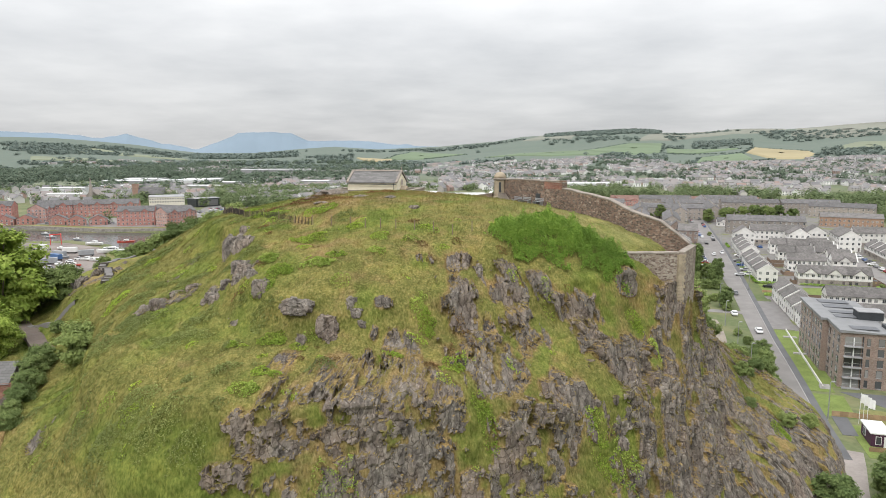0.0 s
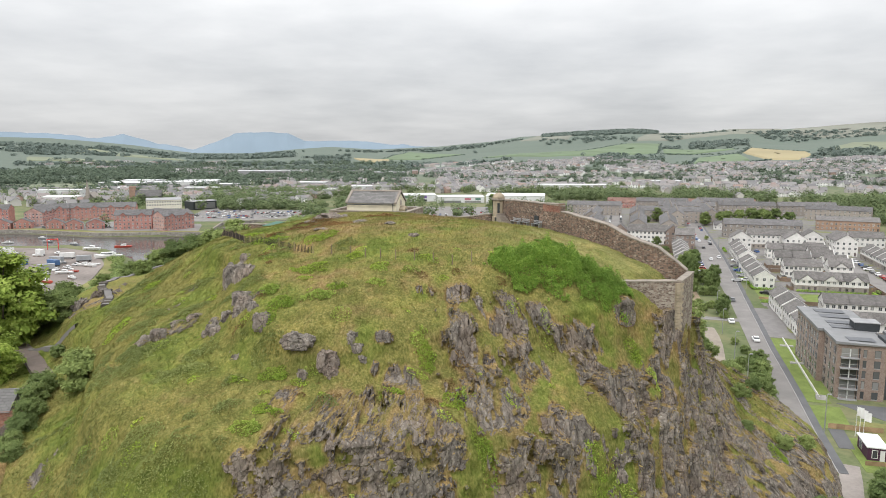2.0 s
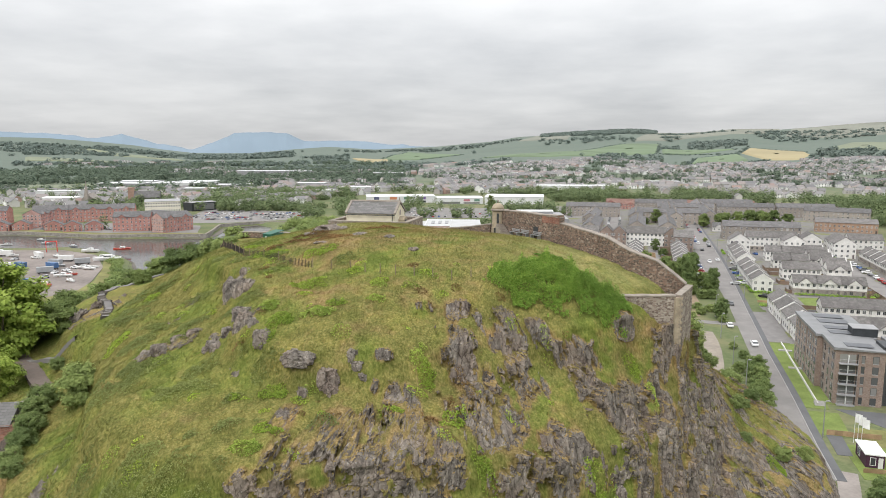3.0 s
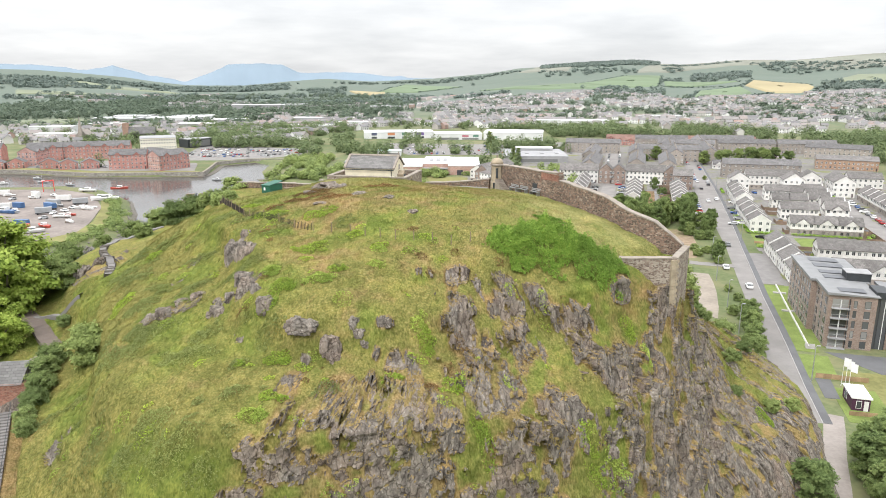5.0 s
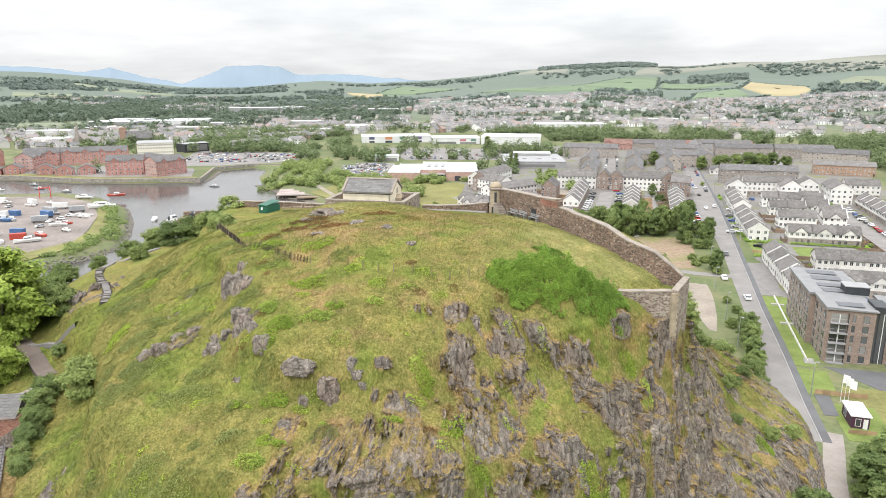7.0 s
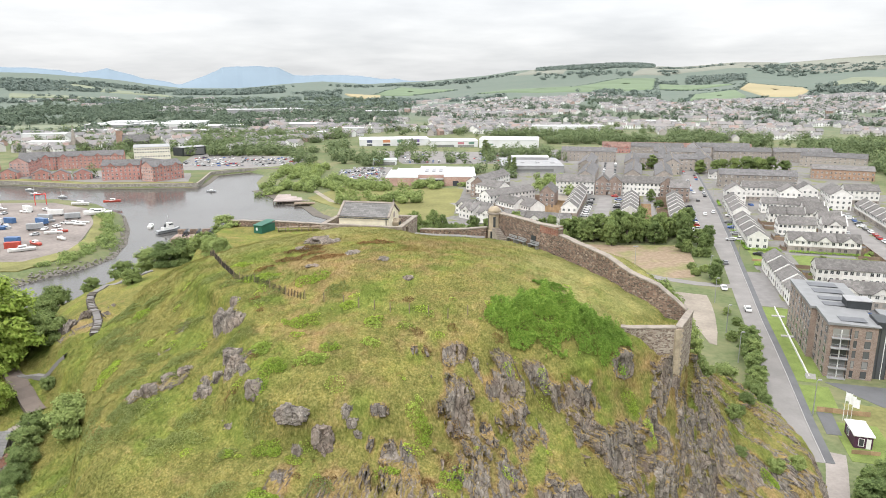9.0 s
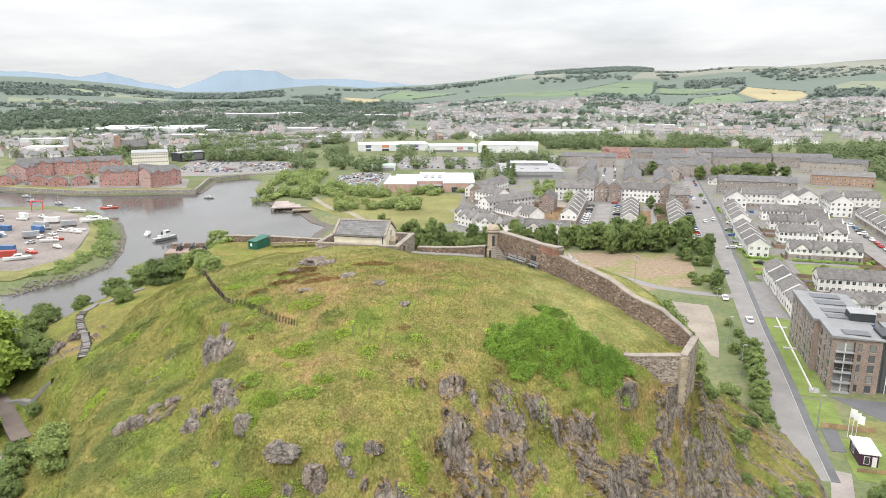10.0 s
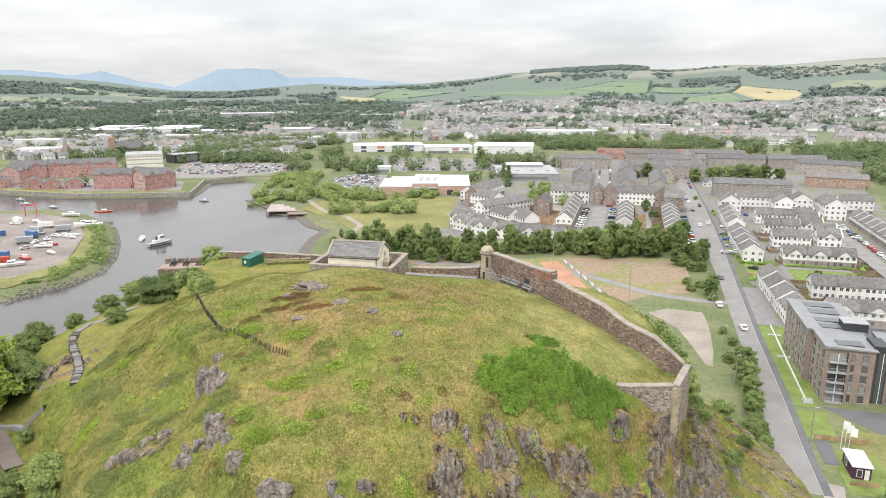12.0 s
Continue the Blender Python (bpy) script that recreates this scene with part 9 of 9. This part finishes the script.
sheet("water", [(-760, 1180), (-629, 1121), (-593, 1057), (-700, 1000)], 0.15, WATER, "bend of the river upstream", "water", world_xy=True)

frng = np.random.default_rng(77)


def scatter(n, b0, b1, d0, d1, power=0.5):
    b = np.radians(frng.uniform(b0, b1, n))
    d = (d0 ** 2 + (d1 ** 2 - d0 ** 2) * frng.random(n)) ** power
    return np.c_[d * np.sin(b), d * np.cos(b)]


def clump_mesh(name, xy, height, width, mat, label, leaves=26, leaf=0.9):
    """Many trees as sprays of leaves with uneven outlines, in one mesh."""
    n = len(xy)
    z = ground_z(xy[:, 0], xy[:, 1])
    h = height * (0.6 + 0.8 * frng.random(n))
    w = width * (0.6 + 0.8 * frng.random(n))
    i = np.repeat(np.arange(n), leaves)
    m = len(i)
    d = frng.normal(size=(m, 3))
    d /= np.linalg.norm(d, axis=1, keepdims=True)
    r = (0.55 + 0.5 * frng.random(m))[:, None]
    c = np.c_[xy[i], z[i] + h[i] * 0.5] + d * r * np.c_[w[i], w[i], h[i] * 0.5]
    nn = d + frng.normal(size=(m, 3)) * 0.35 + (0, -0.2, 0.9)
    nn /= np.linalg.norm(nn, axis=1, keepdims=True)
    a = np.cross(nn, frng.normal(size=(m, 3)))
    a /= np.linalg.norm(a, axis=1, keepdims=True)
    t = np.cross(nn, a)
    s = (leaf * w[i] / width * (0.7 + 0.6 * frng.random(m)))[:, None]
    v = np.stack([c - a * s, c + a * s * 0.9 - t * s * 0.6, c + t * s * 1.1], 1).reshape(-1, 3)
    ob = new(name, mesh_of(name, v, np.arange(m * 3).reshape(-1, 3), mat))
    return tagged(ob, label, "trees", kind="stuff")


# blue-grey distance haze is mixed into this leaf colour
HILLWOOD_HAZED = leafy("hazed_hill_wood_leaf", [(0.064, 0.083, 0.083), (0.074, 0.094, 0.093), (0.084, 0.105, 0.101)], 0.95, 0.3)
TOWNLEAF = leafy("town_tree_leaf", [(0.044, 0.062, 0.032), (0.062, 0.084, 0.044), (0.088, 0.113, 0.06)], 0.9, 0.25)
# milder distance haze, again mixed into the leaf colour
FARLEAF_HAZED = leafy("hazed_far_woodland_leaf", [(0.048, 0.066, 0.054), (0.070, 0.091, 0.074), (0.098, 0.121, 0.098)], 0.95, 0.3)


def clear_of_built(xy):
    """Away from water, the retail park and the streets."""
    ok = wet(xy) < -8
    d = xy - (OX, OY)
    u, v = d[:, 0] * SS + d[:, 1] * SC, d[:, 0] * SC - d[:, 1] * SS
    ok &= ~((u < 625) & (v > -150) & (v < 140))
    ok &= ~((xy[:, 0] > -90) & (xy[:, 0] < 130) & (xy[:, 1] > 455) & (xy[:, 1] < 815))
    ok &= ~((xy[:, 0] < -90) & (xy[:, 1] < 590))
    ok &= ~((xy[:, 0] < -112) & (xy[:, 0] > -350) & (xy[:, 1] < 665))
    ok &= ~((xy[:, 0] < -200) & (xy[:, 1] < 700))
    return ok


def wooded(xy, scale, cut, seed):
    return fbm(np.c_[xy / scale, 0 * xy[:, 0]], seed, 3) > cut


def bearing(xy):
    return np.degrees(np.arctan2(xy[:, 0], xy[:, 1]))


def avoid_fields(xy):
    b, d = bearing(xy), np.hypot(*xy.T)
    ok = ~((b > 18) & (b < 28.6) & (d > 1830) & (d < 2830))
    ok &= ~((b > 3) & (b < 18) & (d > 2280) & (d < 3150))
    ok &= ~((b > -7.5) & (b < 2.2) & (d > 2560) & (d < 3500))
    ok &= ~((b < -20) & (d > 2700) & (d < 3700) & (fbm(np.c_[xy / 300.0, 0 * xy[:, 0]], 9, 2) > -0.2))
    ok &= ~((b < -24) & (d > 1200) & (d < 1350))
    return ok


belts = []
a = scatter(1100, 5, 34, 800, 960)
belts.append(a[wooded(a, 90, -0.25, 3)])
a = scatter(760, -18.5, -6.5, 690, 960)
belts.append(a[wooded(a, 90, -0.45, 4)])
a = scatter(420, 28, 40, 560, 900)
belts.append(a[~((bearing(a) > 28.8) & (bearing(a) < 32.6) & (np.hypot(*a.T) < 700))])
a = scatter(600, -36, 36, 820, 1150)
belts.append(a[wooded(a, 140, 0.15, 6)])
a = scatter(120, -31, -18, 720, 830)
belts.append(a)
a = scatter(160, -8, 9, 640, 760)
belts.append(a[wooded(a, 60, 0.1, 16)])
a = np.vstack(belts)
a = a[clear_of_built(a)]
park = []
for x0, x1, y0, y1, k in ((-85, -32, 585, 640, 26), (-20, 30, 592, 640, 12), (40, 125, 608, 690, 52), (-35, 5, 655, 745, 12), (-110, -60, 600, 660, 14), (-150, -110, 600, 640, 6), (30, 60, 500, 540, 8), (-235, -120, 668, 720, 40), (-330, -250, 585, 720, 26), (-300, -215, 512, 520, 5)):
    park.append(np.c_[frng.uniform(x0, x1, k), frng.uniform(y0, y1, k)])
a = np.vstack([a] + park)
clump_mesh("woodland", a, 10, 4.3, TOWNLEAF, "belts of leafy green trees across the town", 130, 0.8)
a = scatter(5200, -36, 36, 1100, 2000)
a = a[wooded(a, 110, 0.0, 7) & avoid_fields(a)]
clump_mesh("woodland", a, 10, 4.8, FARLEAF_HAZED, "clumps of trees among the far houses", 34, 1.5)
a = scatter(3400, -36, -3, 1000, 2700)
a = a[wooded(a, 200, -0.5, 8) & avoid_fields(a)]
clump_mesh("woodland", a, 12, 7.0, FARLEAF_HAZED, "broad woodland across the valley floor", 40, 2.2)
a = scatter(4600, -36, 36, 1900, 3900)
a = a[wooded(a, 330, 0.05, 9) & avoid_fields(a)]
clump_mesh("woodland", a, 12, 12, HILLWOOD_HAZED, "woods on the far hillsides, blued by painted haze", 28, 4.0)
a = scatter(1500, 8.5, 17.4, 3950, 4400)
clump_mesh("woodland", a, 12, 15, HILLWOOD_HAZED, "dark conifer plantation on the ridge", 14, 5.0)
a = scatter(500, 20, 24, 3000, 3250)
clump_mesh("woodland", a, 13, 11, HILLWOOD_HAZED, "dark shelter belt on the hill", 12, 4.5)
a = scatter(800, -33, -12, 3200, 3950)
clump_mesh("woodland", a[avoid_fields(a)], 14, 18, HILLWOOD_HAZED, "woods on the hills across the valley", 12, 6.5)
clump_mesh("thicket", np.array(FAR_THICKET), 5.0, 3.0, LEAFDARK, "green scrub thickets along the river meadow", 150, 0.55)
# low bushes over the river meadow
low = np.c_[frng.uniform(-60, 12, 90), frng.uniform(345, 455, 90)]
low = low[wooded(low, 22, 0.1, 33) & (wet(low) < -5)]
clump_mesh("meadow_scrub", low, 1.5, 1.8, LEAFDARK, "low scrub scattered over the river meadow", 70, 0.32)
# scrub on the banks of the boatyard
bank = []
for a_, b_ in zip(((-150, 258), (-144, 284), (-149, 308), (-162, 340)), ((-144, 284), (-149, 308), (-162, 340), (-180, 374))):
    k = frng.random((34, 1))
    bank.append(np.array(a_) * (1 - k) + np.array(b_) * k + frng.normal(size=(34, 2)) * (2.2, 1.5))
clump_mesh("bank_scrub", np.vstack(bank), 2.2, 1.7, LEAF, "low green scrub on the boatyard bank", 90, 0.30)
# hedgerows
hed = []
for b0, d0, b1, d1 in ((23.7, 2375, 24.2, 2780), (24.2, 2780, 28.1, 2365), (23.5, 2300, 20.5, 2130), (20.5, 2130, 20.1, 1845), (25.5, 1985, 23.2, 1785), (17.7, 3220, 17.6, 2435), (15.2, 2275, 3.4, 2600), (11.2, 2580, 15.1, 3080), (-4.9, 2890, -2.6, 3540), (2, 2990, -1.7, 2760), (23.5, 2715, 17.8, 2810), (23.4, 2320, 18, 2430)):
    k = np.linspace(0, 1, 46)
    b, d = np.radians(b0 + (b1 - b0) * k), d0 + (d1 - d0) * k
    hed.append(np.c_[d * np.sin(b), d * np.cos(b)] + frng.normal(size=(46, 2)) * 5)
clump_mesh("hedgerow", np.vstack(hed), 4, 4, HILLWOOD_HAZED, "dark hedgerows between the hill fields", 12, 2.0)

# rows of far houses
FARWALL, fn_, fl_, fb_ = mat_nodes("far_house_walls", 0.9)
fg_ = fn_.new("ShaderNodeNewGeometry")
fl_.new(ramp(fn_, fl_, fg_.outputs["Random Per Island"], [(0.0, (0.34, 0.32, 0.30)), (0.3, (0.46, 0.445, 0.42)), (0.5, (0.70, 0.70, 0.69)), (0.9, (0.76, 0.755, 0.74)), (0.96, (0.36, 0.26, 0.22)), (1.0, (0.33, 0.23, 0.19))]).outputs[0], fb_.inputs["Base Color"])
FARROOF, fn2_, fl2_, fb2_ = mat_nodes("far_house_roofs", 0.8)
fg2_ = fn2_.new("ShaderNodeNewGeometry")
fl2_.new(ramp(fn2_, fl2_, fg2_.outputs["Random Per Island"], [(0.0, (0.155, 0.152, 0.155)), (0.5, (0.22, 0.213, 0.212)), (0.82, (0.25, 0.228, 0.22)), (0.94, (0.25, 0.21, 0.195)), (1.0, (0.27, 0.195, 0.17))]).outputs[0], fb2_.inputs["Base Color"])
FARGLASS = GLASS


def far_houses(name, spots, label):
    """Gabled houses with window openings, (x, y, angle, length, depth, eave) each, in one mesh of walls, roofs and glass."""
    V, F, I = [], [], []
    for x, y, ang, L_, D_, e_ in spots:
        z = float(ground_z(np.array([x]), np.array([y]))[0]) - 0.4
        c, s = math.cos(ang), math.sin(ang)
        r_ = e_ + D_ * 0.36
        h, k = L_ / 2, D_ / 2
        wall = [(-h, -k, 0), (h, -k, 0), (h, k, 0), (-h, k, 0), (-h, -k, e_), (h, -k, e_), (h, k, e_), (-h, k, e_), (-h, 0, r_), (h, 0, r_)]
        wf = [(0, 1, 5, 4), (2, 3, 7, 6), (1, 2, 6, 9, 5), (3, 0, 4, 8, 7)]
        o = 0.45
        roof = [(-h - o, -k - o, e_ - 0.25), (h + o, -k - o, e_ - 0.25), (h + o, 0, r_ + 0.12), (-h - o, 0, r_ + 0.12), (h + o, k + o, e_ - 0.25), (-h - o, k + o, e_ - 0.25)]
        rf = [(0, 1, 2, 3), (3, 2, 4, 5)]
        pieces = [(wall, wf, 0), (roof, rf, 1)]
        nw = max(2, int(L_ / 3.2))
        for row_ in range(2 if e_ > 4 else 1):
            for q in range(nw):
                wx, wz = -h + L_ * (q + 0.5) / nw, 1.0 + 2.7 * row_
                for sy in (-1, 1):
                    pieces.append(([(wx - 0.6, sy * (k + 0.05), wz), (wx + 0.6, sy * (k + 0.05), wz), (wx + 0.6, sy * (k + 0.05), wz + 1.3), (wx - 0.6, sy * (k + 0.05), wz + 1.3)], [(0, 1, 2, 3)], 2))
        for vs_, fs_, mi in pieces:
            n_ = len(V)
            V += [(x + c * a_ - s * b_, y + s * a_ + c * b_, z + h_) for a_, b_, h_ in vs_]
            F += [tuple(n_ + i for i in f) for f in fs_]
            I += [mi] * len(fs_)
    return tagged(new(name, mesh_of(name, V, F, [FARWALL, FARROOF, FARGLASS], index=I)), label, "houses", kind="stuff")


def estate(count, b0, b1, d0, d1, seed, cut=-0.2, scale=260, eave=5.0, length=11):
    """Streets of houses over a stretch of country."""
    r_ = random.Random(seed)
    out = []
    while len(out) < count:
        b, d = radians(r_.uniform(b0, b1)), math.sqrt(r_.uniform(d0 ** 2, d1 ** 2))
        x, y = d * math.sin(b), d * math.cos(b)
        q = np.array([[x, y]])
        if not clear_of_built(q)[0] or fbm(np.c_[q / scale, [[0.0]]], seed, 2)[0] < cut or not avoid_fields(q)[0]:
            continue
        ang = 0.5 * math.pi * round(2 * r_.random()) + 0.45 * math.sin(x / 400.0) + 0.3 * math.cos(y / 350.0) - 0.29
        n = r_.randint(4, 10)
        for k in range(n):
            t = (k - n / 2) * (length + 1.5)
            px, py = x + t * math.cos(ang) + r_.uniform(-1, 1), y + t * math.sin(ang) + r_.uniform(-1, 1)
            if not clear_of_built(np.array([[px, py]]))[0]:
                continue
            out.append((px, py, ang + r_.choice((0, 0, 0, math.pi / 2)), length * r_.uniform(0.75, 1.15), r_.uniform(7.5, 9.5), eave * r_.uniform(0.85, 1.25)))
    return out


far_houses("house_rows", estate(900, -14, 36, 930, 1350, 1, -0.7), "rows of grey and white houses across the town")
far_houses("house_rows", estate(420, -34, 8, 700, 1100, 2, -0.2), "rows of grey houses beyond the river")
far_houses("house_rows", estate(1500, 0, 36, 1300, 1950, 3, -0.5), "rows of white and grey houses climbing the slope")
far_houses("house_rows", estate(200, -20, 4, 1500, 2300, 4, -0.1, eave=6.5, length=16), "distant estate rows in the valley")
far_houses("house_rows", estate(150, 22, 36, 1650, 2000, 5, -0.6), "white houses below the barley field")
far_houses("house_rows", estate(90, 3, 16, 1900, 2150, 6, -0.6), "white houses along the brow")
far_houses("house_rows", estate(60, -30, -14, 2400, 2900, 7, -0.6), "scattered white houses across the valley")
# industrial sheds on the plain
shed_rng = random.Random(4)
for b, d, w_, dp, h_ in ((-26.5, 1150, 70, 50, 10), (-25.0, 1190, 55, 40, 11), (-22.8, 1140, 80, 45, 10), (-21.0, 1160, 60, 50, 10), (-27.5, 1060, 60, 26, 7), (-20.5, 1010, 45, 22, 7), (-11.8, 1080, 44, 30, 9), (-12.2, 925, 56, 22, 7), (-8.5, 985, 60, 22, 7), (-18, 1080, 50, 30, 8),
                         (8.2, 1010, 60, 30, 8), (10.2, 1000, 70, 34, 8), (-16.4, 1560, 110, 40, 14), (-12.6, 1700, 60, 30, 10), (-5.6, 1560, 70, 34, 9), (16.2, 1180, 70, 24, 7), (-30.5, 980, 50, 20, 9)):
    x, y = d * math.sin(radians(b)), d * math.cos(radians(b))
    shed_building("industrial_shed", "long pale industrial shed on the plain", pose(x, y, float(ground_z(np.array([x]), np.array([y]))[0]), 0, 0, shed_rng.uniform(-12, 12)), w_, dp, h_, [WHITECLAD, FLATGREY][shed_rng.random() < 0.3], WHITECLAD, category="shed")
bridge = new("road_bridge")
bridge.matrix_world = pose(318, 628, 0, 0, 0, -14)
part("deck", box_mesh("deck", KERB, (0, 0, 4.6, 52, 8, 5.8)), bridge)
for x in (6, 20, 34, 48):
    part("pier", box_mesh("pier", KERB, (x, 1, 0, x + 1.2, 7, 4.6)), bridge)
part("parapet", box_mesh("parapet", STEEL, (0, -0.1, 5.8, 52, 0.1, 6.8)), bridge)
tagged(bridge, "grey concrete road bridge beyond the houses", "bridge")
